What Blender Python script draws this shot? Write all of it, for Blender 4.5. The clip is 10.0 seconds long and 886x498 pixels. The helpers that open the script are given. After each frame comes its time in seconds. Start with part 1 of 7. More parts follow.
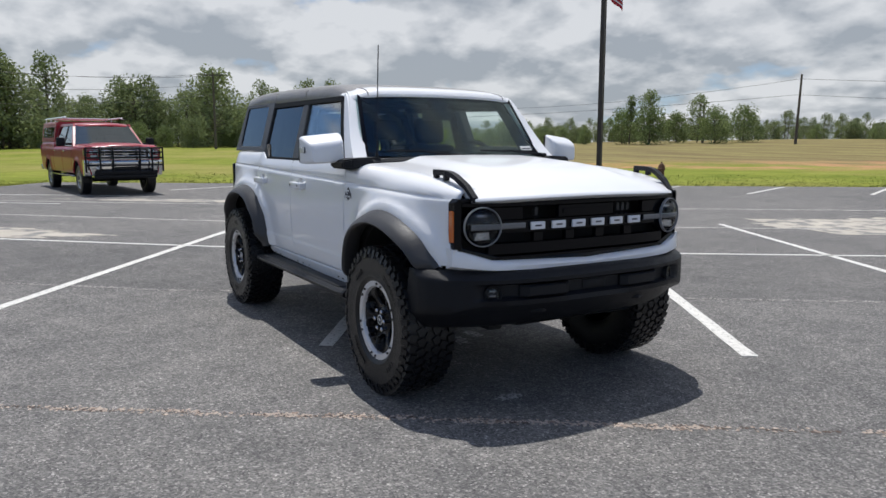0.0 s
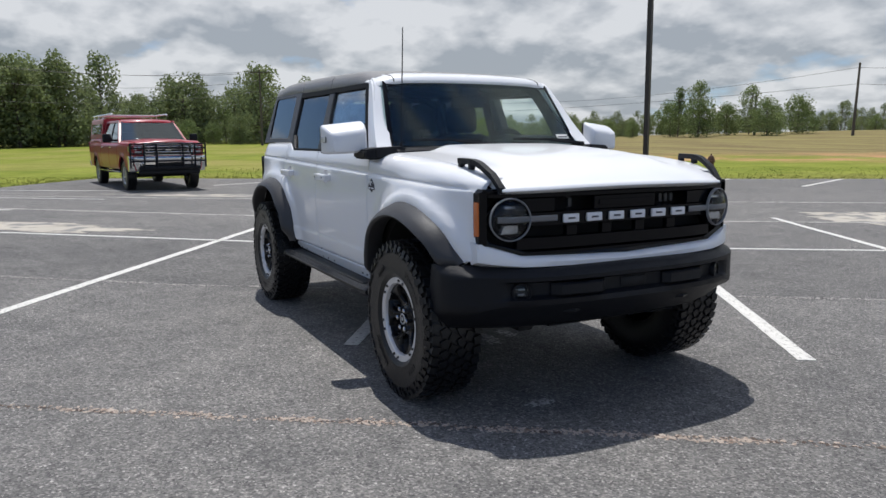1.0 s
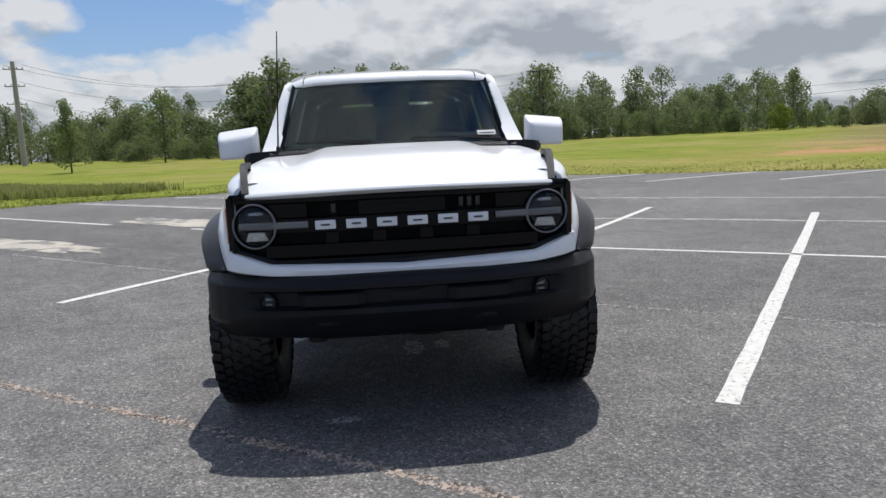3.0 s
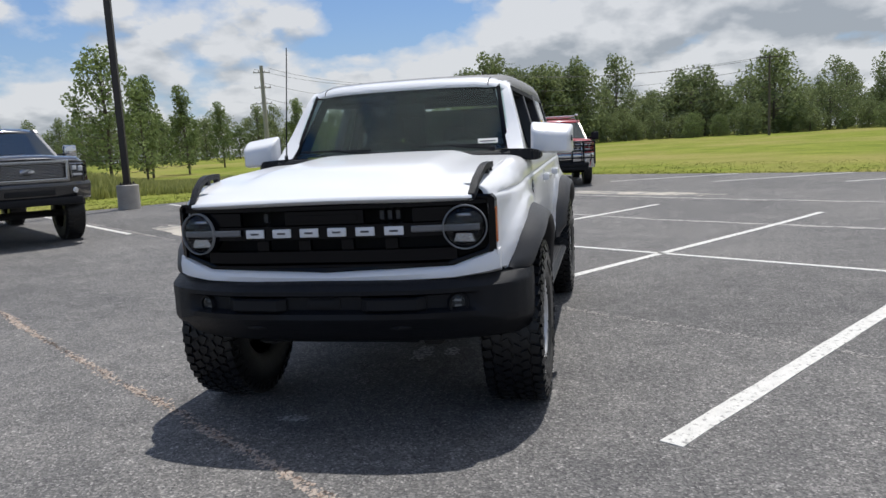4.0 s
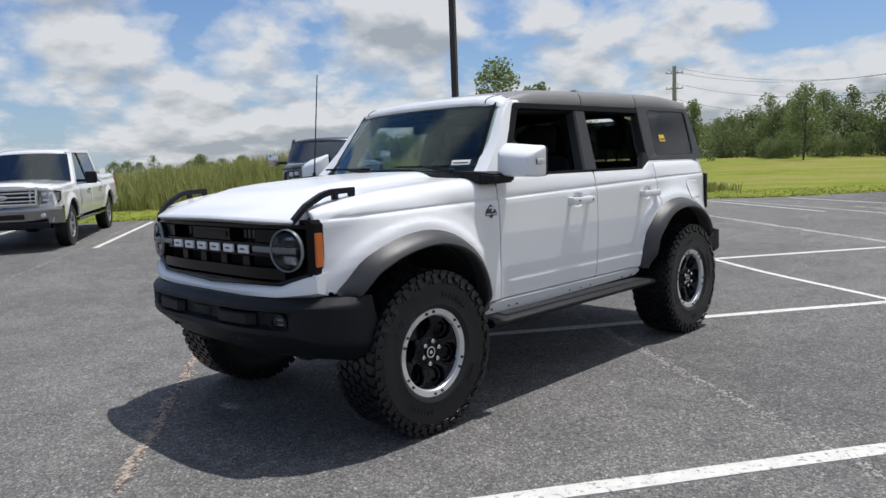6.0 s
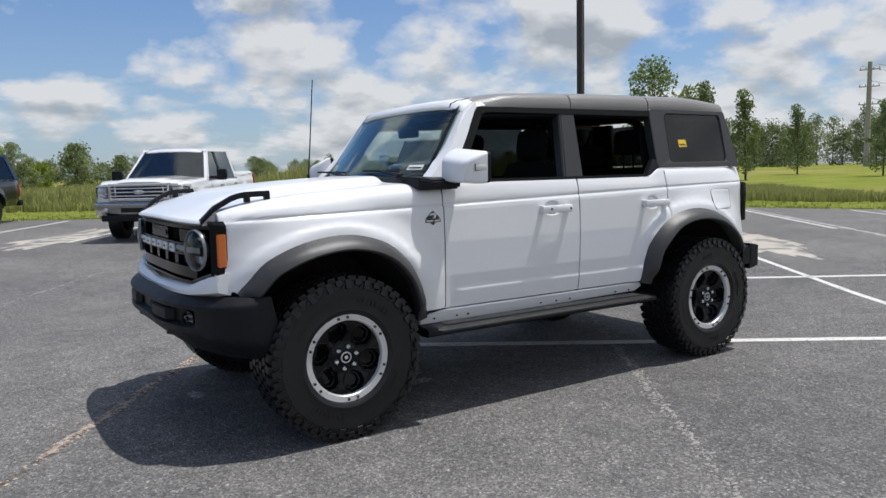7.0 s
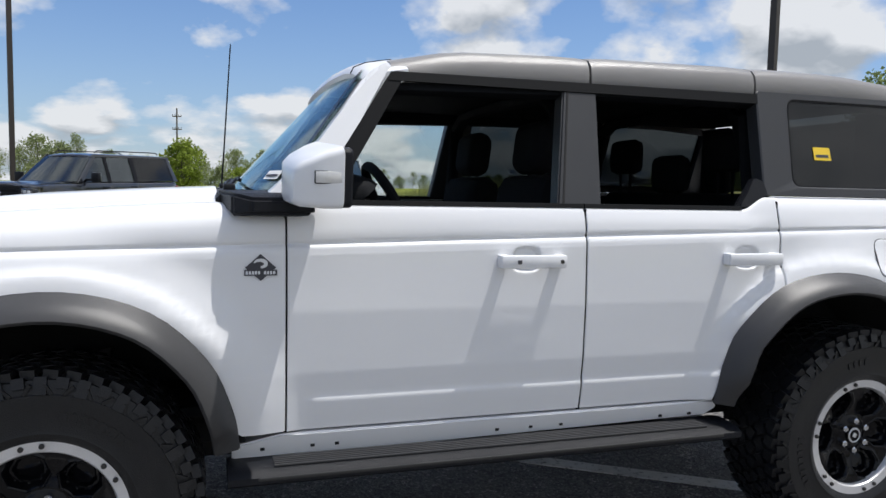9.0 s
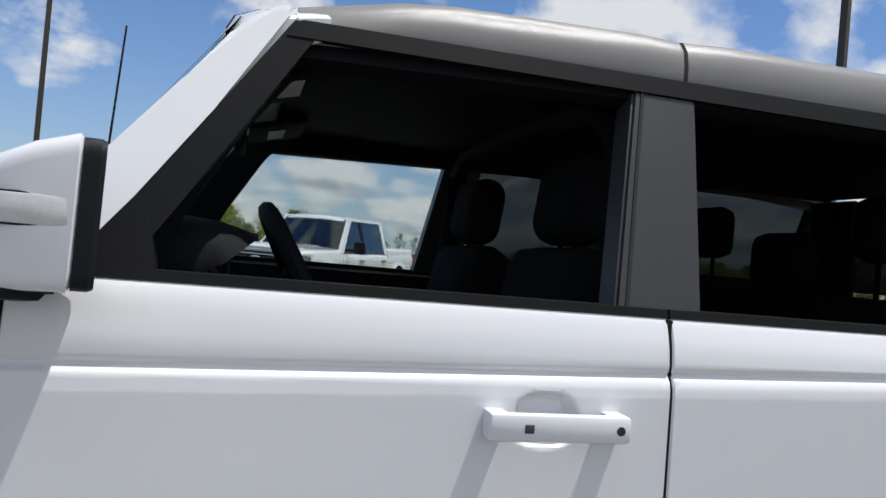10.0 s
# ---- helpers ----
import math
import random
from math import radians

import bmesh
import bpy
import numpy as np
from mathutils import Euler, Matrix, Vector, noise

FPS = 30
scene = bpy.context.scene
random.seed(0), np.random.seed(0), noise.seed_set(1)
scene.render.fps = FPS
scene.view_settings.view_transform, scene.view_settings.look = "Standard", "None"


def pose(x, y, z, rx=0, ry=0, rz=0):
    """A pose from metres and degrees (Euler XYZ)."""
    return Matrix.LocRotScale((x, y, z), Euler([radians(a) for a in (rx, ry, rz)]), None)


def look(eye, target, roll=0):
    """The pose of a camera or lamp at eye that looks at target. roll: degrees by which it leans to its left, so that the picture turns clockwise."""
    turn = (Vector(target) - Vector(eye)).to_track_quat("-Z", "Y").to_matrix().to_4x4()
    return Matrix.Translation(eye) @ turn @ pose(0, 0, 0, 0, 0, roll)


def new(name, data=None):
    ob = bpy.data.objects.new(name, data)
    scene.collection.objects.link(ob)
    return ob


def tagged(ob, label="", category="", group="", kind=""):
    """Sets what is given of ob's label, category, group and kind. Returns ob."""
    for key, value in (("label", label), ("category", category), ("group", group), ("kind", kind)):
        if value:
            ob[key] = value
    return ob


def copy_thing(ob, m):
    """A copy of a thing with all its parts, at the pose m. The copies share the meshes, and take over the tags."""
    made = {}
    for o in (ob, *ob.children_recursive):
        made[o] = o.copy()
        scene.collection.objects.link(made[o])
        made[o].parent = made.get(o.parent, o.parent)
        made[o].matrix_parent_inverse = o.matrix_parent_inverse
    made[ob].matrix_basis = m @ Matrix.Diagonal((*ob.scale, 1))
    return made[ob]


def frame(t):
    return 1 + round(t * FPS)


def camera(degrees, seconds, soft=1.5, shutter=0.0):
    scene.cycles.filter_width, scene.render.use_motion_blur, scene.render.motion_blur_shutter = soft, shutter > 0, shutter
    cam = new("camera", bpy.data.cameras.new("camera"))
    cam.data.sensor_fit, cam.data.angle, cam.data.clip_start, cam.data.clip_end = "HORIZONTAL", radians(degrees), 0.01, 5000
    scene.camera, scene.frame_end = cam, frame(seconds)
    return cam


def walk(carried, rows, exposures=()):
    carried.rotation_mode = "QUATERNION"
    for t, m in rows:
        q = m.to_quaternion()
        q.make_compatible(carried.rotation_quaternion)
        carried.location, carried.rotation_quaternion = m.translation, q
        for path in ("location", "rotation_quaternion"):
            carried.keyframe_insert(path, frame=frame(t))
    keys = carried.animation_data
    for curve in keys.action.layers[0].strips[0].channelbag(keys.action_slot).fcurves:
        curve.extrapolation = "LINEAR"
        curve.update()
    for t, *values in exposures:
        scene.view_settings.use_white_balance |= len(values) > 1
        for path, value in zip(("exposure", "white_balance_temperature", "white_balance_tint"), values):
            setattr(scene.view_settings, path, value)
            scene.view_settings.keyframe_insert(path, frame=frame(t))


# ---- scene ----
cam = camera(61.8, 10.0)
PATH = [
    (0, (5.345, -2.817, 1.475), (3.642, -1.807, 1.192), 0.1),
    (0.5, (5.237, -2.77, 1.469), (3.515, -1.796, 1.179), -0.1),
    (1, (5.149, -2.585, 1.432), (3.389, -1.682, 1.136), -0.4),
    (1.5, (5.226, -2.095, 1.426), (3.412, -1.309, 1.12), -0.8),
    (2, (5.302, -1.493, 1.424), (3.427, -0.872, 1.114), -1.4),
    (2.2, (5.374, -1.211, 1.383), (3.471, -0.672, 1.083), -1.7),
    (3.3, (5.639, 0.343, 1.394), (3.659, 0.324, 1.111), -2.9),
    (3.5, (5.629, 0.616, 1.416), (3.653, 0.484, 1.136), -2.9),
    (4, (5.518, 1.332, 1.419), (3.586, 0.897, 1.144), -3.0),
    (4.5, (5.309, 2.034, 1.411), (3.465, 1.306, 1.146), -2.9),
    (5, (5.01, 2.669, 1.425), (3.287, 1.685, 1.169), -2.7),
    (5.5, (4.641, 3.244, 1.414), (3.065, 2.037, 1.172), -2.6),
    (5.7, (4.459, 3.436, 1.423), (2.943, 2.153, 1.188), -2.5),
    (6.8, (3.324, 4.385, 1.405), (2.187, 2.753, 1.201), -1.3),
    (7, (3.108, 4.48, 1.407), (2.035, 2.805, 1.2), -1.3),
    (7.5, (2.509, 4.476, 1.395), (1.579, 2.717, 1.192), -0.6),
    (8, (1.927, 4.22, 1.383), (1.122, 2.4, 1.187), -0.1),
    (8.5, (1.458, 3.781, 1.392), (0.75, 1.921, 1.199), 0.4),
    (9, (1.029, 3.239, 1.401), (0.42, 1.341, 1.24), 1.2),
    (9.5, (0.732, 2.628, 1.413), (0.195, 0.703, 1.334), 2.5),
    (10, (0.473, 2.015, 1.414), (-0.051, 0.085, 1.44), 5.1),
]
walk(cam, [(t, look(eye, target, roll)) for t, eye, target, roll in PATH],
     exposures=[(0.0, -0.04), (6.0, -0.04), (7.5, -0.02), (9.0, 0.12), (10.0, 0.03)])

# ---- world, sun and exposure ----
SUN = Vector((-0.31, 0.085, 1.0)).normalized()        # towards the sun: high, behind the parked vehicle
world = bpy.data.worlds.new("sky")
scene.world = world
world.use_nodes = True
wt = world.node_tree
wt.nodes.clear()


def wnode(kind, **values):
    n = wt.nodes.new(kind)
    for key, v in values.items():
        n.inputs[key].default_value = v
    return n


def wmath(op, a, b=None, clamp=False):
    n = wt.nodes.new("ShaderNodeMath")
    n.operation, n.use_clamp = op, clamp
    for i, v in enumerate((a, b)):
        if v is None:
            continue
        if isinstance(v, (int, float)):
            n.inputs[i].default_value = v
        else:
            wt.links.new(v, n.inputs[i])
    return n.outputs[0]


def wmix(fac, a, b):
    n = wt.nodes.new("ShaderNodeMix")
    n.data_type = "RGBA"
    for i, v in ((0, fac), (6, a), (7, b)):
        if isinstance(v, (int, float, tuple)):
            n.inputs[i].default_value = v
        else:
            wt.links.new(v, n.inputs[i])
    return n.outputs[2]


sky = wt.nodes.new("ShaderNodeTexSky")
sky.sky_type, sky.sun_disc = "NISHITA", False
sky.sun_elevation = math.asin(SUN.z)
sky.sun_rotation = math.atan2(SUN.x, SUN.y)
sky.air_density, sky.dust_density, sky.ozone_density = 1.0, 0.6, 1.2
coord = wt.nodes.new("ShaderNodeTexCoord")
sep = wt.nodes.new("ShaderNodeSeparateXYZ")
wt.links.new(coord.outputs["Generated"], sep.inputs[0])
up = wmath("MAXIMUM", sep.outputs[2], 0.0)
# the cloud sheet: sky directions spread so that heaps shrink and crowd towards the horizon
spread = wmath("POWER", wmath("ADD", up, 0.10), -0.42)
plane = wt.nodes.new("ShaderNodeVectorMath")
plane.operation = "SCALE"
flat = wt.nodes.new("ShaderNodeCombineXYZ")
wt.links.new(sep.outputs[0], flat.inputs[0])
wt.links.new(sep.outputs[1], flat.inputs[1])
wt.links.new(flat.outputs[0], plane.inputs[0])
wt.links.new(spread, plane.inputs["Scale"])


def shifted(factor, shift):
    m = wt.nodes.new("ShaderNodeMapping")
    m.inputs["Location"].default_value = shift
    m.inputs["Scale"].default_value = (factor, factor, 1)
    wt.links.new(plane.outputs[0], m.inputs["Vector"])
    return m.outputs[0]


def cloud_noise(vector, scale, detail, rough, warp=0.0):
    n = wnode("ShaderNodeTexNoise", Scale=scale, Detail=detail, Roughness=rough, Distortion=warp)
    wt.links.new(vector, n.inputs["Vector"])
    return n.outputs["Fac"]


def heap_field(vector, detail):
    """Cloud density: a billowing noise heaped into round cells."""
    stir = wnode("ShaderNodeTexNoise", Scale=5.0, Detail=min(detail, 5.0), Roughness=0.6)
    wt.links.new(vector, stir.inputs["Vector"])
    bent = wt.nodes.new("ShaderNodeVectorMath")
    bent.operation = "MULTIPLY_ADD"
    wt.links.new(stir.outputs["Color"], bent.inputs[0])
    bent.inputs[1].default_value = (0.22, 0.22, 0.22)
    wt.links.new(vector, bent.inputs[2])
    cells = wt.nodes.new("ShaderNodeTexVoronoi")
    cells.feature = "SMOOTH_F1"
    cells.inputs["Scale"].default_value, cells.inputs["Smoothness"].default_value = 3.6, 0.30
    wt.links.new(bent.outputs[0], cells.inputs["Vector"])
    knobs = wt.nodes.new("ShaderNodeTexVoronoi")
    knobs.feature = "SMOOTH_F1"
    knobs.inputs["Scale"].default_value, knobs.inputs["Smoothness"].default_value = 11.0, 0.25
    wt.links.new(bent.outputs[0], knobs.inputs["Vector"])
    puff = wmath("MULTIPLY", wmath("SUBTRACT", 0.45, cells.outputs["Distance"]), 0.50)
    knob = wmath("MULTIPLY", wmath("SUBTRACT", 0.42, knobs.outputs["Distance"]), 0.16)
    return wmath("ADD", wmath("ADD", cloud_noise(vector, 2.4, detail, 0.56), puff), knob)


# the overcast thickens towards -x and +y, and breaks into cumulus over blue towards -y
side = wmath("ADD", wmath("MULTIPLY", sep.outputs[0], -0.11), wmath("MULTIPLY", sep.outputs[1], 0.085))
big = wmath("MULTIPLY", wmath("SUBTRACT", cloud_noise(shifted(1.0, (4.0, 2.0, 5.0)), 0.9, 2.0, 0.5), 0.5), 0.35)
low_bank = wmath("MULTIPLY", wmath("MAXIMUM", wmath("SUBTRACT", 0.27, up), 0.0), 0.62)
bias = wmath("ADD", side, wmath("ADD", big, low_bank))
body = wmath("ADD", heap_field(shifted(1.0, (1.3, 0.7, 0.4)), 12.0), bias)
above = wmath("ADD", heap_field(shifted(0.955, (1.3, 0.7, 0.4)), 4.0), bias)
cover = wmath("MULTIPLY", wmath("SUBTRACT", body, 0.385), 6.5, clamp=True)
# heaps are bright where little cloud lies above them, grey on their undersides and where the sheet is thick
lit = wmath("MULTIPLY", wmath("SUBTRACT", body, above), 3.2)
thick = wmath("MULTIPLY", wmath("SUBTRACT", above, 0.54), 1.5)
grain = wmath("MULTIPLY", wmath("SUBTRACT", cloud_noise(shifted(1.0, (1.0, 4.0, 2.0)), 5.0, 9.0, 0.62), 0.5), 1.5)
far_grey = wmath("MULTIPLY", wmath("MAXIMUM", wmath("SUBTRACT", 0.22, up), 0.0), 1.7)
shade = wmath("ADD", wmath("ADD", wmath("SUBTRACT", thick, lit), far_grey), grain, clamp=True)
cloud = wmix(shade, (0.98, 1.00, 1.03, 1), (0.50, 0.545, 0.60, 1))
haze = wmath("POWER", wmath("SUBTRACT", 1.0, up, clamp=True), 7.0)
blue = wt.nodes.new("ShaderNodeMix")
blue.data_type, blue.blend_type = "RGBA", "MULTIPLY"
blue.inputs[0].default_value = 1.0
blue.inputs[7].default_value = (0.088, 0.118, 0.158, 1)
wt.links.new(sky.outputs[0], blue.inputs[6])
clear = wmix(wmath("MULTIPLY", haze, 0.70), blue.outputs[2], (0.60, 0.70, 0.82, 1))
both = wmix(wmath("MULTIPLY", cover, 0.93), clear, cloud)
back = wnode("ShaderNodeBackground", Strength=0.75)
wt.links.new(both, back.inputs["Color"])
wout = wt.nodes.new("ShaderNodeOutputWorld")
wt.links.new(back.outputs[0], wout.inputs["Surface"])

sun = new("sun", bpy.data.lights.new("sun", "SUN"))
sun.data.energy, sun.data.angle, sun.data.color = 4.4, radians(0.55), (1.0, 0.97, 0.93)
sun.matrix_world = look(SUN * 60, (0, 0, 0))

# ---- materials ----


def material(name, base, rough=0.5, metal=0.0, vary=0.12, scale=6.0, fine=90.0, bump=0.0, bump_scale=200.0, coat=0.0, other=None, other_at=0.6, rand=0.0, spec=0.5):
    """A Principled surface whose tone wanders at a coarse and a fine scale; other: a second colour in noisy patches."""
    m = bpy.data.materials.new(name)
    m.use_nodes = True
    nt = m.node_tree
    p = nt.nodes["Principled BSDF"]
    p.inputs["Roughness"].default_value, p.inputs["Metallic"].default_value = rough, metal
    p.inputs["Coat Weight"].default_value, p.inputs["Coat Roughness"].default_value = coat, 0.04
    p.inputs["Specular IOR Level"].default_value = spec
    tc = nt.nodes.new("ShaderNodeTexCoord")

    def noise_at(s, detail=4.0):
        n = nt.nodes.new("ShaderNodeTexNoise")
        n.inputs["Scale"].default_value, n.inputs["Detail"].default_value = s, detail
        nt.links.new(tc.outputs["Object"], n.inputs["Vector"])
        return n.outputs["Fac"]

    def calc(op, a, b):
        n = nt.nodes.new("ShaderNodeMath")
        n.operation = op
        for i, v in enumerate((a, b)):
            if isinstance(v, (int, float)):
                n.inputs[i].default_value = v
            else:
                nt.links.new(v, n.inputs[i])
        return n.outputs[0]

    coarse, grain = noise_at(scale), noise_at(fine, 2.0)
    tone = calc("ADD", calc("MULTIPLY", calc("SUBTRACT", coarse, 0.5), 2 * vary), calc("MULTIPLY", calc("SUBTRACT", grain, 0.5), vary))
    if rand:
        info = nt.nodes.new("ShaderNodeObjectInfo")
        tone = calc("ADD", tone, calc("MULTIPLY", calc("SUBTRACT", info.outputs["Random"], 0.5), rand))
    tone = calc("ADD", tone, 1.0)
    colour = nt.nodes.new("ShaderNodeRGB")
    colour.outputs[0].default_value = (*base, 1)
    out = colour.outputs[0]
    if other:
        ramp = nt.nodes.new("ShaderNodeValToRGB")
        ramp.color_ramp.elements[0].position, ramp.color_ramp.elements[1].position = other_at, other_at + 0.12
        nt.links.new(noise_at(scale * 2.3, 6.0), ramp.inputs[0])
        mix = nt.nodes.new("ShaderNodeMix")
        mix.data_type = "RGBA"
        nt.links.new(ramp.outputs[0], mix.inputs[0])
        nt.links.new(out, mix.inputs[6])
        mix.inputs[7].default_value = (*other, 1)
        out = mix.outputs[2]
    mul = nt.nodes.new("ShaderNodeVectorMath")
    mul.operation = "SCALE"
    nt.links.new(out, mul.inputs[0])
    nt.links.new(tone, mul.inputs["Scale"])
    nt.links.new(mul.outputs[0], p.inputs["Base Color"])
    if bump:
        b = nt.nodes.new("ShaderNodeBump")
        b.inputs["Strength"].default_value, b.inputs["Distance"].default_value = bump, 0.01
        nt.links.new(noise_at(bump_scale, 3.0), b.inputs["Height"])
        nt.links.new(b.outputs[0], p.inputs["Normal"])
    return m


def glass(name, tint, rough=0.0, f0=0.06, sheen=(1.0, 1.0, 1.0)):
    """A clear pane: a sheen that grows towards grazing angles over a tinted see-through sheet; f0: sheen of one face."""
    m = bpy.data.materials.new(name)
    m.use_nodes = True
    nt = m.node_tree
    nt.nodes.clear()
    out, mix = nt.nodes.new("ShaderNodeOutputMaterial"), nt.nodes.new("ShaderNodeMixShader")
    see, gloss, edge = nt.nodes.new("ShaderNodeBsdfTransparent"), nt.nodes.new("ShaderNodeBsdfGlossy"), nt.nodes.new("ShaderNodeLayerWeight")
    power, grow = nt.nodes.new("ShaderNodeMath"), nt.nodes.new("ShaderNodeMath")
    power.operation, grow.operation = "POWER", "MULTIPLY_ADD"
    power.inputs[1].default_value, grow.inputs[1].default_value, grow.inputs[2].default_value = 5.0, 1 - f0, f0
    see.inputs[0].default_value = (*tint, 1)
    gloss.inputs["Color"].default_value = (*sheen, 1)
    gloss.inputs["Roughness"].default_value = rough
    edge.inputs["Blend"].default_value = 0.5
    for a, b in ((edge.outputs["Facing"], power.inputs[0]), (power.outputs[0], grow.inputs[0]), (grow.outputs[0], mix.inputs[0]), (see.outputs[0], mix.inputs[1]), (gloss.outputs[0], mix.inputs[2]), (mix.outputs[0], out.inputs[0])):
        nt.links.new(a, b)
    return m


def foliage(name, base, light):
    """Leaves: a little light passes through, and the tone differs from clump to clump."""
    m = bpy.data.materials.new(name)
    m.use_nodes = True
    nt = m.node_tree
    nt.nodes.clear()
    out, mix = nt.nodes.new("ShaderNodeOutputMaterial"), nt.nodes.new("ShaderNodeMixShader")
    dif, tra = nt.nodes.new("ShaderNodeBsdfDiffuse"), nt.nodes.new("ShaderNodeBsdfTranslucent")
    geo, info = nt.nodes.new("ShaderNodeNewGeometry"), nt.nodes.new("ShaderNodeObjectInfo")
    add = nt.nodes.new("ShaderNodeMath")
    add.operation = "MULTIPLY_ADD"
    nt.links.new(geo.outputs["Random Per Island"], add.inputs[0])
    add.inputs[1].default_value = 0.65
    scale = nt.nodes.new("ShaderNodeMath")
    scale.operation = "MULTIPLY"
    scale.inputs[1].default_value = 0.35
    nt.links.new(info.outputs["Random"], scale.inputs[0])
    nt.links.new(scale.outputs[0], add.inputs[2])
    col = nt.nodes.new("ShaderNodeMix")
    col.data_type = "RGBA"
    nt.links.new(add.outputs[0], col.inputs[0])
    col.inputs[6].default_value, col.inputs[7].default_value = (*base, 1), (*light, 1)
    mix.inputs[0].default_value = 0.30
    for a, b in ((col.outputs[2], dif.inputs[0]), (col.outputs[2], tra.inputs[0]), (dif.outputs[0], mix.inputs[1]), (tra.outputs[0], mix.inputs[2]), (mix.outputs[0], out.inputs[0])):
        nt.links.new(a, b)
    return m


def asphalt_material():
    """Worn asphalt: pale and dark aggregate, broad faded patches, a rough relief."""
    m = bpy.data.materials.new("worn_asphalt")
    m.use_nodes = True
    nt = m.node_tree
    p = nt.nodes["Principled BSDF"]
    p.inputs["Roughness"].default_value = 0.82
    p.inputs["Specular IOR Level"].default_value = 0.35
    tc = nt.nodes.new("ShaderNodeTexCoord")

    def tex(kind, out, **values):
        n = nt.nodes.new(kind)
        for k, v in values.items():
            n.inputs[k].default_value = v
        nt.links.new(tc.outputs["Object"], n.inputs["Vector"])
        return n.outputs[out]

    def ramp(x, stops):
        r = nt.nodes.new("ShaderNodeValToRGB")
        for i, (pos, c) in enumerate(stops):
            e = r.color_ramp.elements[i] if i < 2 else r.color_ramp.elements.new(pos)
            e.position, e.color = pos, (*c, 1)
        nt.links.new(x, r.inputs[0])
        return r.outputs[0]

    def mix(fac, a, b, blend="MIX"):
        n = nt.nodes.new("ShaderNodeMix")
        n.data_type, n.blend_type = "RGBA", blend
        for i, v in ((0, fac), (6, a), (7, b)):
            if isinstance(v, (int, float)):
                n.inputs[i].default_value = v
            elif isinstance(v, tuple):
                n.inputs[i].default_value = (*v, 1)
            else:
                nt.links.new(v, n.inputs[i])
        return n.outputs[2]

    stones = tex("ShaderNodeTexVoronoi", "Color", Scale=105.0)
    bw = nt.nodes.new("ShaderNodeRGBToBW")
    nt.links.new(stones, bw.inputs[0])
    base = ramp(bw.outputs[0], ((0.0, (0.050, 0.050, 0.052)), (0.26, (0.100, 0.099, 0.099)), (0.50, (0.139, 0.137, 0.136)), (0.68, (0.168, 0.166, 0.162)), (0.80, (0.222, 0.218, 0.212)), (0.94, (0.36, 0.35, 0.34))))
    broad = ramp(tex("ShaderNodeTexNoise", "Fac", Scale=0.28, Detail=7.0, Roughness=0.62), ((0.35, (0.84, 0.84, 0.85)), (0.68, (1.22, 1.21, 1.19))))
    clumps = ramp(tex("ShaderNodeTexNoise", "Fac", Scale=34.0, Detail=4.0, Roughness=0.65), ((0.34, (0.70, 0.70, 0.71)), (0.66, (1.26, 1.25, 1.24))))
    blotch = ramp(tex("ShaderNodeTexNoise", "Fac", Scale=9.0, Detail=6.0, Roughness=0.7), ((0.30, (0.80, 0.80, 0.80)), (0.72, (1.18, 1.175, 1.165))))
    base = mix(1.0, mix(1.0, base, clumps, "MULTIPLY"), blotch, "MULTIPLY")
    mid = ramp(tex("ShaderNodeTexNoise", "Fac", Scale=2.3, Detail=5.0, Roughness=0.6), ((0.3, (0.86, 0.86, 0.86)), (0.75, (1.16, 1.15, 1.135))))
    pale = ramp(tex("ShaderNodeTexNoise", "Fac", Scale=0.9, Detail=9.0, Roughness=0.68), ((0.62, (0, 0, 0)), (0.80, (1, 1, 1))))
    col = mix(1.0, mix(1.0, base, broad, "MULTIPLY"), mid, "MULTIPLY")
    half = nt.nodes.new("ShaderNodeMath")
    half.operation = "MULTIPLY"
    half.inputs[1].default_value = 0.45
    nt.links.new(pale, half.inputs[0])
    col = mix(half.outputs[0], col, (0.27, 0.265, 0.255))
    # one paving lane was laid of darker asphalt
    across = nt.nodes.new("ShaderNodeVectorMath")
    across.operation = "DOT_PRODUCT"
    nt.links.new(tc.outputs["Object"], across.inputs[0])
    across.inputs[1].default_value = (-0.8195, 0.573, 0)
    span = nt.nodes.new("ShaderNodeMapRange")
    span.inputs["From Min"].default_value, span.inputs["From Max"].default_value = -0.79, 9.21
    nt.links.new(across.outputs["Value"], span.inputs["Value"])
    lane = ramp(span.outputs["Result"], ((0.184, (1, 1, 1)), (0.192, (0.86, 0.86, 0.865)), (0.47, (0.88, 0.88, 0.885)), (0.51, (1, 1, 1))))
    col = mix(1.0, col, lane, "MULTIPLY")
    nt.links.new(col, p.inputs["Base Color"])
    b = nt.nodes.new("ShaderNodeBump")
    b.inputs["Strength"].default_value, b.inputs["Distance"].default_value = 0.8, 0.007
    nt.links.new(tex("ShaderNodeTexVoronoi", "Distance", Scale=105.0), b.inputs["Height"])
    b2 = nt.nodes.new("ShaderNodeBump")
    b2.inputs["Strength"].default_value, b2.inputs["Distance"].default_value = 0.5, 0.012
    nt.links.new(tex("ShaderNodeTexNoise", "Fac", Scale=26.0, Detail=4.0), b2.inputs["Height"])
    nt.links.new(b.outputs[0], b2.inputs["Normal"])
    nt.links.new(b2.outputs[0], p.inputs["Normal"])
    return m


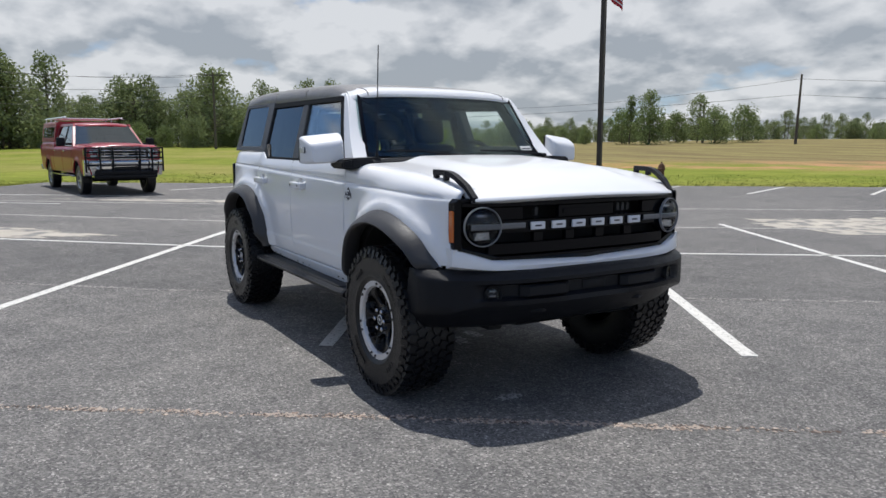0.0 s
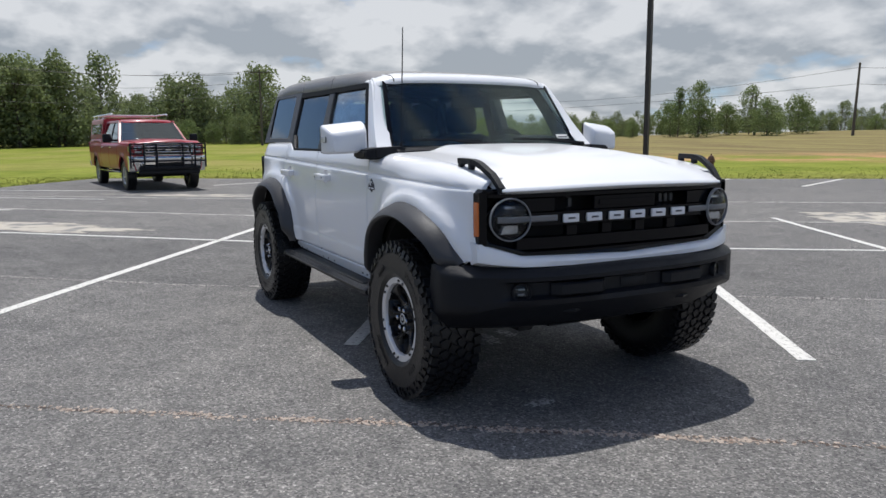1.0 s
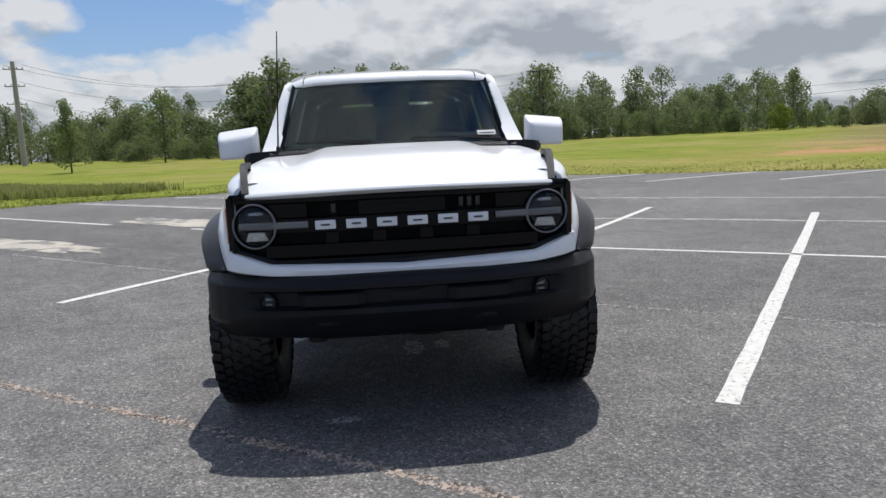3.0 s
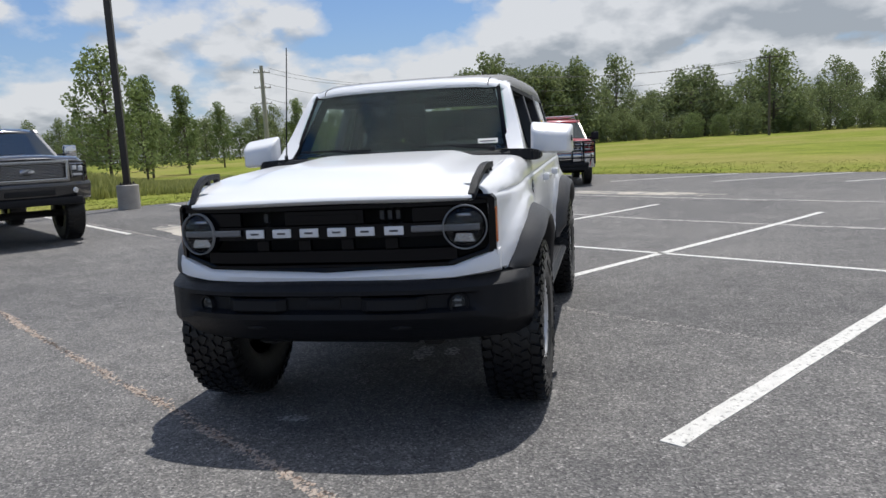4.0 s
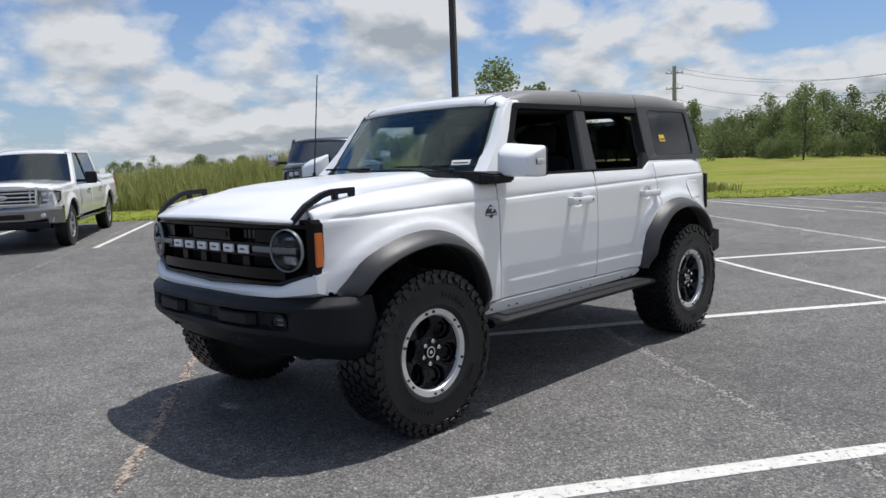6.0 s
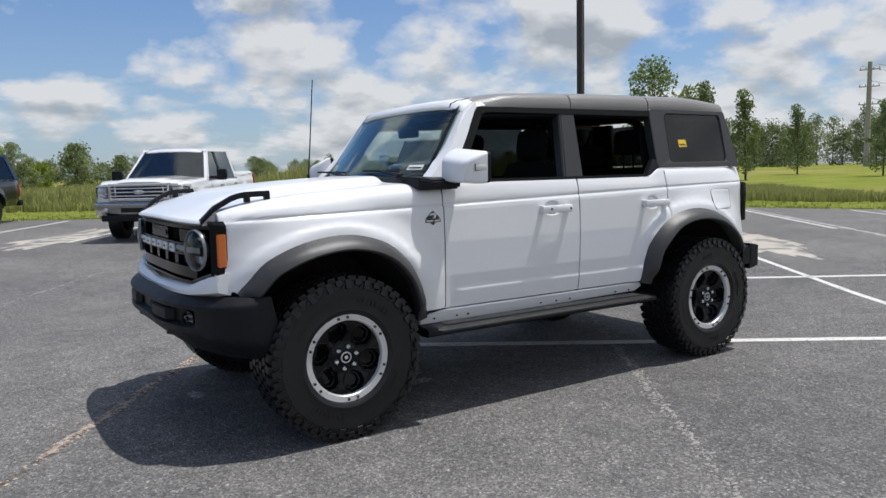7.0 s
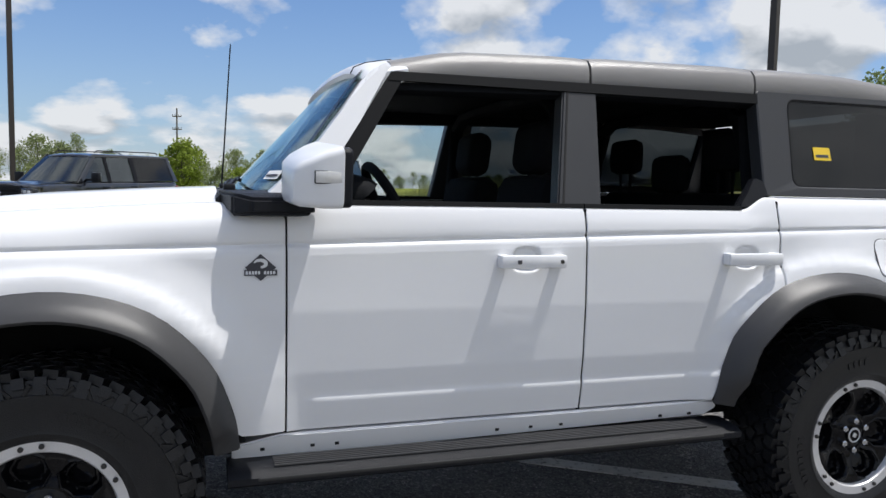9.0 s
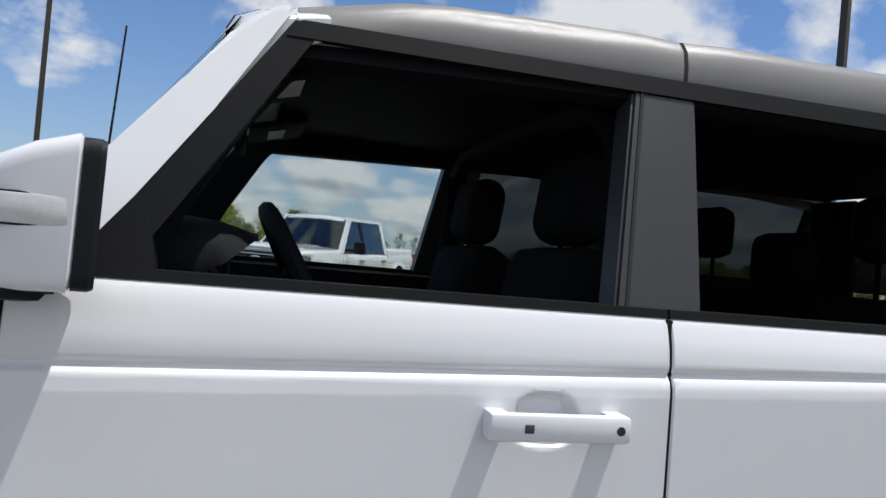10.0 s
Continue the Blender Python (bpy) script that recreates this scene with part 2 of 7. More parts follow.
def field_material():
    """Mown grass with a hay field and bare orange soil beyond the car park's far edge."""
    m = bpy.data.materials.new("field_grass_hay_and_soil")
    m.use_nodes = True
    nt = m.node_tree
    p = nt.nodes["Principled BSDF"]
    p.inputs["Roughness"].default_value = 0.95
    p.inputs["Specular IOR Level"].default_value = 0.03
    tc = nt.nodes.new("ShaderNodeTexCoord")

    def noise_at(s, detail, stretch=None):
        n = nt.nodes.new("ShaderNodeTexNoise")
        n.inputs["Scale"].default_value, n.inputs["Detail"].default_value, n.inputs["Roughness"].default_value = s, detail, 0.6
        if stretch:
            mp = nt.nodes.new("ShaderNodeMapping")
            mp.inputs["Rotation"].default_value = (0, 0, radians(35))
            mp.inputs["Scale"].default_value = stretch
            nt.links.new(tc.outputs["Object"], mp.inputs["Vector"])
            nt.links.new(mp.outputs[0], n.inputs["Vector"])
        else:
            nt.links.new(tc.outputs["Object"], n.inputs["Vector"])
        return n.outputs["Fac"]

    def calc(op, a, b, clamp=False):
        n = nt.nodes.new("ShaderNodeMath")
        n.operation, n.use_clamp = op, clamp
        for i, v in enumerate((a, b)):
            if isinstance(v, (int, float)):
                n.inputs[i].default_value = v
            else:
                nt.links.new(v, n.inputs[i])
        return n.outputs[0]

    def along(direction, origin, width):
        d = nt.nodes.new("ShaderNodeVectorMath")
        d.operation = "DOT_PRODUCT"
        nt.links.new(tc.outputs["Object"], d.inputs[0])
        d.inputs[1].default_value = direction
        return calc("DIVIDE", calc("SUBTRACT", d.outputs["Value"], origin), width)

    def blend(fac, a, b):
        n = nt.nodes.new("ShaderNodeMix")
        n.data_type = "RGBA"
        for i, v in ((0, fac), (6, a), (7, b)):
            if isinstance(v, tuple):
                n.inputs[i].default_value = (*v, 1)
            else:
                nt.links.new(v, n.inputs[i])
        return n.outputs[2]

    def contrast(x, mid, gain):
        return calc("ADD", calc("MULTIPLY", calc("SUBTRACT", x, mid), gain), 0.5, True)

    wide, patchy, tuft = noise_at(0.06, 6.0), noise_at(0.35, 7.0), noise_at(7.0, 5.0)
    streak = noise_at(0.55, 8.0, (0.20, 1.0, 1.0))
    green = blend(contrast(patchy, 0.5, 3.0), (0.135, 0.17, 0.028), (0.22, 0.24, 0.05))
    green = blend(contrast(wide, 0.56, 5.0), green, (0.27, 0.235, 0.085))
    hay = blend(contrast(streak, 0.5, 5.0), (0.235, 0.205, 0.088), (0.165, 0.130, 0.068))
    far = calc("ADD", along((-0.8195, 0.573, 0), 42.0, 7.0), calc("MULTIPLY", calc("SUBTRACT", wide, 0.5), 5.0))
    east = calc("ADD", along((0.573, 0.8195, 0), 1.0, 6.0), calc("MULTIPLY", calc("SUBTRACT", patchy, 0.5), 3.0))
    inside = calc("MINIMUM", calc("ADD", far, 0.5, True), calc("ADD", east, 0.5, True))
    col = blend(inside, green, hay)
    bare = calc("MULTIPLY", contrast(noise_at(0.16, 9.0), 0.52, 8.0), calc("MULTIPLY", calc("ADD", far, 1.9, True), calc("ADD", east, 1.3, True)))
    bare = calc("MULTIPLY", bare, calc("SUBTRACT", 1.0, calc("SUBTRACT", along((-0.8195, 0.573, 0), 40.0, 10.0), 0.0, True), True))
    col = blend(bare, col, (0.40, 0.225, 0.125))
    mul = nt.nodes.new("ShaderNodeVectorMath")
    mul.operation = "SCALE"
    nt.links.new(col, mul.inputs[0])
    nt.links.new(calc("ADD", calc("MULTIPLY", tuft, 1.1), 0.45), mul.inputs["Scale"])
    nt.links.new(mul.outputs[0], p.inputs["Base Color"])
    b = nt.nodes.new("ShaderNodeBump")
    b.inputs["Strength"].default_value, b.inputs["Distance"].default_value = 0.9, 0.03
    nt.links.new(tuft, b.inputs["Height"])
    nt.links.new(b.outputs[0], p.inputs["Normal"])
    return m


M_ASPHALT = asphalt_material()
M_LINE = material("worn_white_line_paint", (0.60, 0.59, 0.56), 0.75, vary=0.22, scale=14, fine=160, bump=0.6, bump_scale=110, other=(0.19, 0.185, 0.178), other_at=0.57)
M_FADED = material("faded_line_paint", (0.34, 0.325, 0.305), 0.8, vary=0.2, scale=5, fine=120, bump=0.5, bump_scale=110, other=(0.165, 0.163, 0.16), other_at=0.50)
M_SAND = material("sand_in_the_joint", (0.46, 0.385, 0.325), 0.9, vary=0.4, scale=11, fine=140, bump=0.9, bump_scale=130, other=(0.25, 0.185, 0.145), other_at=0.50)
M_DUST = material("pale_dust_on_asphalt", (0.42, 0.385, 0.33), 0.9, vary=0.25, scale=1.3, fine=60, bump=0.4, bump_scale=120, other=(0.19, 0.187, 0.18), other_at=0.47)
M_SPLASH = material("pale_dried_splash", (0.42, 0.42, 0.41), 0.8, vary=0.3, scale=16, fine=120, bump=0.4, bump_scale=110, other=(0.13, 0.129, 0.129), other_at=0.44)
M_CRUMB = material("dark_joint_crumbs", (0.10, 0.075, 0.062), 0.9, vary=0.4, scale=20)
M_GRASS = field_material()
M_WHITE = material("white_car_paint", (0.785, 0.795, 0.815), 0.35, vary=0.012, scale=3, fine=50, coat=0.6, spec=0.35)
M_BLACK_PLASTIC = material("black_textured_plastic", (0.0075, 0.0085, 0.0115), 0.45, vary=0.15, scale=5, fine=260, bump=0.25, bump_scale=700, spec=0.22)
M_SEAL = material("black_rubber_window_seal", (0.008, 0.0085, 0.0095), 0.6, vary=0.15, scale=6, fine=200, spec=0.12)
M_FLARE = material("satin_grey_flare_plastic", (0.044, 0.044, 0.046), 0.40, vary=0.12, scale=5, fine=220, bump=0.12, bump_scale=600, spec=0.4)
# hard top grey, made paler to carry the sun and sheen on top
M_ROOF = material("moulded_grey_roof_lit", (0.225, 0.218, 0.212), 0.32, vary=0.08, scale=3, fine=300, bump=0.16, bump_scale=800)
# the same grey again, darkened for the shaded upright sides and pillars
M_PILLAR = material("moulded_grey_side_shaded", (0.030, 0.031, 0.034), 0.42, vary=0.08, scale=4, fine=260, bump=0.12, bump_scale=700)
# chrome with dark reflections put into its colour
M_DARK_CHROME = material("darkened_chrome", (0.36, 0.365, 0.375), 0.18, metal=1.0, vary=0.05)
M_GLOSS_BLACK = material("gloss_black_plastic", (0.0035, 0.0038, 0.0055), 0.15, vary=0.1, spec=0.2)
M_DEEP = material("dark_underside", (0.010, 0.010, 0.011), 0.85, vary=0.3)
M_RUBBER = material("tyre_rubber", (0.0085, 0.009, 0.0105), 0.31, vary=0.25, scale=9, fine=180, bump=0.25, bump_scale=260, other=(0.012, 0.012, 0.013), other_at=0.62, spec=0.36)
M_BLACK_WHEEL = material("black_painted_alloy", (0.003, 0.0032, 0.0045), 0.14, vary=0.15, spec=0.25)
M_BEADLOCK = material("machined_alloy_ring", (0.66, 0.66, 0.67), 0.38, metal=0.45, vary=0.10, scale=14, fine=200, bump=0.1)
M_CHROME = material("chrome_trim", (0.60, 0.61, 0.63), 0.14, metal=1.0, vary=0.05)
M_DARK_METAL = material("dark_bolt_metal", (0.05, 0.05, 0.05), 0.4, metal=0.6)
M_LETTER = material("satin_silver_block", (0.72, 0.73, 0.75), 0.35, vary=0.04)
M_LAMP_BAR = material("clear_grey_light_bar", (0.15, 0.154, 0.162), 0.25, vary=0.05, coat=0.3)
M_LAMP_RING = material("smoked_lamp_ring", (0.20, 0.205, 0.215), 0.22, vary=0.05, coat=0.4)
M_REFLECTOR = material("lamp_reflector", (0.62, 0.63, 0.65), 0.16, metal=0.9, vary=0.2, scale=40, bump=0.6, bump_scale=90)
M_INDICATOR = material("clear_ribbed_indicator_lens", (0.66, 0.66, 0.65), 0.25, metal=0.2, vary=0.15, scale=60, fine=300, coat=0.5, bump=0.04, bump_scale=160)
M_FOG = material("clear_fog_lamp_facets", (0.30, 0.31, 0.33), 0.2, metal=0.6, vary=0.3, scale=60, bump=0.3, bump_scale=120)
M_LENS = glass("clear_lens", (0.86, 0.88, 0.90), f0=0.025)
M_AMBER = material("amber_marker_lens", (0.55, 0.13, 0.02), 0.18, vary=0.15, scale=60, fine=300, coat=0.5)
M_TAIL = material("red_tail_lens", (0.28, 0.015, 0.015), 0.16, vary=0.15, scale=50, coat=0.5)
M_WINDSCREEN = glass("windscreen_glass", (0.86, 0.925, 0.91), f0=0.038, sheen=(0.86, 0.97, 0.97))
M_SIDE_GLASS = glass("side_glass", (0.92, 0.955, 0.945), f0=0.15)
M_PRIVACY = glass("dark_privacy_glass", (0.20, 0.215, 0.22), f0=0.05)
M_MIRROR = material("mirror_glass", (0.85, 0.86, 0.87), 0.02, metal=1.0, vary=0.0)
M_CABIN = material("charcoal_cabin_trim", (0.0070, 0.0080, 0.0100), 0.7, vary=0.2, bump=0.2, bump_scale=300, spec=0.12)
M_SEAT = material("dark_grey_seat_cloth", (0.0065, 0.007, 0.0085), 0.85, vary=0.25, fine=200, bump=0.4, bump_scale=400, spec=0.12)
M_STICKER = material("yellow_window_sticker", (0.75, 0.52, 0.03), 0.5, vary=0.08)
M_PAPER = material("white_paper_label", (0.78, 0.78, 0.76), 0.6, vary=0.05)
M_INK = material("dark_print", (0.05, 0.05, 0.06), 0.6)
M_RED = material("red_truck_paint", (0.30, 0.010, 0.024), 0.30, vary=0.04, coat=0.35, spec=0.3)
M_NAVY = material("dark_metallic_truck_paint", (0.010, 0.012, 0.018), 0.26, metal=0.2, vary=0.08, coat=1.0)
M_OFFWHITE = material("white_truck_paint", (0.74, 0.745, 0.75), 0.25, vary=0.02, coat=1.0)
M_BLACK_PAINT = material("black_paint", (0.012, 0.013, 0.016), 0.2, vary=0.06, coat=1.0)
M_TRUCK_GLASS = glass("tinted_truck_glass", (0.30, 0.33, 0.34), f0=0.12, sheen=(0.9, 0.97, 1.0))
M_TRUCK_LAMP = material("clear_truck_headlight", (0.62, 0.64, 0.67), 0.22, metal=0.35, vary=0.25, scale=18, bump=0.5, bump_scale=60)
M_ALLOY = material("silver_alloy_wheel", (0.50, 0.51, 0.53), 0.3, metal=0.8, vary=0.1)
M_POLE = material("dark_bronze_pole_paint", (0.035, 0.028, 0.024), 0.5, vary=0.2, scale=4, bump=0.1)
M_CONCRETE = material("cast_concrete", (0.36, 0.34, 0.31), 0.85, vary=0.25, scale=5, fine=60, bump=0.4, bump_scale=90)
M_TIMBER = material("weathered_pole_timber", (0.10, 0.085, 0.07), 0.85, vary=0.3, scale=3, fine=50, bump=0.4)
M_WIRE = material("overhead_wire", (0.03, 0.03, 0.03), 0.6)
M_HYDRANT = material("rusty_brown_cast_iron", (0.12, 0.055, 0.03), 0.7, vary=0.35, scale=14, bump=0.4)
M_FLAG_RED = material("red_flag_cloth", (0.45, 0.03, 0.04), 0.8, vary=0.15)
M_FLAG_WHITE = material("white_flag_cloth", (0.75, 0.74, 0.74), 0.8, vary=0.1)
M_BARK = material("grey_brown_bark", (0.10, 0.082, 0.065), 0.9, vary=0.35, scale=5, bump=0.6, bump_scale=40)
# wood leaf colours are lightened to include the distance haze
M_LEAF_WOOD = foliage("hazed_woodland_leaves", (0.15, 0.185, 0.09), (0.29, 0.335, 0.16))
M_LEAF_YOUNG = foliage("young_tree_leaves", (0.125, 0.165, 0.07), (0.265, 0.325, 0.14))
M_LEAF_PALE = foliage("bright_bush_leaves", (0.12, 0.17, 0.03), (0.30, 0.37, 0.07))
M_WEED = foliage("tall_weed_blades", (0.21, 0.235, 0.075), (0.42, 0.42, 0.165))
M_BLADE = foliage("mown_grass_blades", (0.12, 0.15, 0.035), (0.27, 0.27, 0.085))

# ---- mesh helpers ----


def part(name, bm, mat, parent=None, label="", sharp=32, normals=True):
    """Links a bmesh as one mesh object under a thing or a part."""
    if normals:
        bmesh.ops.recalc_face_normals(bm, faces=bm.faces)
    limit = radians(sharp)
    for f in bm.faces:
        f.smooth = True
    for e in bm.edges:
        e.smooth = len(e.link_faces) == 2 and e.calc_face_angle(0.0) < limit
    me = bpy.data.meshes.new(name)
    bm.to_mesh(me)
    bm.free()
    me.materials.append(mat)
    ob = new(name, me)
    if parent:
        ob.parent = parent
    if label:
        ob["label"] = label
    return ob


def placed(name, mesh, parent, m, label=""):
    ob = new(name, mesh)
    ob.parent, ob.matrix_basis = parent, m
    if label:
        ob["label"] = label
    return ob


def thing(name, label, category, m=None, group="", kind=""):
    ob = new(name)
    ob.empty_display_size = 0.2
    if m is not None:
        ob.matrix_basis = m
    return tagged(ob, label, category, group, kind)


def box(bm, c, s, bevel=0.0, m=None, seg=2):
    """A bevelled block with centre c and size s, turned by m about its centre."""
    r = bmesh.ops.create_cube(bm, size=1.0)
    vs = r["verts"]
    for v in vs:
        v.co = Vector((v.co.x * s[0], v.co.y * s[1], v.co.z * s[2]))
    if bevel:
        es = list({e for v in vs for e in v.link_edges})
        out = bmesh.ops.bevel(bm, geom=es, offset=min(bevel, 0.49 * min(s)), segments=seg, profile=0.5, affect="EDGES")
        vs = list({v for f in out["faces"] for v in f.verts} | {v for v in vs if v.is_valid})
    for v in vs:
        v.co = (m @ v.co if m else v.co) + Vector(c)
    return bm


def loft(bm, loops, closed=True, caps=True):
    """Joins loops of equal length in order; closed: each loop runs round."""
    rows = [[bm.verts.new(p) for p in loop] for loop in loops]
    n = len(rows[0])
    for a, b in zip(rows, rows[1:]):
        for i in range(n if closed else n - 1):
            j = (i + 1) % n
            bm.faces.new((a[i], a[j], b[j], b[i]))
    if caps and closed:
        bm.faces.new(rows[0][::-1])
        bm.faces.new(rows[-1])
    return bm


def tube(bm, points, radius, sides=8, caps=True):
    """A round bar along points; radius: one number, or one for each point."""
    pts = [Vector(p) for p in points]
    loops = []
    for i, p in enumerate(pts):
        d = (pts[min(i + 1, len(pts) - 1)] - pts[max(i - 1, 0)]).normalized()
        side = d.cross(Vector((0, 0, 1)) if abs(d.z) < 0.9 else Vector((1, 0, 0))).normalized()
        over = side.cross(d)
        r = radius if isinstance(radius, (int, float)) else radius[i]
        loops.append([p + r * (math.cos(a) * side + math.sin(a) * over) for a in (2 * math.pi * k / sides for k in range(sides))])
    return loft(bm, loops, caps=caps)


def lathe(bm, profile, sides=32, m=None):
    """Turns (radius, y) pairs about the y axis."""
    rows = []
    for r, y in profile:
        rows.append([bm.verts.new(((m or Matrix()) @ Vector((r * math.cos(a), y, r * math.sin(a))))) for a in (2 * math.pi * k / sides for k in range(sides))])
    for a, b in zip(rows, rows[1:]):
        for i in range(sides):
            j = (i + 1) % sides
            bm.faces.new((a[i], a[j], b[j], b[i]))
    return bm


def prism(bm, poly, place, depth):
    """A slab: 2D points mapped by place(u, v) to space, thickened by the vector depth(u, v)."""
    front = [Vector(place(u, v)) for u, v in poly]
    behind = [p + Vector(depth) for p in front]
    return loft(bm, [front, behind])


def sheet(bm, rows, inner=None):
    """A grid of points as a surface; inner: a second grid behind it, joined round the rim."""
    a = [[bm.verts.new(p) for p in r] for r in rows]
    h, w = len(a), len(a[0])
    for i in range(h - 1):
        for j in range(w - 1):
            bm.faces.new((a[i][j], a[i][j + 1], a[i + 1][j + 1], a[i + 1][j]))
    if inner:
        b = [[bm.verts.new(p) for p in r] for r in inner]
        for i in range(h - 1):
            for j in range(w - 1):
                bm.faces.new((b[i][j], b[i + 1][j], b[i + 1][j + 1], b[i][j + 1]))
        rim = [(0, j) for j in range(w)] + [(i, w - 1) for i in range(1, h)] + [(h - 1, j) for j in range(w - 2, -1, -1)] + [(i, 0) for i in range(h - 2, 0, -1)]
        for (i, j), (k, l) in zip(rim, rim[1:] + rim[:1]):
            bm.faces.new((a[i][j], b[i][j], b[k][l], a[k][l]))
    return bm


def curve_through(points, n):
    """n points along a Catmull-Rom curve through 2D or 3D points."""
    p = [Vector(q) for q in points]
    p = [2 * p[0] - p[1]] + p + [2 * p[-1] - p[-2]]
    out = []
    for k in range(n):
        s = k / (n - 1) * (len(p) - 3)
        i = min(int(s), len(p) - 4)
        t = s - i
        a, b, c, d = p[i : i + 4]
        out.append(0.5 * ((2 * b) + (c - a) * t + (2 * a - 5 * b + 4 * c - d) * t * t + (3 * b - a - 3 * c + d) * t ** 3))
    return out


def bm_new():
    return bmesh.new()

# ---- ground and car park ----
LOT_O, LOT_U, LOT_V = Vector((0.36, -0.86)), Vector((-0.8195, 0.573)), Vector((0.573, 0.8195))
EDGE_A, EDGE_B, FAR = 20.0, -14.7, 62.0                # where the asphalt ends, and how far it runs on


def lot(a, b):
    return LOT_O + a * LOT_U + b * LOT_V


def lot_of(x, y):
    d = Vector((x, y)) - LOT_O
    return d.dot(LOT_U), d.dot(LOT_V)


def smooth(x, a, b):
    t = min(1.0, max(0.0, (x - a) / (b - a)))
    return t * t * (3 - 2 * t)


def ground_z(x, y):
    """The car park rises gently towards its edge row; the fields rise a little beyond it."""
    a, b = lot_of(x, y)
    z = 0.023 * min(max(-b - 2.0, 0.0), 13.0) * (1 - smooth(a, 6, 15))
    z += 0.08 * smooth(a, 7, 17)
    out = max(a - EDGE_A, EDGE_B - b, 0.0)
    if out > 0:
        z += (0.9 + 1.2 * smooth(b, -5, 50)) * smooth(out, 6, 90) + 0.10 * smooth(out, 1, 8) * (noise.noise(Vector((x * 0.09, y * 0.09, 0.3))) + 0.3)
    return z


def drape(x, y, h=0.0):
    return Vector((x, y, ground_z(x, y) + h))


def build_ground():
    bm = bm_new()
    rings = [0.0, 4, 8, 12, 15, 18, 21, 24, 27, 30, 34, 38, 43, 49, 56, 65, 75, 90, 110, 140, 190, 280, 450, 800, 1500, 3000]
    n = 120
    rows = []
    for r in rings[1:]:
        row = []
        for k in range(n):
            t = 2 * math.pi * k / n
            x, y = r * math.cos(t) - 4, r * math.sin(t) - 2
            a, b = lot_of(x, y)
            inside = a < EDGE_A + 0.4 and b > EDGE_B - 0.4 and r < 60
            row.append(bm.verts.new(drape(x, y, -0.10 if inside else -0.015)))
        rows.append(row)
    mid = bm.verts.new((-4, -2, -0.10))
    for k in range(n):
        bm.faces.new((mid, rows[0][k], rows[0][(k + 1) % n]))
    for p, q in zip(rows, rows[1:]):
        for k in range(n):
            bm.faces.new((p[k], q[k], q[(k + 1) % n], p[(k + 1) % n]))
    tagged(part("ground", bm, M_GRASS, sharp=180), "grassy field reaching to the horizon around the car park", "ground", kind="structure")


def build_lot():
    bm = bm_new()
    avals = [-FAR, -40, -20, -10, -5, 0, 5, 10, 15, 18, EDGE_A]
    bvals = [EDGE_B, -12, -10, -8, -6, -4, -3, -2, -1, 0, 5, 10, 20, 40, FAR]
    rng = random.Random(3)

    def at(a, b, h):
        wob = 0.10 * (noise.noise(Vector((a * 0.8, b * 0.8, 2.0)))) if a == EDGE_A or b == EDGE_B else 0.0
        p = lot(a + (wob if a == EDGE_A else 0), b + (wob if b == EDGE_B else 0))
        return drape(p.x, p.y, h)

    fine_a = sorted(set(avals + [k * 1.0 for k in range(-30, 20)]))
    fine_b = sorted(set(bvals + [k * 1.0 for k in range(-14, 31)]))
    top = [[at(a, b, 0.0) for b in fine_b] for a in fine_a]
    low = [[at(a, b, -0.09) for b in fine_b] for a in fine_a]
    sheet(bm, top, low)
    return tagged(part("car_park", bm, M_ASPHALT, sharp=60), "worn grey asphalt car park with painted stall lines", "car park", kind="structure")


build_ground()
CAR_PARK = build_lot()


def strip(name, p, q, width, mat, parent, label="", h=0.0045, seg=0.25, ragged=0.008, seed=1):
    """A thin painted or sandy strip laid on the asphalt from p to q with uneven edges."""
    bm = bm_new()
    p, q = Vector(p), Vector(q)
    n = max(2, int((q - p).length / seg))
    across = Vector((-(q - p).y, (q - p).x)).normalized()
    rows, low = [], []
    for k in range(n + 1):
        c = p.lerp(q, k / n)
        wl = width / 2 + ragged * noise.noise(Vector((c.x * 5, c.y * 5, seed)))
        wr = width / 2 + ragged * noise.noise(Vector((c.x * 5, c.y * 5, seed + 7)))
        l, r = c + across * wl, c - across * wr
        rows.append([drape(l.x, l.y, h), drape(r.x, r.y, h)])
        low.append([drape(l.x, l.y, -0.002), drape(r.x, r.y, -0.002)])
    sheet(bm, rows, low)
    return part(name, bm, mat, parent, label)


# painted stall lines: a double row across the lot, a spine between, and the two edge rows
strip("stall_line", (2.12, 1.60), (-5.55, 6.68), 0.115, M_LINE, CAR_PARK, seed=21)
strip("stall_line", (0.36, -0.86), (-7.70, 4.78), 0.105, M_LINE, CAR_PARK, seed=22)
strip("stall_line", (-1.66, -3.27), (-9.90, 2.32), 0.105, M_LINE, CAR_PARK, seed=23)
strip("stall_line", (4.00, 4.05), (-3.72, 8.50), 0.105, M_LINE, CAR_PARK, seed=24)
strip("stall_line", (5.70, 6.60), (-2.0, 11.3), 0.105, M_LINE, CAR_PARK, seed=25)
strip("stall_line", lot(4.92, -6.6), lot(4.92, 19), 0.085, M_LINE, CAR_PARK, seed=50)
for k in range(-4, 6):
    a = -1.28 + 3.05 * k
    strip("stall_line", lot(a, -8.7), lot(a, -14.2), 0.10, M_LINE, CAR_PARK, seed=k + 70)
for k in range(9):                                      # slanted stalls along the far edge
    b = -8.5 + 3.35 * k
    strip("stall_line", lot(16.2, b), lot(19.8, b + 2.3), 0.11, M_LINE, CAR_PARK, seed=k + 90)
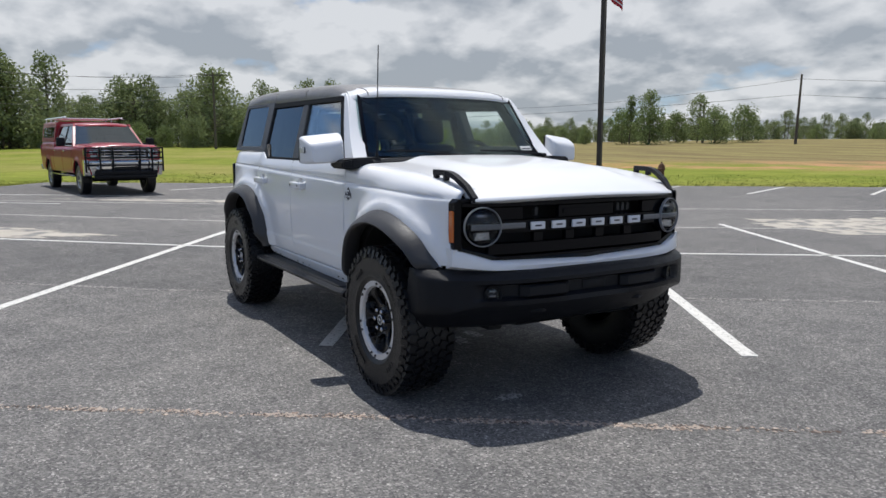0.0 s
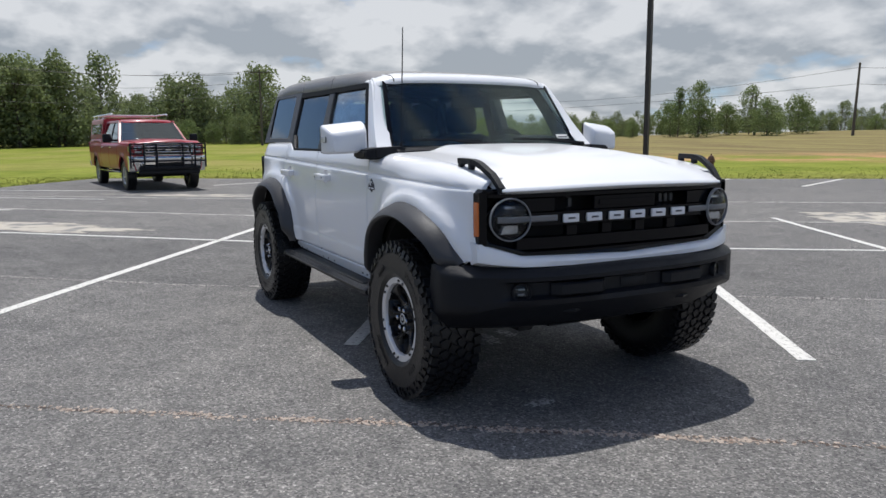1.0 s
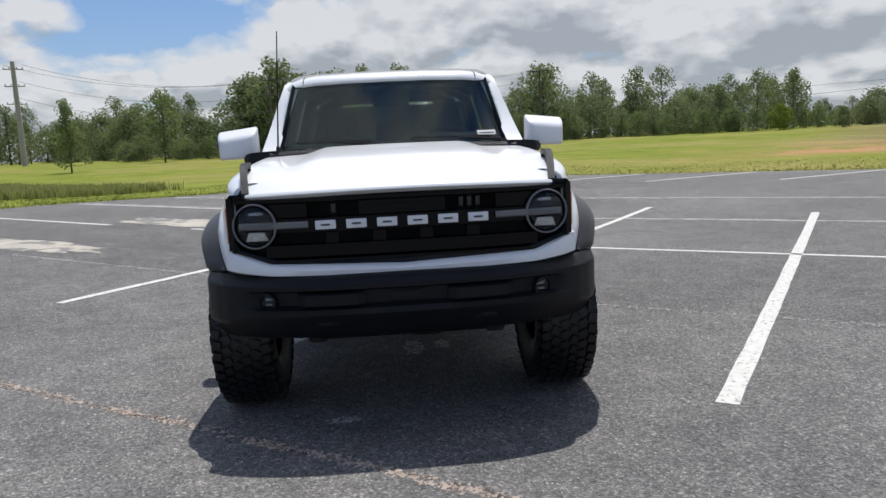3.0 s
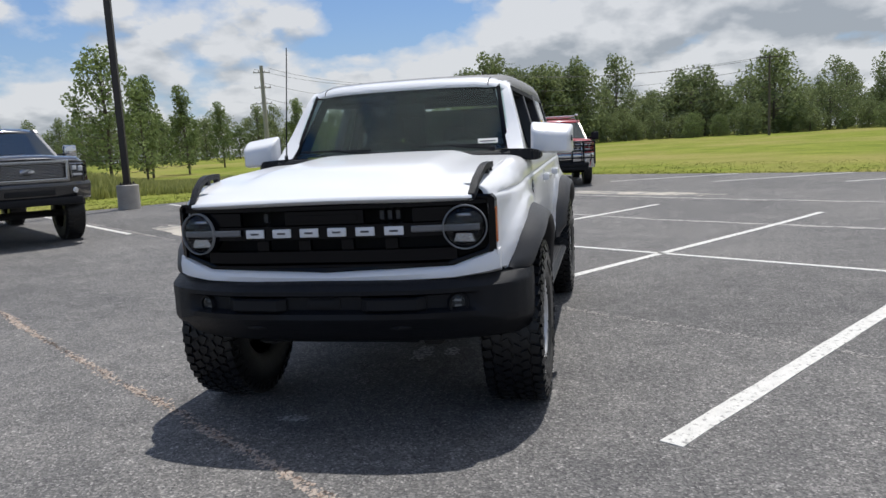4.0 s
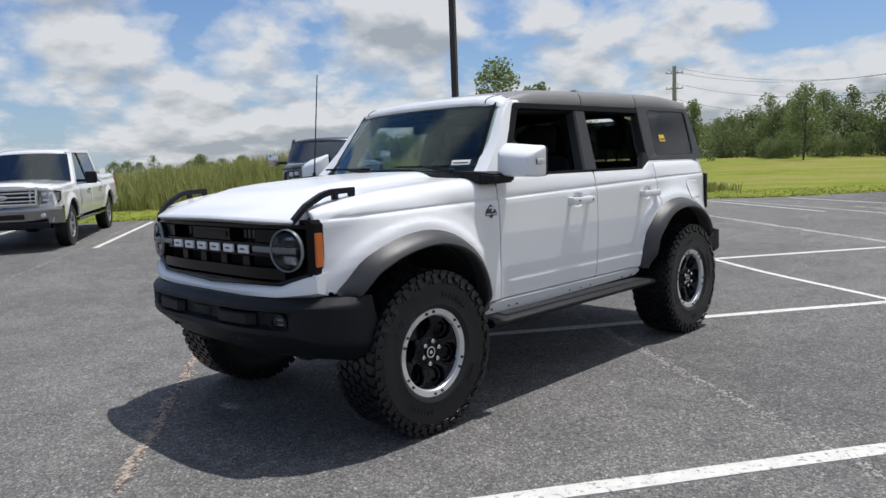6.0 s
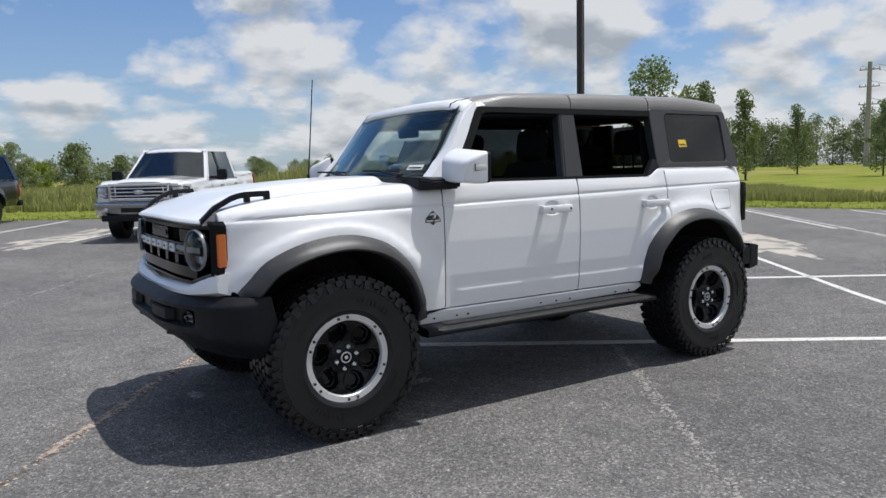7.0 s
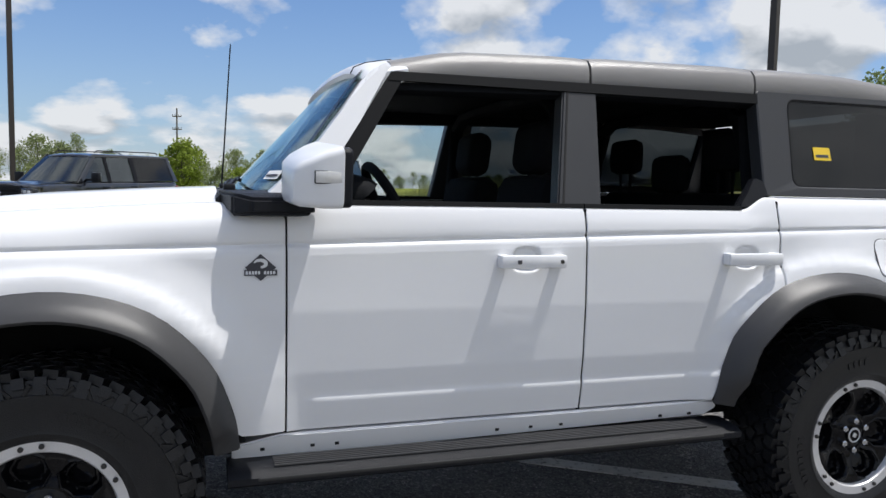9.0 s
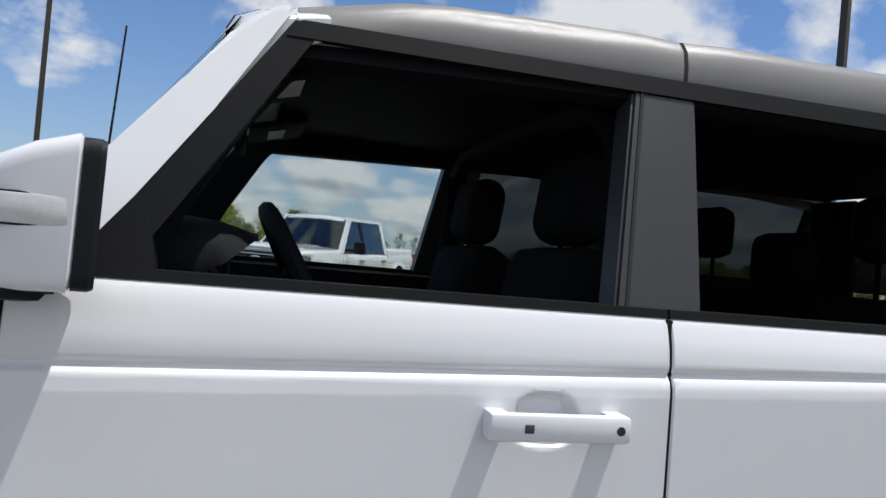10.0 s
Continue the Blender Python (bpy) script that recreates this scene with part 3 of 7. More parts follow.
strip("faded_line", lot(8.1, -14), lot(8.1, 14), 0.14, M_FADED, CAR_PARK, "faded pale streak on a paving joint", h=0.003, ragged=0.08, seed=5)
strip("faded_line", lot(11.6, -14), lot(11.6, 14), 0.16, M_FADED, CAR_PARK, "faded pale streak on a paving joint", h=0.003, ragged=0.09, seed=6)


def crumbs(name, label, p, q, spread, per_metre, size, mat, seed):
    """Loose crumbs of sand and stone along a paving joint, thick and thin by turns, as one scattered layer."""
    rng = random.Random(seed)
    verts, faces = [], []
    p, q = Vector(p), Vector(q)
    along = (q - p).normalized()
    across = Vector((-along.y, along.x))
    for _ in range(int((q - p).length * per_metre)):
        d = rng.uniform(0, (q - p).length)
        thick = 0.55 + 0.9 * noise.noise(Vector((d * 0.9, seed, 0))) + 0.5 * noise.noise(Vector((d * 3.7, seed, 5)))
        if rng.random() > thick:
            continue
        wander = 0.03 * noise.noise(Vector((d * 1.3, seed, 9))) + 0.012 * noise.noise(Vector((d * 7, seed, 2)))
        c = p + along * d + across * (wander + rng.gauss(0, spread))
        r = size * rng.uniform(0.35, 1.0) ** 1.5 * 1.6
        n0, turn = len(verts), rng.uniform(0, 6.28)
        for k in range(5):
            t = turn + 2 * math.pi * k / 5
            s = r * rng.uniform(0.6, 1.2)
            verts.append(drape(c.x + s * math.cos(t), c.y + s * math.sin(t) * 0.8, 0.002))
        verts.append(drape(c.x, c.y, 0.002 + r * 0.35))
        faces += [(n0 + k, n0 + (k + 1) % 5, n0 + 5) for k in range(5)]
    me = bpy.data.meshes.new(name)
    me.from_pydata([tuple(v) for v in verts], [], faces)
    me.materials.append(mat)
    ob = new(name, me)
    ob.parent = CAR_PARK
    ob["label"], ob["kind"] = label, "stuff"
    return ob


crumbs("sandy_joint", "paving joint crumbling with orange-brown sand", lot(-1.40, -14.4), lot(-1.40, 14), 0.020, 420, 0.011, M_SAND, 9)
crumbs("dark_joint", "dark crumbs in the open paving joint", lot(-1.40, -14.4), lot(-1.40, 14), 0.010, 70, 0.012, M_CRUMB, 10)
crumbs("pale_joint", "pale crumbs along a hairline paving joint", lot(1.92, -12), lot(1.92, 14), 0.022, 420, 0.010, M_FADED, 4)
crumbs("pale_joint", "pale crumbs along a hairline paving joint", lot(-4.6, -14.4), lot(-4.6, 14), 0.016, 150, 0.009, M_FADED, 12)


def patch(a, b, ra, rb, seed):
    """An irregular pale patch of dust, thin on the asphalt."""
    bm = bm_new()
    c = lot(a, b)
    centre = bm.verts.new(drape(c.x, c.y, 0.0035))
    rim = []
    for k in range(60):
        t = 2 * math.pi * k / 60
        s = 1 + 0.55 * noise.noise(Vector((2 * math.cos(t), 2 * math.sin(t), seed))) + 0.25 * noise.noise(Vector((7 * math.cos(t), 7 * math.sin(t), seed)))
        p = lot(a + ra * s * math.cos(t), b + rb * s * math.sin(t))
        rim.append(bm.verts.new(drape(p.x, p.y, 0.0025)))
    for k in range(60):
        bm.faces.new((centre, rim[k], rim[(k + 1) % 60]))
    part("dust_patch", bm, M_DUST, CAR_PARK, "pale washed-out dust patch", sharp=180)


patch(8.6, 9.6, 1.5, 3.6, 1.0)
patch(6.6, 12.5, 0.7, 2.4, 2.0)
patch(5.6, -7.0, 0.5, 2.0, 3.0)
patch(2.6, -7.6, 0.4, 1.8, 4.0)
patch(-1.5, -8.6, 0.3, 0.8, 5.0)
patch(-8.0, -9.5, 0.6, 2.0, 6.0)
patch(12.5, -6.0, 0.4, 3.0, 7.0)


def stain(x, y, rx, ry, seed):
    """A small dried splash under the vehicle."""
    bm = bm_new()
    c = bm.verts.new(drape(x, y, 0.0035))
    rim = []
    for k in range(40):
        t = 2 * math.pi * k / 40
        s = 1 + 0.7 * noise.noise(Vector((3 * math.cos(t), 3 * math.sin(t), seed)))
        rim.append(bm.verts.new(drape(x + rx * s * math.cos(t), y + ry * s * math.sin(t), 0.0025)))
    for k in range(40):
        bm.faces.new((c, rim[k], rim[(k + 1) % 40]))
    part("dried_splash", bm, M_SPLASH, CAR_PARK, "pale dried drip marks", sharp=180)


stain(0.66, 0.06, 0.17, 0.07, 2.0)
stain(0.62, 0.26, 0.10, 0.05, 3.0)
stain(1.95, -0.35, 0.05, 0.09, 4.0)
# ---- the white off-road vehicle (x ahead, y to its left) ----
HUB_X, HUB_Z = 1.475, 0.44
ARCH_F = curve_through([(2.010, 0.825), (1.965, 0.875), (1.865, 0.98), (1.67, 1.06), (1.42, 1.085), (1.19, 1.02), (1.03, 0.87), (0.955, 0.70), (0.935, 0.58)], 33)
ARCH_R = curve_through([(-0.835, 0.60), (-0.86, 0.74), (-0.93, 0.90), (-1.11, 1.05), (-1.36, 1.10), (-1.62, 1.05), (-1.83, 0.90), (-1.92, 0.80), (-1.945, 0.72)], 33)


def side_y(x, z):
    """Half width of the body's side: tucked sill, two creases, swollen round the arches, drawn in at both ends."""
    zz = z + 0.025 * x * smooth(z, 1.0, 1.15) * (1 - smooth(z, 1.27, 1.33))
    y = float(np.interp(zz, [0.45, 0.58, 0.70, 0.80, 1.0, 1.20, 1.226, 1.234, 1.240, 1.246, 1.252, 1.29, 1.36, 1.42], [0.838, 0.852, 0.868, 0.880, 0.886, 0.880, 0.877, 0.868, 0.865, 0.870, 0.871, 0.866, 0.851, 0.838]))
    swage = smooth(x, -1.04, -1.00) * (1 - smooth(x, 0.69, 0.73))   # raised lower third of the doors
    y += swage * (0.006 * smooth(z, 0.56, 0.66) * (1 - smooth(z, 0.705, 0.730)))
    for hx in (HUB_X, -HUB_X):
        r = math.hypot(x - hx, (z - HUB_Z) * 0.95)
        if z > 0.6:
            y += 0.038 * (1 - smooth(r, 0.60, 0.80))
    if z > 0.78:
        for arch in (ARCH_F, ARCH_R):                   # a soft pressed step runs round each arch
            if abs(x - arch[16].x) < 0.75:
                fade = smooth(z, 0.82, 0.95)
                y += 0.013 * fade * (1 - smooth(arch_gap(x, z, arch), 0.045, 0.075))
    if x > 1.7:
        y -= 0.075 * ((x - 1.7) / 0.36) ** 2
    if x < -1.75:
        y -= 0.06 * ((-1.75 - x) / 0.3) ** 2
    return y


def arch_low(x, arch, default):
    xs = [p.x for p in arch]
    if not min(xs) < x < max(xs):
        return default
    return max(p[1] for p in arch if abs(p.x - x) <= min(abs(q.x - x) for q in arch) + 1e-6) - 0.035


def arch_gap(x, z, arch):
    """Distance from an arch's outline, for points outside it."""
    return min((p.x - x) ** 2 + (p[1] - z) ** 2 for p in arch) ** 0.5


def body_panel(name, x0, x1, low, high, parent, sgn, top_round=0.0, edge=0.003, cup=None):
    """A pressed side panel from x0 to x1 between low(x) and high(x), with thickness, a rounded rim and a hand recess at cup."""
    bm = bm_new()
    n = max(3, int(abs(x1 - x0) / 0.022))
    xs = [x0 + (x1 - x0) * k / n for k in range(n + 1)]
    xs[1:1], xs[-1:-1] = [x0 + math.copysign(0.0025, x1 - x0)], [x1 - math.copysign(0.0025, x1 - x0)]
    if cup:
        xs += [cup - 0.066 + 0.006 * k for k in range(23)]
        xs.sort(reverse=x1 < x0)
    out, inn = [], []
    for k, x in enumerate(xs):
        zl, zh = low(x), high(x)
        zs = [zl] + [0.56, 0.62, 0.69, 0.700, 0.707, 0.714, 0.718, 0.722, 0.73, 0.74, 0.80, 0.87, 0.94, 1.0, 1.06, 1.12]
        zs += [z - 0.025 * x for z in (1.17, 1.20, 1.215, 1.228, 1.232, 1.236, 1.240, 1.244, 1.248, 1.252)]
        zs += [0.79 + 0.02 * j for j in range(20)]
        if cup:
            zs += [1.107 + 0.0055 * j for j in range(21)]
        zs = [min(max(z, zl), zh - 0.075) for z in sorted(zs)] + [zh - 0.075 + 0.075 * math.sin(math.pi / 2 * j / 8) for j in range(9)]
        ro, ri = [], []
        for z in zs:
            y = side_y(x, z)
            if top_round and z > zh - 0.075:
                y -= top_round * (1 - math.sqrt(max(0.0, 1 - ((z - zh + 0.075) / 0.075) ** 2)))
            if cup:
                f = (abs(x - cup) / 0.057) ** 2.8 + (abs(z - 1.163) / 0.047) ** 2.8
                y -= 0.021 * (1 - smooth(f, 0.45, 1.0))
            if k in (0, len(xs) - 1):
                y -= edge
            ro.append((x, sgn * y, z))
            ri.append((x, sgn * (y - 0.022), z))
        out.append(ro)
        inn.append(ri)
    sheet(bm, out, inn)
    return part(name, bm, M_WHITE, parent, sharp=40)


def pillar_y(z):
    """Half width of the glasshouse, leaning in towards the roof."""
    return 0.838 - (z - 1.34) * 0.285


def side_slab(name, poly, mat, parent, sgn, out=0.0, thick=0.03, label="", bevel=0.0):
    """A slab in the leaning plane of the side windows, given by its (x, z) outline."""
    bm = bm_new()
    loft(bm, [[(x, sgn * (pillar_y(z) + out - d), z) for x, z in poly] for d in (0.0, thick)])
    if bevel:
        bmesh.ops.bevel(bm, geom=list(bm.edges), offset=bevel, segments=2, affect="EDGES")
    return part(name, bm, mat, parent, label)


def hood_edge(x):
    return float(np.interp(x, [0.85, 1.2, 1.6, 1.85, 2.0, 2.08, 2.14, 2.2], [1.352, 1.335, 1.308, 1.282, 1.256, 1.235, 1.212, 1.185]))


def hood_z(x, y):
    dome = 0.034 * (1 - smooth(abs(y), 0.40, 0.56)) * (1 - smooth(x, 1.75, 2.12))
    return hood_edge(x) + dome + 0.016 * (1 - (y / 0.78) ** 2)


def round_quad(quad, rad, n=6):
    """A four-sided loop with its corners rounded."""
    pts = [Vector(q) for q in quad]
    out = []
    for i in range(4):
        c, a, b = pts[i], pts[i - 1], pts[(i + 1) % 4]
        a = c + (a - c) * min(0.45, rad / (a - c).length)
        b = c + (b - c) * min(0.45, rad / (b - c).length)
        for k in range(n + 1):
            t = k / n
            out.append(a * (1 - t) ** 2 + c * 2 * t * (1 - t) + b * t * t)
    return out


def wheel_meshes():
    """Meshes of one off-road wheel about the y axis, outside towards +y; used four times."""
    made = {}

    def keep(name, bm, mat, sharp=35):
        ob = part(name, bm, mat, sharp=sharp)
        made[name] = ob.data
        bpy.data.objects.remove(ob)

    R, W = 0.441, 0.157
    bm = bm_new()
    lathe(bm, [(0.205, -0.12), (0.225, -0.135), (0.27, -0.150), (0.33, W * -1.0), (0.385, -0.152), (0.412, -0.140), (0.424, -0.120), (0.428, -0.06), (0.429, 0.0), (0.428, 0.06), (0.424, 0.120),
               (0.412, 0.140), (0.385, 0.152), (0.375, 0.1535), (0.372, 0.1565), (0.33, W), (0.27, 0.150), (0.262, 0.1525), (0.255, 0.150), (0.24, 0.140), (0.225, 0.128), (0.205, 0.12)], 72)
    keep("tyre", bm, M_RUBBER, 30)
    bm = bm_new()
    n = 46
    for k in range(n):
        t = 2 * math.pi * k / n
        for row, (y, wid, length, skew) in enumerate(((-0.122, 0.042, 0.040, 14), (-0.072, 0.040, 0.040, -24), (-0.024, 0.036, 0.042, 26), (0.024, 0.036, 0.042, -26), (0.072, 0.040, 0.040, 24), (0.122, 0.042, 0.040, -14))):
            tt = t + (row % 2) * math.pi / n
            m = Matrix.Rotation(-tt, 4, "Y") @ Matrix.Translation((0.428, y, 0)) @ Matrix.Rotation(radians(skew), 4, "X")
            r = bmesh.ops.create_cube(bm, size=1.0, matrix=m @ Matrix.Diagonal((0.026, wid, length, 1)))
            top = [v for v in r["verts"] if (v.co.x ** 2 + v.co.z ** 2) > 0.428 ** 2]
            for v in top:
                f = R / math.hypot(v.co.x, v.co.z)
                v.co.x, v.co.z = v.co.x * f, v.co.z * f
        for sd in (1, -1):                              # shoulder lugs, long and short by turns
            ln = 0.050 if k % 2 else 0.030
            m = Matrix.Rotation(-t, 4, "Y") @ Matrix.Translation((0.421 - ln / 2, sd * 0.1475, 0)) @ Matrix.Rotation(radians(-17 * sd), 4, "Z")
            bmesh.ops.create_cube(bm, size=1.0, matrix=m @ Matrix.Diagonal((ln, 0.020, 0.032, 1)))
            m = Matrix.Rotation(-t - 0.05, 4, "Y") @ Matrix.Translation((0.388, sd * 0.153, 0)) @ Matrix.Rotation(radians(38 if k % 2 else -38), 4, "Y")
            bmesh.ops.create_cube(bm, size=1.0, matrix=m @ Matrix.Diagonal((0.034, 0.010, 0.009, 1)))
    keep("tread", bm, M_RUBBER, 30)
    bm = bm_new()                                       # raised blocks where the tyre's writing stands
    bmesh.ops.create_cube(bm, size=1.0, matrix=Matrix.Translation((0.315, 0.1572, 0)) @ Matrix.Diagonal((0.026, 0.003, 0.016, 1)))
    keep("sidewall_marking", bm, M_RUBBER)
    bm = bm_new()                                       # alloy barrel and six forked spokes
    lathe(bm, [(0.218, 0.128), (0.205, 0.118), (0.200, 0.05), (0.195, -0.10), (0.218, -0.125)], 48)
    lathe(bm, [(0.0, 0.098), (0.055, 0.096), (0.075, 0.085), (0.082, 0.055), (0.082, 0.02)], 24)
    rows = []                                           # dished face with six eight-sided pockets
    for i in range(46):
        r = 0.030 + 0.172 * i / 45
        row = []
        for k in range(252):
            t = 2 * math.pi * k / 252
            y = 0.083 + 0.030 * smooth(r, 0.075, 0.19) + 0.008 * (1 - smooth(r, 0.055, 0.085))
            tt = (t + math.pi / 6) % (math.pi / 3) - math.pi / 6
            px, pz = r * math.cos(tt) - 0.144, r * math.sin(tt)
            d = max(abs(px) * 1.02, abs(pz), (abs(px) + abs(pz)) * 0.72) - 0.055
            y += 0.004 * (1 - smooth(abs(d - 0.005), 0.0, 0.005)) - 0.030 * (1 - smooth(d, -0.009, 0.0)) - 0.020 * (1 - smooth(d, -0.022, -0.017))
            row.append((r * math.cos(t), y, r * math.sin(t)))
        rows.append(row)
    loft(bm, rows, caps=False)
    lathe(bm, [(0.0, 0.0), (0.16, 0.0), (0.165, -0.03)], 24)
    keep("rim", bm, M_BLACK_WHEEL)
    bm = bm_new()
    lathe(bm, [(0.197, 0.108), (0.200, 0.126), (0.205, 0.133), (0.236, 0.136), (0.243, 0.131), (0.245, 0.120), (0.197, 0.108)], 72)
    keep("beadlock_ring", bm, M_BEADLOCK)
    bm = bm_new()
    lathe(bm, [(0.0, 0.143), (0.0065, 0.143), (0.008, 0.140), (0.008, 0.134)], 8, Matrix.Translation((0.221, 0, 0)))
    keep("ring_bolt", bm, M_DARK_METAL)
    bm = bm_new()
    lathe(bm, [(0.0, 0.112), (0.026, 0.111), (0.031, 0.106), (0.033, 0.090)], 24)
    keep("hub_cap", bm, M_GLOSS_BLACK)
    bm = bm_new()
    lathe(bm, [(0.024, 0.1115), (0.028, 0.1130), (0.031, 0.1105)], 24)
    box(bm, (0, 0.112, 0.0), (0.018, 0.003, 0.018), 0.002, Matrix.Rotation(0.6, 3, "Y"))
    keep("cap_emblem", bm, M_BEADLOCK)
    bm = bm_new()
    lathe(bm, [(0.0, 0.121), (0.009, 0.121), (0.0135, 0.116), (0.0135, 0.09)], 6, Matrix.Translation((0.060, 0, 0)))
    keep("lug_nut", bm, M_CHROME)
    bm = bm_new()
    lathe(bm, [(0.09, -0.01), (0.16, -0.01), (0.16, 0.012), (0.09, 0.012)], 32)
    keep("brake_disc", bm, M_DARK_METAL)
    return made


SUV_WHEEL = wheel_meshes()


def off_road_wheel(parent, m):
    w = placed("wheel", SUV_WHEEL["rim"], parent, m)
    for key in ("tyre", "tread", "beadlock_ring", "hub_cap", "cap_emblem", "brake_disc"):
        ob = placed(key, SUV_WHEEL[key], w, Matrix(), {"tyre": "knobbly black off-road tyre", "beadlock_ring": "bright machined ring with dark bolts"}.get(key, ""))
        if key == "tread":
            ob["kind"] = "stuff"
    turn = lambda t: Matrix.Rotation(-t, 4, "Y")
    for k in range(6):
        placed("lug_nut", SUV_WHEEL["lug_nut"], w, turn(k * math.pi / 3 + math.pi / 6))
        for off in (-0.12, 0.12):
            placed("ring_bolt", SUV_WHEEL["ring_bolt"], w, turn(k * math.pi / 3 + off + 0.2))
    for start, count in ((0.2, 4), (1.5, 8), (3.4, 4), (4.7, 8)):
        for k in range(count):
            placed("sidewall_mark", SUV_WHEEL["sidewall_marking"], w, turn(start + 0.085 * k))
    return w


def build_suv():
    suv = thing("sport_utility_vehicle", "white four-door off-road vehicle with black flares and a grey hard roof", "car")
    # inner tub, underside and wheel housings
    bm = bm_new()
    box(bm, (0.0, 0, 0.585), (3.9, 1.25, 0.16), 0.03)
    box(bm, (0.0, 0, 0.60), (1.62, 1.62, 0.12), 0.02)
    box(bm, (0.0, 0.45, 0.48), (3.9, 0.10, 0.13), 0.02)
    box(bm, (0.0, -0.45, 0.48), (3.9, 0.10, 0.13), 0.02)
    part("chassis", bm, M_DEEP, suv)
    for hx in (HUB_X, -HUB_X):
        bm = bm_new()
        tube(bm, [(hx, -0.78, HUB_Z), (hx, 0.78, HUB_Z)], 0.045, 10)
        box(bm, (hx, 0.12, HUB_Z), (0.26, 0.30, 0.26), 0.09)
        part("axle", bm, M_DEEP, suv)
        for s in (1, -1):
            bm = bm_new()
            loft(bm, [[(hx + r * math.cos(t), s * y, HUB_Z + 0.06 + r * math.sin(t)) for t in (math.pi * k / 20 for k in range(1, 20))] for y, r in ((0.46, 0.50), (0.86, 0.53), (0.875, 0.57), (0.46, 0.57))], closed=False)
            box(bm, (hx, s * 0.45, 0.92), (1.02, 0.03, 0.44), 0.0)
            part("wheel_housing", bm, M_DEEP, suv)
            off_road_wheel(suv, pose(hx, s * 0.845, HUB_Z, 0, random.Random(hx + s).uniform(0, 360), 0 if s > 0 else 180))
            bm = bm_new()
            tube(bm, [(hx - 0.12, s * 0.62, 0.40), (hx - 0.12, s * 0.58, 0.85)], 0.03, 8)
            part("shock_absorber", bm, M_DARK_METAL, suv)

    for s in (1, -1):
        # pressed panels
        body_panel("fender", 2.062, 0.791, lambda x: arch_low(x, ARCH_F, 0.835 if x > 1.9 else 0.615), hood_edge, suv, s, top_round=0.10)
        door_top = lambda x: 1.345
        fd = body_panel("front_door", 0.785, -0.268, lambda x: 0.612, door_top, suv, s, top_round=0.010, cup=-0.036)
        rear_cut = lambda x: max(0.612, arch_low(x, ARCH_R, 0.612))
        rd = body_panel("rear_door", -0.274, -1.118, rear_cut, lambda x: 1.345 + 0.05 * smooth(-x, 0.96, 1.08), suv, s, top_round=0.010, cup=-0.963)
        body_panel("quarter_panel", -1.124, -2.035, lambda x: arch_low(x, ARCH_R, 0.72), lambda x: 1.398, suv, s, top_round=0.03)
        for x in (0.788, -0.271, -1.121):               # black strip added in each shut line as the gap's shade
            bm = bm_new()
            zs = [0.60 + 0.02 * j for j in range(38)] if x > -1 else [1.12 + 0.02 * j for j in range(14)]
            loft(bm, [[(x + u, s * (side_y(x, z) - d), z) for u, d in ((-0.007, 0.005), (0.007, 0.005), (0.007, 0.018), (-0.007, 0.018))] for z in zs])
            part("door_seal", bm, M_SEAL, suv)
        # inner lining behind the panels: dark, closes the seams
        bm = bm_new()
        prism(bm, [(0.92, 0.50), (0.92, 1.33), (-1.10, 1.33), (-1.18, 1.38), (-1.98, 1.38), (-1.98, 1.12), (-1.12, 1.12), (-0.92, 0.98), (-0.86, 0.60)], lambda u, v: (u, s * (side_y(u, v) - 0.028 - (0.05 if abs(abs(u) - HUB_X) < 0.6 else 0.0)), v), (0, -s * 0.03, 0))
        part("inner_lining", bm, M_CABIN, suv)
        # sill with small drain holes
        bm = bm_new()
        prism(bm, [(0.955, 0.515), (0.955, 0.575), (0.80, 0.604), (-0.85, 0.604), (-0.87, 0.575), (-0.83, 0.540)], lambda u, v: (u, s * (0.868 if v > 0.55 else 0.845), v), (0, -s * 0.10, 0))
        bmesh.ops.bevel(bm, geom=list(bm.edges), offset=0.006, segments=2, affect="EDGES")
        sill = part("sill", bm, M_WHITE, suv)
        for x in (0.86, 0.70, 0.62, 0.05, -0.08, -0.20, -0.62, -0.75):
            bm = bm_new()
            box(bm, (x, s * 0.858, 0.556), (0.014, 0.008, 0.010), 0.002)
            part("sill_hole", bm, M_DEEP, sill)
        # running board
        bm = bm_new()
        loft(bm, [[(x, s * y, z) for y, z in ((0.80, 0.490), (0.80, 0.520), (0.845, 0.530), (0.955, 0.524), (0.978, 0.508), (0.978, 0.488), (0.955, 0.474), (0.84, 0.470))] for x in (0.97, 0.955, 0.90, 0.0, -0.80, -0.885, -0.90)])
        board = part("running_board", bm, M_BLACK_PLASTIC, suv, "black ribbed side step")
        bm = bm_new()
        for y in (0.862, 0.878, 0.894, 0.910, 0.926, 0.942):
            b2 = bm_new()
            box(b2, (0.03, s * y, 0.5300), (1.60, 0.007, 0.008), 0.002)
            part("tread_rib", b2, M_FLARE, board)
        box(bm, (0.03, s * 0.977, 0.502), (1.70, 0.008, 0.012), 0.003)
        part("edge_strip", bm, M_DARK_METAL, board)
        for x in (0.70, 0.0, -0.66):
            bm = bm_new()
            tube(bm, [(x, s * 0.55, 0.55), (x, s * 0.72, 0.50), (x, s * 0.86, 0.495)], 0.025, 6)
            part("step_bracket", bm, M_DEEP, suv)
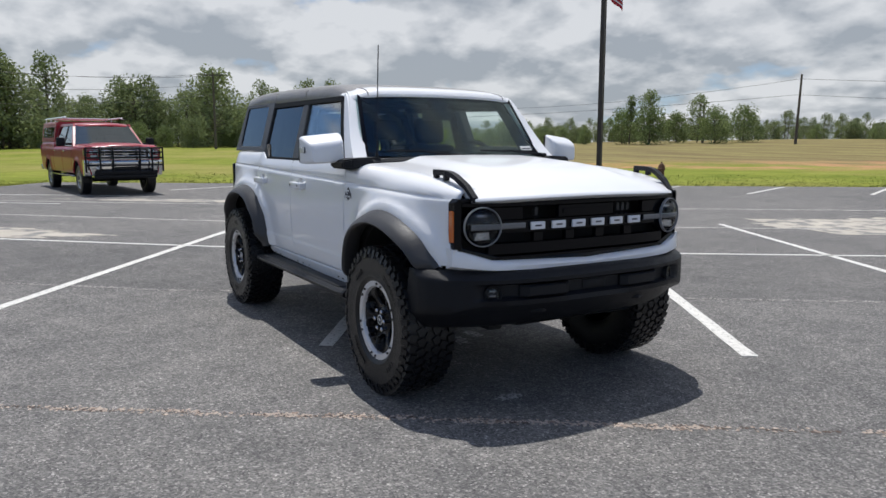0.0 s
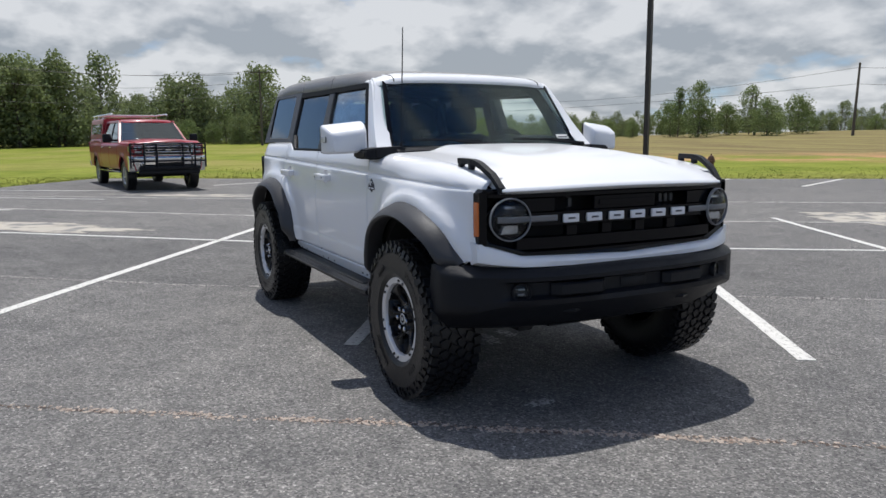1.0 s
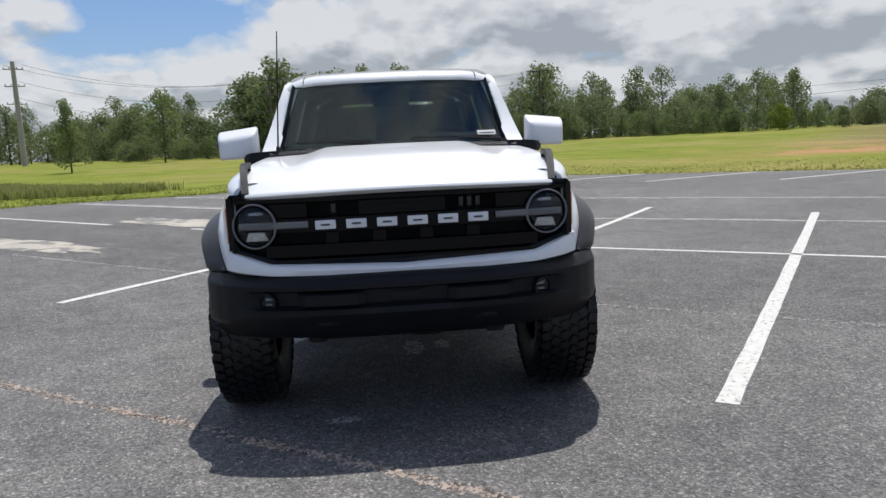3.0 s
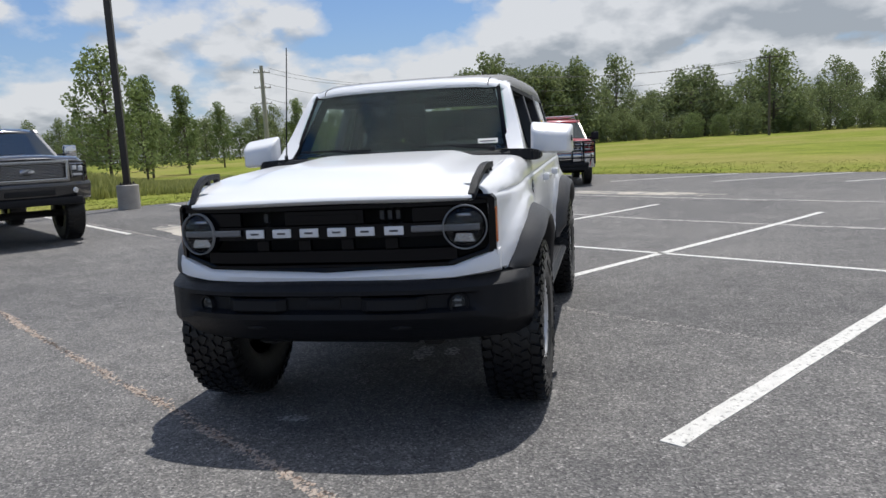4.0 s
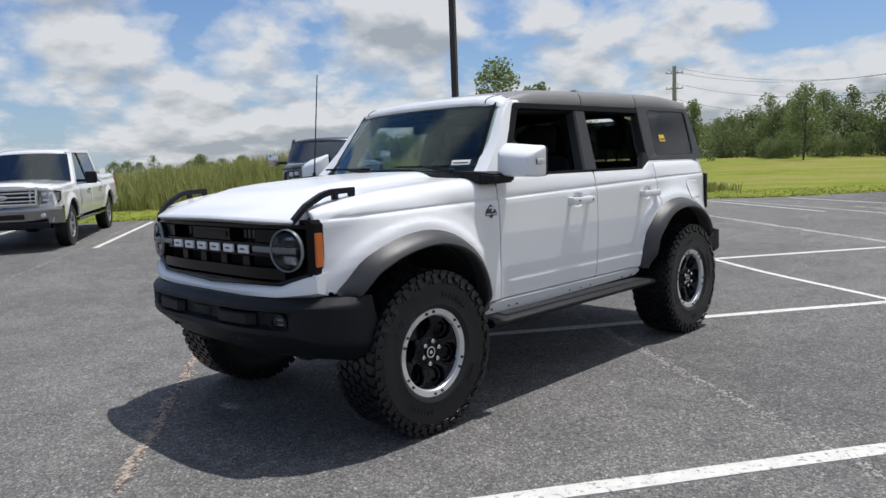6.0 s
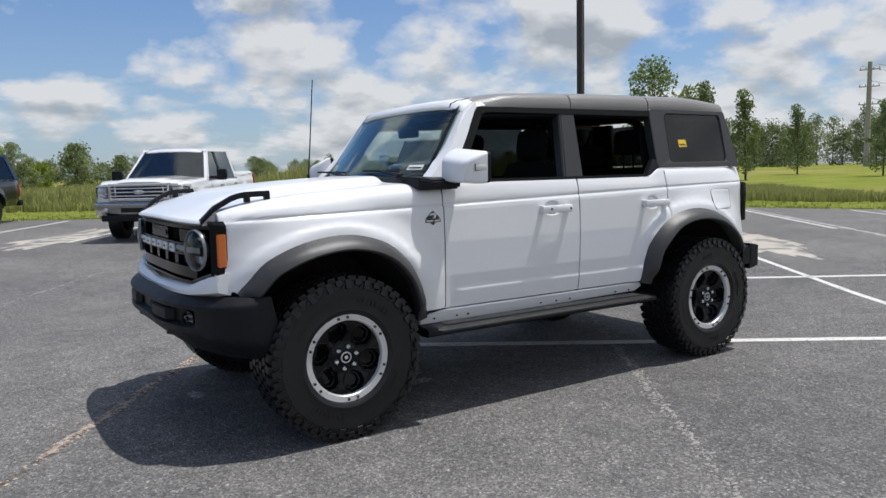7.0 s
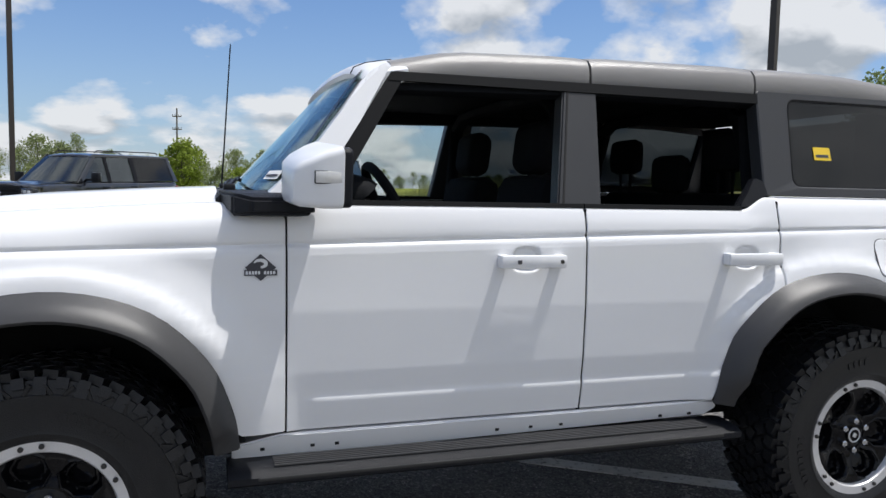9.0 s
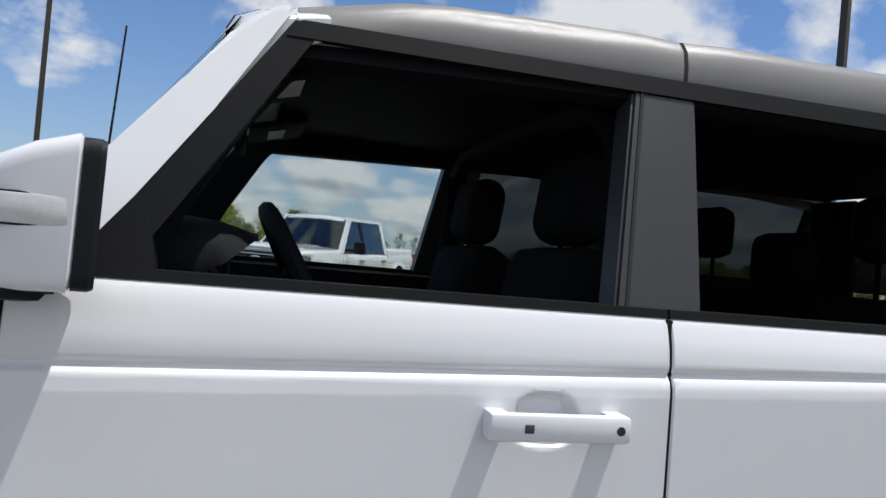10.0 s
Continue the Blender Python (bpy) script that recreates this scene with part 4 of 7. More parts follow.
        # flares: a band that follows the arch
        for arch, nm in ((ARCH_F, "front_flare"), (ARCH_R, "rear_flare")):
            bm = bm_new()
            loops = []
            for i, p in enumerate(arch):
                d = (arch[min(i + 1, len(arch) - 1)] - arch[max(i - 1, 0)]).normalized()
                hx = HUB_X if arch is ARCH_F else -HUB_X
                inward = Vector((-d.y, d.x))
                if inward.dot(Vector((hx, HUB_Z)) - p) < 0:
                    inward = -inward
                end = min(i, len(arch) - 1 - i)
                k = 0.35 + 0.65 * smooth(end, 0, 4)
                yb = side_y(min(p.x, 2.0), max(p.y, 0.62))
                ring = [(-0.004, yb + 0.004), (0.004, yb + 0.018), (0.020, yb + 0.055 * k), (0.045, yb + 0.085 * k), (0.064, yb + 0.095 * k), (0.074, yb + 0.088 * k), (0.076, yb + 0.070 * k), (0.060, yb - 0.02), (0.02, yb - 0.03)]
                loops.append([((p + inward * a).x, s * y, (p + inward * a).y) for a, y in ring])
            loft(bm, loops)
            part(nm, bm, M_FLARE, suv, "satin black wheel arch flare", sharp=50)
        # glasshouse
        side_slab("a_pillar", [(0.90, 1.335), (0.86, 1.362), (0.79, 1.425), (0.68, 1.545), (0.59, 1.665), (0.515, 1.775), (0.465, 1.820), (0.415, 1.840), (0.415, 1.808), (0.535, 1.622), (0.636, 1.468), (0.722, 1.352), (0.735, 1.335)], M_WHITE, suv, s, out=0.004, thick=0.100, bevel=0.012)
        side_slab("window_seal", [(0.722, 1.352), (0.636, 1.468), (0.535, 1.622), (0.415, 1.808), (0.375, 1.785), (0.480, 1.61), (0.575, 1.455), (0.640, 1.352)], M_SEAL, suv, s, out=0.002, thick=0.04)
        side_slab("mirror_sail", [(0.722, 1.350), (0.640, 1.462), (0.612, 1.452), (0.592, 1.350)], M_SEAL, fd, s, out=0.004, thick=0.04)
        side_slab("pillar_trim", [(0.88, 1.335), (0.77, 1.425), (0.66, 1.545), (0.57, 1.665), (0.50, 1.765), (0.44, 1.815), (0.30, 1.815), (0.30, 1.772), (0.345, 1.768), (0.385, 1.752), (0.420, 1.715), (0.49, 1.60), (0.575, 1.455), (0.615, 1.335)], M_CABIN, suv, s, out=-0.085, thick=0.03, bevel=0.008)
        bm = bm_new()
        loft(bm, [[(x, s * y, z + d) for y, z in ((0.702, 1.772), (0.665, 1.757), (0.630, 1.765), (0.605, 1.798), (0.610, 1.822), (0.655, 1.830), (0.690, 1.815))] for x, d in ((0.43, -0.030), (0.0, -0.018), (-0.5, -0.003), (-1.16, 0.0))])
        part("roof_side_lining", bm, M_CABIN, suv, sharp=60)
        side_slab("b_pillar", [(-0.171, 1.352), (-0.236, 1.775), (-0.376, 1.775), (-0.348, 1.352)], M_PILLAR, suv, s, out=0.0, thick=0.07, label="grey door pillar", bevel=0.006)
        side_slab("pillar_seam", [(-0.190, 1.352), (-0.197, 1.352), (-0.259, 1.775), (-0.252, 1.775)], M_DEEP, suv, s, out=0.002, thick=0.01)
        side_slab("waist_trim", [(0.80, 1.343), (0.80, 1.359), (-0.269, 1.359), (-0.269, 1.343)], M_SEAL, fd, s, out=0.012, thick=0.05)
        side_slab("waist_trim", [(-0.273, 1.343), (-0.273, 1.359), (-0.955, 1.359), (-0.955, 1.343)], M_SEAL, rd, s, out=0.012, thick=0.05)
        side_slab("corner_trim", [(-0.945, 1.352), (-0.965, 1.365), (-1.045, 1.47), (-1.085, 1.46), (-1.10, 1.405), (-0.99, 1.352)], M_BLACK_PLASTIC, rd, s, out=0.006, thick=0.04, bevel=0.005)
        side_slab("roof_rail", [(0.43, 1.772), (0.405, 1.805), (-1.12, 1.815), (-1.12, 1.775)], M_SEAL, suv, s, out=0.004, thick=0.06)
        outer = round_quad([(-1.078, 0, 1.402), (-1.112, 0, 1.828), (-1.965, 0, 1.828), (-2.010, 0, 1.402)], 0.012)
        pane_line = round_quad([(-1.227, 0, 1.440), (-1.262, 0, 1.800), (-1.905, 0, 1.800), (-1.872, 0, 1.440)], 0.045)
        bm = bm_new()
        at_side = lambda loop, d: [(p.x, s * (pillar_y(p.z) + d), p.z) for p in loop]
        wider = [Vector((-1.57 + (p.x + 1.57) * 1.012, 0, 1.62 + (p.z - 1.62) * 1.02)) for p in pane_line]
        loft(bm, [at_side(outer, -0.06), at_side(outer, 0.000), at_side([q.lerp(p, 0.04) for q, p in zip(outer, pane_line)], 0.005), at_side(wider, 0.005), at_side(pane_line, 0.001), at_side(pane_line, -0.05)], caps=False)
        top = part("hard_top_side", bm, M_PILLAR, suv, "moulded grey hard top side, coloured darker for shade", sharp=35)
        bm = bm_new()
        loft(bm, [at_side(pane_line, -0.001), at_side([Vector((-1.57, 0, 1.62)).lerp(p, 0.97) for p in pane_line], -0.001), at_side([Vector((-1.57, 0, 1.62)).lerp(p, 0.97) for p in pane_line], -0.010), at_side(pane_line, -0.010)], caps=False)
        part("window_gasket", bm, M_GLOSS_BLACK, top)
        bm = bm_new()
        loft(bm, [at_side(pane_line, -0.004), at_side(pane_line, -0.009)])
        pane = part("quarter_window", bm, M_PRIVACY, suv, "dark tinted fixed window")
        if s > 0:
            side_slab("window_sticker", [(-1.362, 1.552), (-1.362, 1.606), (-1.448, 1.606), (-1.448, 1.552)], M_STICKER, pane, s, out=0.0, thick=0.001, label="small yellow sticker")
            side_slab("sticker_print", [(-1.372, 1.564), (-1.372, 1.576), (-1.436, 1.576), (-1.436, 1.564)], M_INK, pane, s, out=0.001, thick=0.001)
        else:
            g = side_slab("door_glass", [(0.64, 1.355), (0.39, 1.785), (-0.235, 1.785), (-0.172, 1.355)], M_SIDE_GLASS, fd, s, out=-0.012, thick=0.005, label="closed front side window")
            h = side_slab("door_glass", [(-0.345, 1.355), (-0.372, 1.785), (-1.06, 1.785), (-1.09, 1.46), (-1.03, 1.355)], M_PRIVACY, rd, s, out=-0.012, thick=0.005, label="closed tinted rear side window")
        # door handles, badge, mirror
        for door, hx in ((fd, -0.048), (rd, -0.975)):
            bm = bm_new()
            yy = side_y(hx, 1.158)
            box(bm, (hx, s * (yy + 0.034), 1.158), (0.248, 0.022, 0.046), 0.008)
            box(bm, (hx + 0.105, s * (yy + 0.014), 1.158), (0.036, 0.036, 0.046), 0.006)
            box(bm, (hx - 0.105, s * (yy + 0.014), 1.158), (0.036, 0.036, 0.046), 0.006)
            handle = part("door_handle", bm, M_WHITE, door)
            if door is fd:
                bm = bm_new()
                lathe(bm, [(0.0, 0.0005), (0.0075, 0.0005), (0.0085, -0.004)], 12, Matrix.Translation((hx - 0.103, s * (yy + 0.046), 1.158)) @ Matrix.Diagonal((1, s, 1, 1)))
                part("key_lock", bm, M_DARK_METAL, handle)
                bm = bm_new()
                box(bm, (hx + 0.058, s * (yy + 0.046), 1.158), (0.016, 0.003, 0.014), 0.003)
                part("touch_sensor", bm, M_INK, handle)
        bm = bm_new()
        prism(bm, [(0.868, 1.188), (0.915, 1.146), (0.868, 1.104), (0.821, 1.146)], lambda u, v: (u, s * (side_y(u, v) + 0.004), v), (0, -s * 0.004, 0))
        badge = part("fender_badge", bm, M_INK, suv, "black diamond emblem")
        bm = bm_new()
        prism(bm, [(0.918, 1.121), (0.918, 1.139), (0.818, 1.139), (0.818, 1.121)], lambda u, v: (u, s * (side_y(u, v) + 0.0052), v), (0, -s * 0.003, 0))
        part("name_strip", bm, M_INK, badge)
        for k in range(10):
            if k == 5:
                continue
            bm = bm_new()
            u0 = 0.9135 - 0.0092 * k
            prism(bm, [(u0, 1.125), (u0, 1.135), (u0 - 0.0068, 1.135), (u0 - 0.0068, 1.125)], lambda u, v: (u, s * (side_y(u, v) + 0.0062), v), (0, -s * 0.002, 0))
            part("strip_bar", bm, M_LETTER, badge)
        bm = bm_new()
        arc = [(0.870 + 0.018 * math.cos(t), 1.158 + 0.011 * math.sin(t), 0.002 + 0.004 * math.sin((t - 0.2) / 1.55)) for t in (0.2 + 4.4 * k / 15 for k in range(16))]
        loops = [[(u - w * math.cos(t), s * (side_y(u, v) + d), v - w * math.sin(t)) for d, w in ((0.004, -q), (0.0065, -q), (0.0065, q), (0.004, q))] for (u, v, q), t in zip(arc, (0.2 + 4.4 * k / 15 for k in range(16)))]
        loft(bm, loops)
        part("badge_swirl", bm, M_LETTER, badge)
        bm = bm_new()
        shell = [[(0.808, s * 0.925, 1.379), (0.800, s * 1.055, 1.373), (0.796, s * 1.060, 1.432), (0.808, s * 0.93, 1.452)],
                 [(0.806, s * 0.890, 1.359), (0.794, s * 1.092, 1.352), (0.788, s * 1.096, 1.452), (0.806, s * 0.895, 1.478)],
                 [(0.786, s * 0.872, 1.349), (0.772, s * 1.108, 1.342), (0.764, s * 1.112, 1.472), (0.786, s * 0.878, 1.500)],
                 [(0.738, s * 0.862, 1.344), (0.702, s * 1.124, 1.337), (0.698, s * 1.127, 1.502), (0.738, s * 0.868, 1.530)],
                 [(0.704, s * 0.862, 1.345), (0.654, s * 1.128, 1.338), (0.652, s * 1.130, 1.516), (0.704, s * 0.868, 1.544)],
                 [(0.700, s * 0.868, 1.351), (0.650, s * 1.122, 1.344), (0.648, s * 1.124, 1.510), (0.700, s * 0.874, 1.538)]]
        loft(bm, [round_quad(q, 0.022) for q in shell])
        mir = part("wing_mirror", bm, M_WHITE, suv, "white door mirror housing", sharp=38)
        bm = bm_new()
        rim = [(0.700, s * 0.864, 1.347), (0.650, s * 1.126, 1.340), (0.648, s * 1.128, 1.512), (0.700, s * 0.870, 1.540)]
        back = [Vector(q) + Vector((-0.024, 0, 0)) for q in rim]
        mid = sum(back, Vector()) / 4
        loft(bm, [round_quad(rim, 0.022), round_quad([q + Vector((0.006, 0, 0)) for q in back], 0.022), round_quad([q.lerp(mid, 0.03) for q in back], 0.02), round_quad([q.lerp(mid, 0.09) for q in back], 0.02), round_quad([q.lerp(mid, 0.09) + Vector((0.010, 0, 0)) for q in back], 0.02)])
        part("mirror_bezel", bm, M_BLACK_PLASTIC, mir)
        bm = bm_new()
        box(bm, (0.658, s * 0.997, 1.432), (0.004, 0.235, 0.166), 0.002, Matrix.Rotation(s * 0.188, 3, "Z"))
        part("mirror_glass", bm, M_MIRROR, mir)
        bm = bm_new()
        box(bm, (0.694, s * 1.1255, 1.428), (0.080, 0.006, 0.034), 0.003)
        ind = part("mirror_indicator", bm, M_INDICATOR, mir, "clear ribbed side indicator")
        bm = bm_new()
        box(bm, (0.694, s * 1.1235, 1.428), (0.085, 0.006, 0.038), 0.004)
        part("indicator_frame", bm, M_BLACK_PLASTIC, ind)
        bm = bm_new()
        loft(bm, [[(x, s * y, z0), (x2, s * y, z0), (x2, s * y, z1), (x, s * y, z1)] for y, x, x2, z0, z1 in ((0.70, 1.00, 0.80, 1.340, 1.385), (0.82, 0.97, 0.77, 1.318, 1.380), (0.89, 0.955, 0.75, 1.304, 1.376), (0.935, 0.90, 0.70, 1.312, 1.362))])
        bmesh.ops.bevel(bm, geom=list(bm.edges), offset=0.01, segments=2, affect="EDGES")
        part("mirror_arm", bm, M_BLACK_PLASTIC, suv)
        # hood-corner rails
        bm = bm_new()
        rail = [(2.135, 0.715, 1.195), (2.07, 0.728, 1.262), (1.985, 0.742, 1.310), (1.955, 0.746, 1.321), (1.91, 0.75, 1.329), (1.79, 0.756, 1.332)]
        tops = [Vector((x, s * y, z)) for x, y, z in rail]
        loft(bm, [[p + Vector((0, s * 0.019, 0)), p + Vector((0, s * 0.019, -0.028)), p + Vector((0, -s * 0.015, -0.028)), p + Vector((0, -s * 0.015, 0))] for p in tops])
        for x in (1.80, 1.905):
            box(bm, (x, s * 0.756, 1.300), (0.030, 0.028, 0.050), 0.004)
        part("hood_corner_rail", bm, M_BLACK_PLASTIC, suv, "black tie-down rail at the hood corner")
        # tail lamp and fuel flap
        bm = bm_new()
        box(bm, (-2.045, s * 0.795, 1.125), (0.055, 0.11, 0.30), 0.012)
        part("tail_lamp", bm, M_GLOSS_BLACK, suv)
        bm = bm_new()
        box(bm, (-2.072, s * 0.80, 1.125), (0.012, 0.085, 0.26), 0.004)
        part("tail_lens", bm, M_TAIL, suv)
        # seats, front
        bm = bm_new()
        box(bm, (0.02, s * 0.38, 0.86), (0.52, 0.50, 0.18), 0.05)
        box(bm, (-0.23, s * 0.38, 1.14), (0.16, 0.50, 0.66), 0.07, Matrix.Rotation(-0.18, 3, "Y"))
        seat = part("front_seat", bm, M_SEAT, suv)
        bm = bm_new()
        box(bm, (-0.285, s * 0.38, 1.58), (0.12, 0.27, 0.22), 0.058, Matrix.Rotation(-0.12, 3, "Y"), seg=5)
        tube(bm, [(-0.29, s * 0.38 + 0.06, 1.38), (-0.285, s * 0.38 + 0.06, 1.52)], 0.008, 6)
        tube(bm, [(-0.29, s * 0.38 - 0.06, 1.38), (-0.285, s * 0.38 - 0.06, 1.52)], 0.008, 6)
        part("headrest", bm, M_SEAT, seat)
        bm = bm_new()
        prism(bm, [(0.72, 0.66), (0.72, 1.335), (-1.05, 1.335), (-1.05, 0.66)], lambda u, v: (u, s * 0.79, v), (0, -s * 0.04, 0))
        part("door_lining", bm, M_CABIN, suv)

    # hood
    bm = bm_new()
    xs = [2.205, 2.20, 2.185, 2.16, 2.13, 2.09, 2.04, 1.98, 1.9, 1.8, 1.7, 1.6, 1.45, 1.3, 1.15, 1.05, 0.985]
    ys = [k / 24 for k in range(-24, 25)]
    half = lambda x: float(np.interp(x, [0.9, 1.9, 2.1, 2.205], [0.765, 0.752, 0.735, 0.72]))
    pull = lambda x, k: 0.075 * k ** 4 * smooth(x, 1.85, 2.2)
    rows = [[(x + 0.010 - pull(x, k), half(x) * k, hood_z(x, half(x) * k) - (0.012 if x > 2.2 else 0.0)) for k in ys] for x in xs]
    low = [[(x - (0.02 if x > 2.15 else 0) - pull(x, k), half(x) * k, hood_z(x, half(x) * k) - 0.03) for k in ys] for x in xs]
    sheet(bm, rows, low)
    part("hood", bm, M_WHITE, suv, "broad white hood with a raised centre", sharp=45)
    bm = bm_new()
    box(bm, (1.50, 0, 1.10), (1.1, 1.40, 0.20), 0.02)
    part("engine_bay", bm, M_DEEP, suv)
    # cowl and wipers
    bm = bm_new()
    sheet(bm, [[(x, 0.76 * k / 8, z + 0.012 * (1 - (k / 8) ** 2)) for k in range(-8, 9)] for x, z in ((1.0, 1.355), (0.985, 1.372), (0.93, 1.375), (0.90, 1.36))],
          [[(x, 0.76 * k / 8, z - 0.04) for k in range(-8, 9)] for x, z in ((1.0, 1.355), (0.985, 1.372), (0.93, 1.375), (0.90, 1.36))])
    part("cowl_panel", bm, M_BLACK_PLASTIC, suv)
    for y0, y1 in ((0.12, 0.60), (-0.62, -0.14)):
        bm = bm_new()
        tube(bm, [(0.955, y1 + 0.05, 1.395), (0.935, y1 - 0.18, 1.415), (0.915, (y0 + y1) / 2, 1.428)], [0.012, 0.008, 0.006], 6)
        tube(bm, [(0.915, y0, 1.425), (0.918, y1, 1.418)], 0.007, 6)
        box(bm, (0.955, y1 + 0.05, 1.39), (0.04, 0.04, 0.03), 0.008)
        part("wiper", bm, M_BLACK_PLASTIC, suv)
    # windscreen and its white header
    bm = bm_new()
    def screen(u, v):
        return Vector((0.795 - 0.29 * v + 0.14 * (1 - u * u) * (1 - 0.68 * v), u * (0.745 - 0.085 * v), 1.385 + 0.425 * v))
    sheet(bm, [[screen(k / 10, v / 4) for k in range(-10, 11)] for v in range(5)], [[screen(k / 10, v / 4) - Vector((0.006, 0, 0.003)) for k in range(-10, 11)] for v in range(5)])
    ws = part("windscreen", bm, M_WINDSCREEN, suv, "tinted windscreen", sharp=60)
    bm = bm_new()
    edge = [(-0.985, 0.0), (-0.985, 1.0), (0.985, 1.0), (0.985, 0.0)]
    inner = [(-0.945, 0.06), (-0.945, 0.93), (0.945, 0.93), (0.945, 0.06)]
    n = len(edge)
    ov = [bm.verts.new(screen(u, v) + Vector((0.003, 0, 0.002))) for u, v in edge]
    iv = [bm.verts.new(screen(u, v) + Vector((0.003, 0, 0.002))) for u, v in inner]
    for i in range(n):
        bm.faces.new((ov[i], ov[(i + 1) % n], iv[(i + 1) % n], iv[i]))
    bmesh.ops.subdivide_edges(bm, edges=list(bm.edges), cuts=3)
    part("black_border", bm, M_GLOSS_BLACK, ws)
    bm = bm_new()
    prism(bm, [(0.735, 0.085), (0.735, 0.155), (0.90, 0.155), (0.90, 0.085)], lambda u, v: screen(u, v) + Vector((0.006, 0, 0.003)), (-0.001, 0, 0))
    lab = part("windscreen_label", bm, M_PAPER, ws, "white paper label behind the glass")
    bm = bm_new()
    prism(bm, [(0.75, 0.105), (0.75, 0.122), (0.885, 0.122), (0.885, 0.105)], lambda u, v: screen(u, v) + Vector((0.0075, 0, 0.004)), (-0.001, 0, 0))
    part("label_print", bm, M_INK, ws)
    bm = bm_new()
    box(bm, (0.515, 0.0, 1.755), (0.07, 0.14, 0.05), 0.015)
    part("sensor_housing", bm, M_CABIN, suv)
    bm = bm_new()
    box(bm, (0.50, 0.0, 1.68), (0.03, 0.25, 0.07), 0.012)
    part("rear_view_mirror", bm, M_CABIN, suv)
    bm = bm_new()
    prof = [(0.552, 1.795), (0.560, 1.810), (0.548, 1.834), (0.505, 1.853), (0.44, 1.866), (0.412, 1.870), (0.412, 1.832), (0.50, 1.795)]
    loft(bm, [[(x - 0.055 * abs(k) ** 4, 0.708 * k, z + 0.012 * (1 - k * k) - 0.055 * abs(k) ** 9) for x, z in prof] for k in (-1, -0.985, -0.96, -0.92, -0.84, -0.7, -0.35, 0, 0.35, 0.7, 0.84, 0.92, 0.96, 0.985, 1)])
    part("windscreen_header", bm, M_WHITE, suv, sharp=40)
    for s in (1, -1):
        bm = bm_new()
        rows = []
        for x, z in prof[1:6]:
            rows.append([(x - 0.055 * (k / 0.708) ** 4 + 0.001, s * k, z + 0.012 * (1 - (k / 0.708) ** 2) - 0.055 * (k / 0.708) ** 9 + 0.0015) for k in (0.572, 0.578)])
        sheet(bm, rows, [[(x - 0.006, y, z - 0.006) for x, y, z in r] for r in rows])
        part("header_seam", bm, M_DEEP, suv)
    # roof panels
    def roof_panel(x0, x1, name="roof_panel", drop=0.0):
        bm = bm_new()
        half = [(0.700, 0.0), (0.704, 0.012), (0.703, 0.052), (0.695, 0.086), (0.675, 0.112), (0.62, 0.130), (0.50, 0.138), (0.30, 0.144), (0.10, 0.146)]
        ring = [(y, z) for y, z in half] + [(-y, z) for y, z in half[::-1]]
        out, inn = [], []
        n = 8
        for k in range(n + 1):
            x = x0 + (x1 - x0) * k / n
            base = float(np.interp(-x, [-0.42, 0.36, 1.1, 2.0], [1.775, 1.800, 1.812, 1.815])) - drop * smooth(-x, 1.5, 2.0)
            pull = 0.004 if k in (0, n) else 0.0
            sink = 0.038 * smooth(x, 0.05, 0.42) ** 2
            out.append([(x, y * (1 - pull), base + z * 0.92 - pull - sink * (z > 0.05)) for y, z in ring])
            inn.append([(x, y * 0.965, base + z * 0.92 - 0.028 - sink * (z > 0.05)) for y, z in ring])
        sheet(bm, out, inn)
        return part(name, bm, M_ROOF, suv, "moulded grey roof panel, coloured lighter for sun", sharp=50)
    roof_panel(0.412, -0.352)
    roof_panel(-0.362, -1.105)
    roof_panel(-1.115, -1.955, drop=0.03)
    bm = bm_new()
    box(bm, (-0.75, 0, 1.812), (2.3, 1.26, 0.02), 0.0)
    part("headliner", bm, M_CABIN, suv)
    bm = bm_new()
    lathe(bm, [(0.0, 0.05), (0.012, 0.048), (0.018, 0.0)], 12, Matrix.Translation((-1.55, -0.30, 1.905)) @ Matrix.Rotation(radians(90), 4, "X"))
    part("roof_aerial", bm, M_BLACK_PLASTIC, suv)
    # dark panels added to block bright reflections in the rear window
    for s in (1, -1):
        bm = bm_new()
        box(bm, (-1.925, s * 0.57, 1.60), (0.05, 0.24, 0.40), 0.02)
        part("rear_pillar_trim", bm, M_CABIN, suv)
    # rear wall: gate, glass, bumper
    bm = bm_new()
    box(bm, (-2.03, 0, 1.03), (0.06, 1.46, 0.74), 0.02)
    part("tailgate", bm, M_WHITE, suv)
    bm = bm_new()
    box(bm, (-1.985, 0, 1.60), (0.008, 1.32, 0.36), 0.002, Matrix.Rotation(-0.16, 3, "Y"))
    part("rear_window", bm, M_PRIVACY, suv)
    bm = bm_new()
    loft(bm, [[(-2.02, y, 0.60), (-2.17 + 0.05 * (abs(y) > 0.8), y, 0.62), (-2.17 + 0.05 * (abs(y) > 0.8), y, 0.78), (-2.02, y, 0.80)] for y in (-0.93, -0.90, -0.75, 0.75, 0.90, 0.93)])
    for s in (1, -1):
        loft(bm, [[(x, s * 0.80, 0.62), (x, s * 0.93, 0.64), (x, s * 0.93, 0.775), (x, s * 0.80, 0.80)] for x in (-2.03, -1.93)])
    part("rear_bumper", bm, M_BLACK_PLASTIC, suv)
    # grille: frame, backing, bars
    outline = [(-0.80, 1.188), (0.80, 1.188), (0.818, 1.165), (0.818, 0.955), (0.795, 0.915), (0.62, 0.858), (0.0, 0.838), (-0.62, 0.858), (-0.795, 0.915), (-0.818, 0.955), (-0.818, 1.165)]
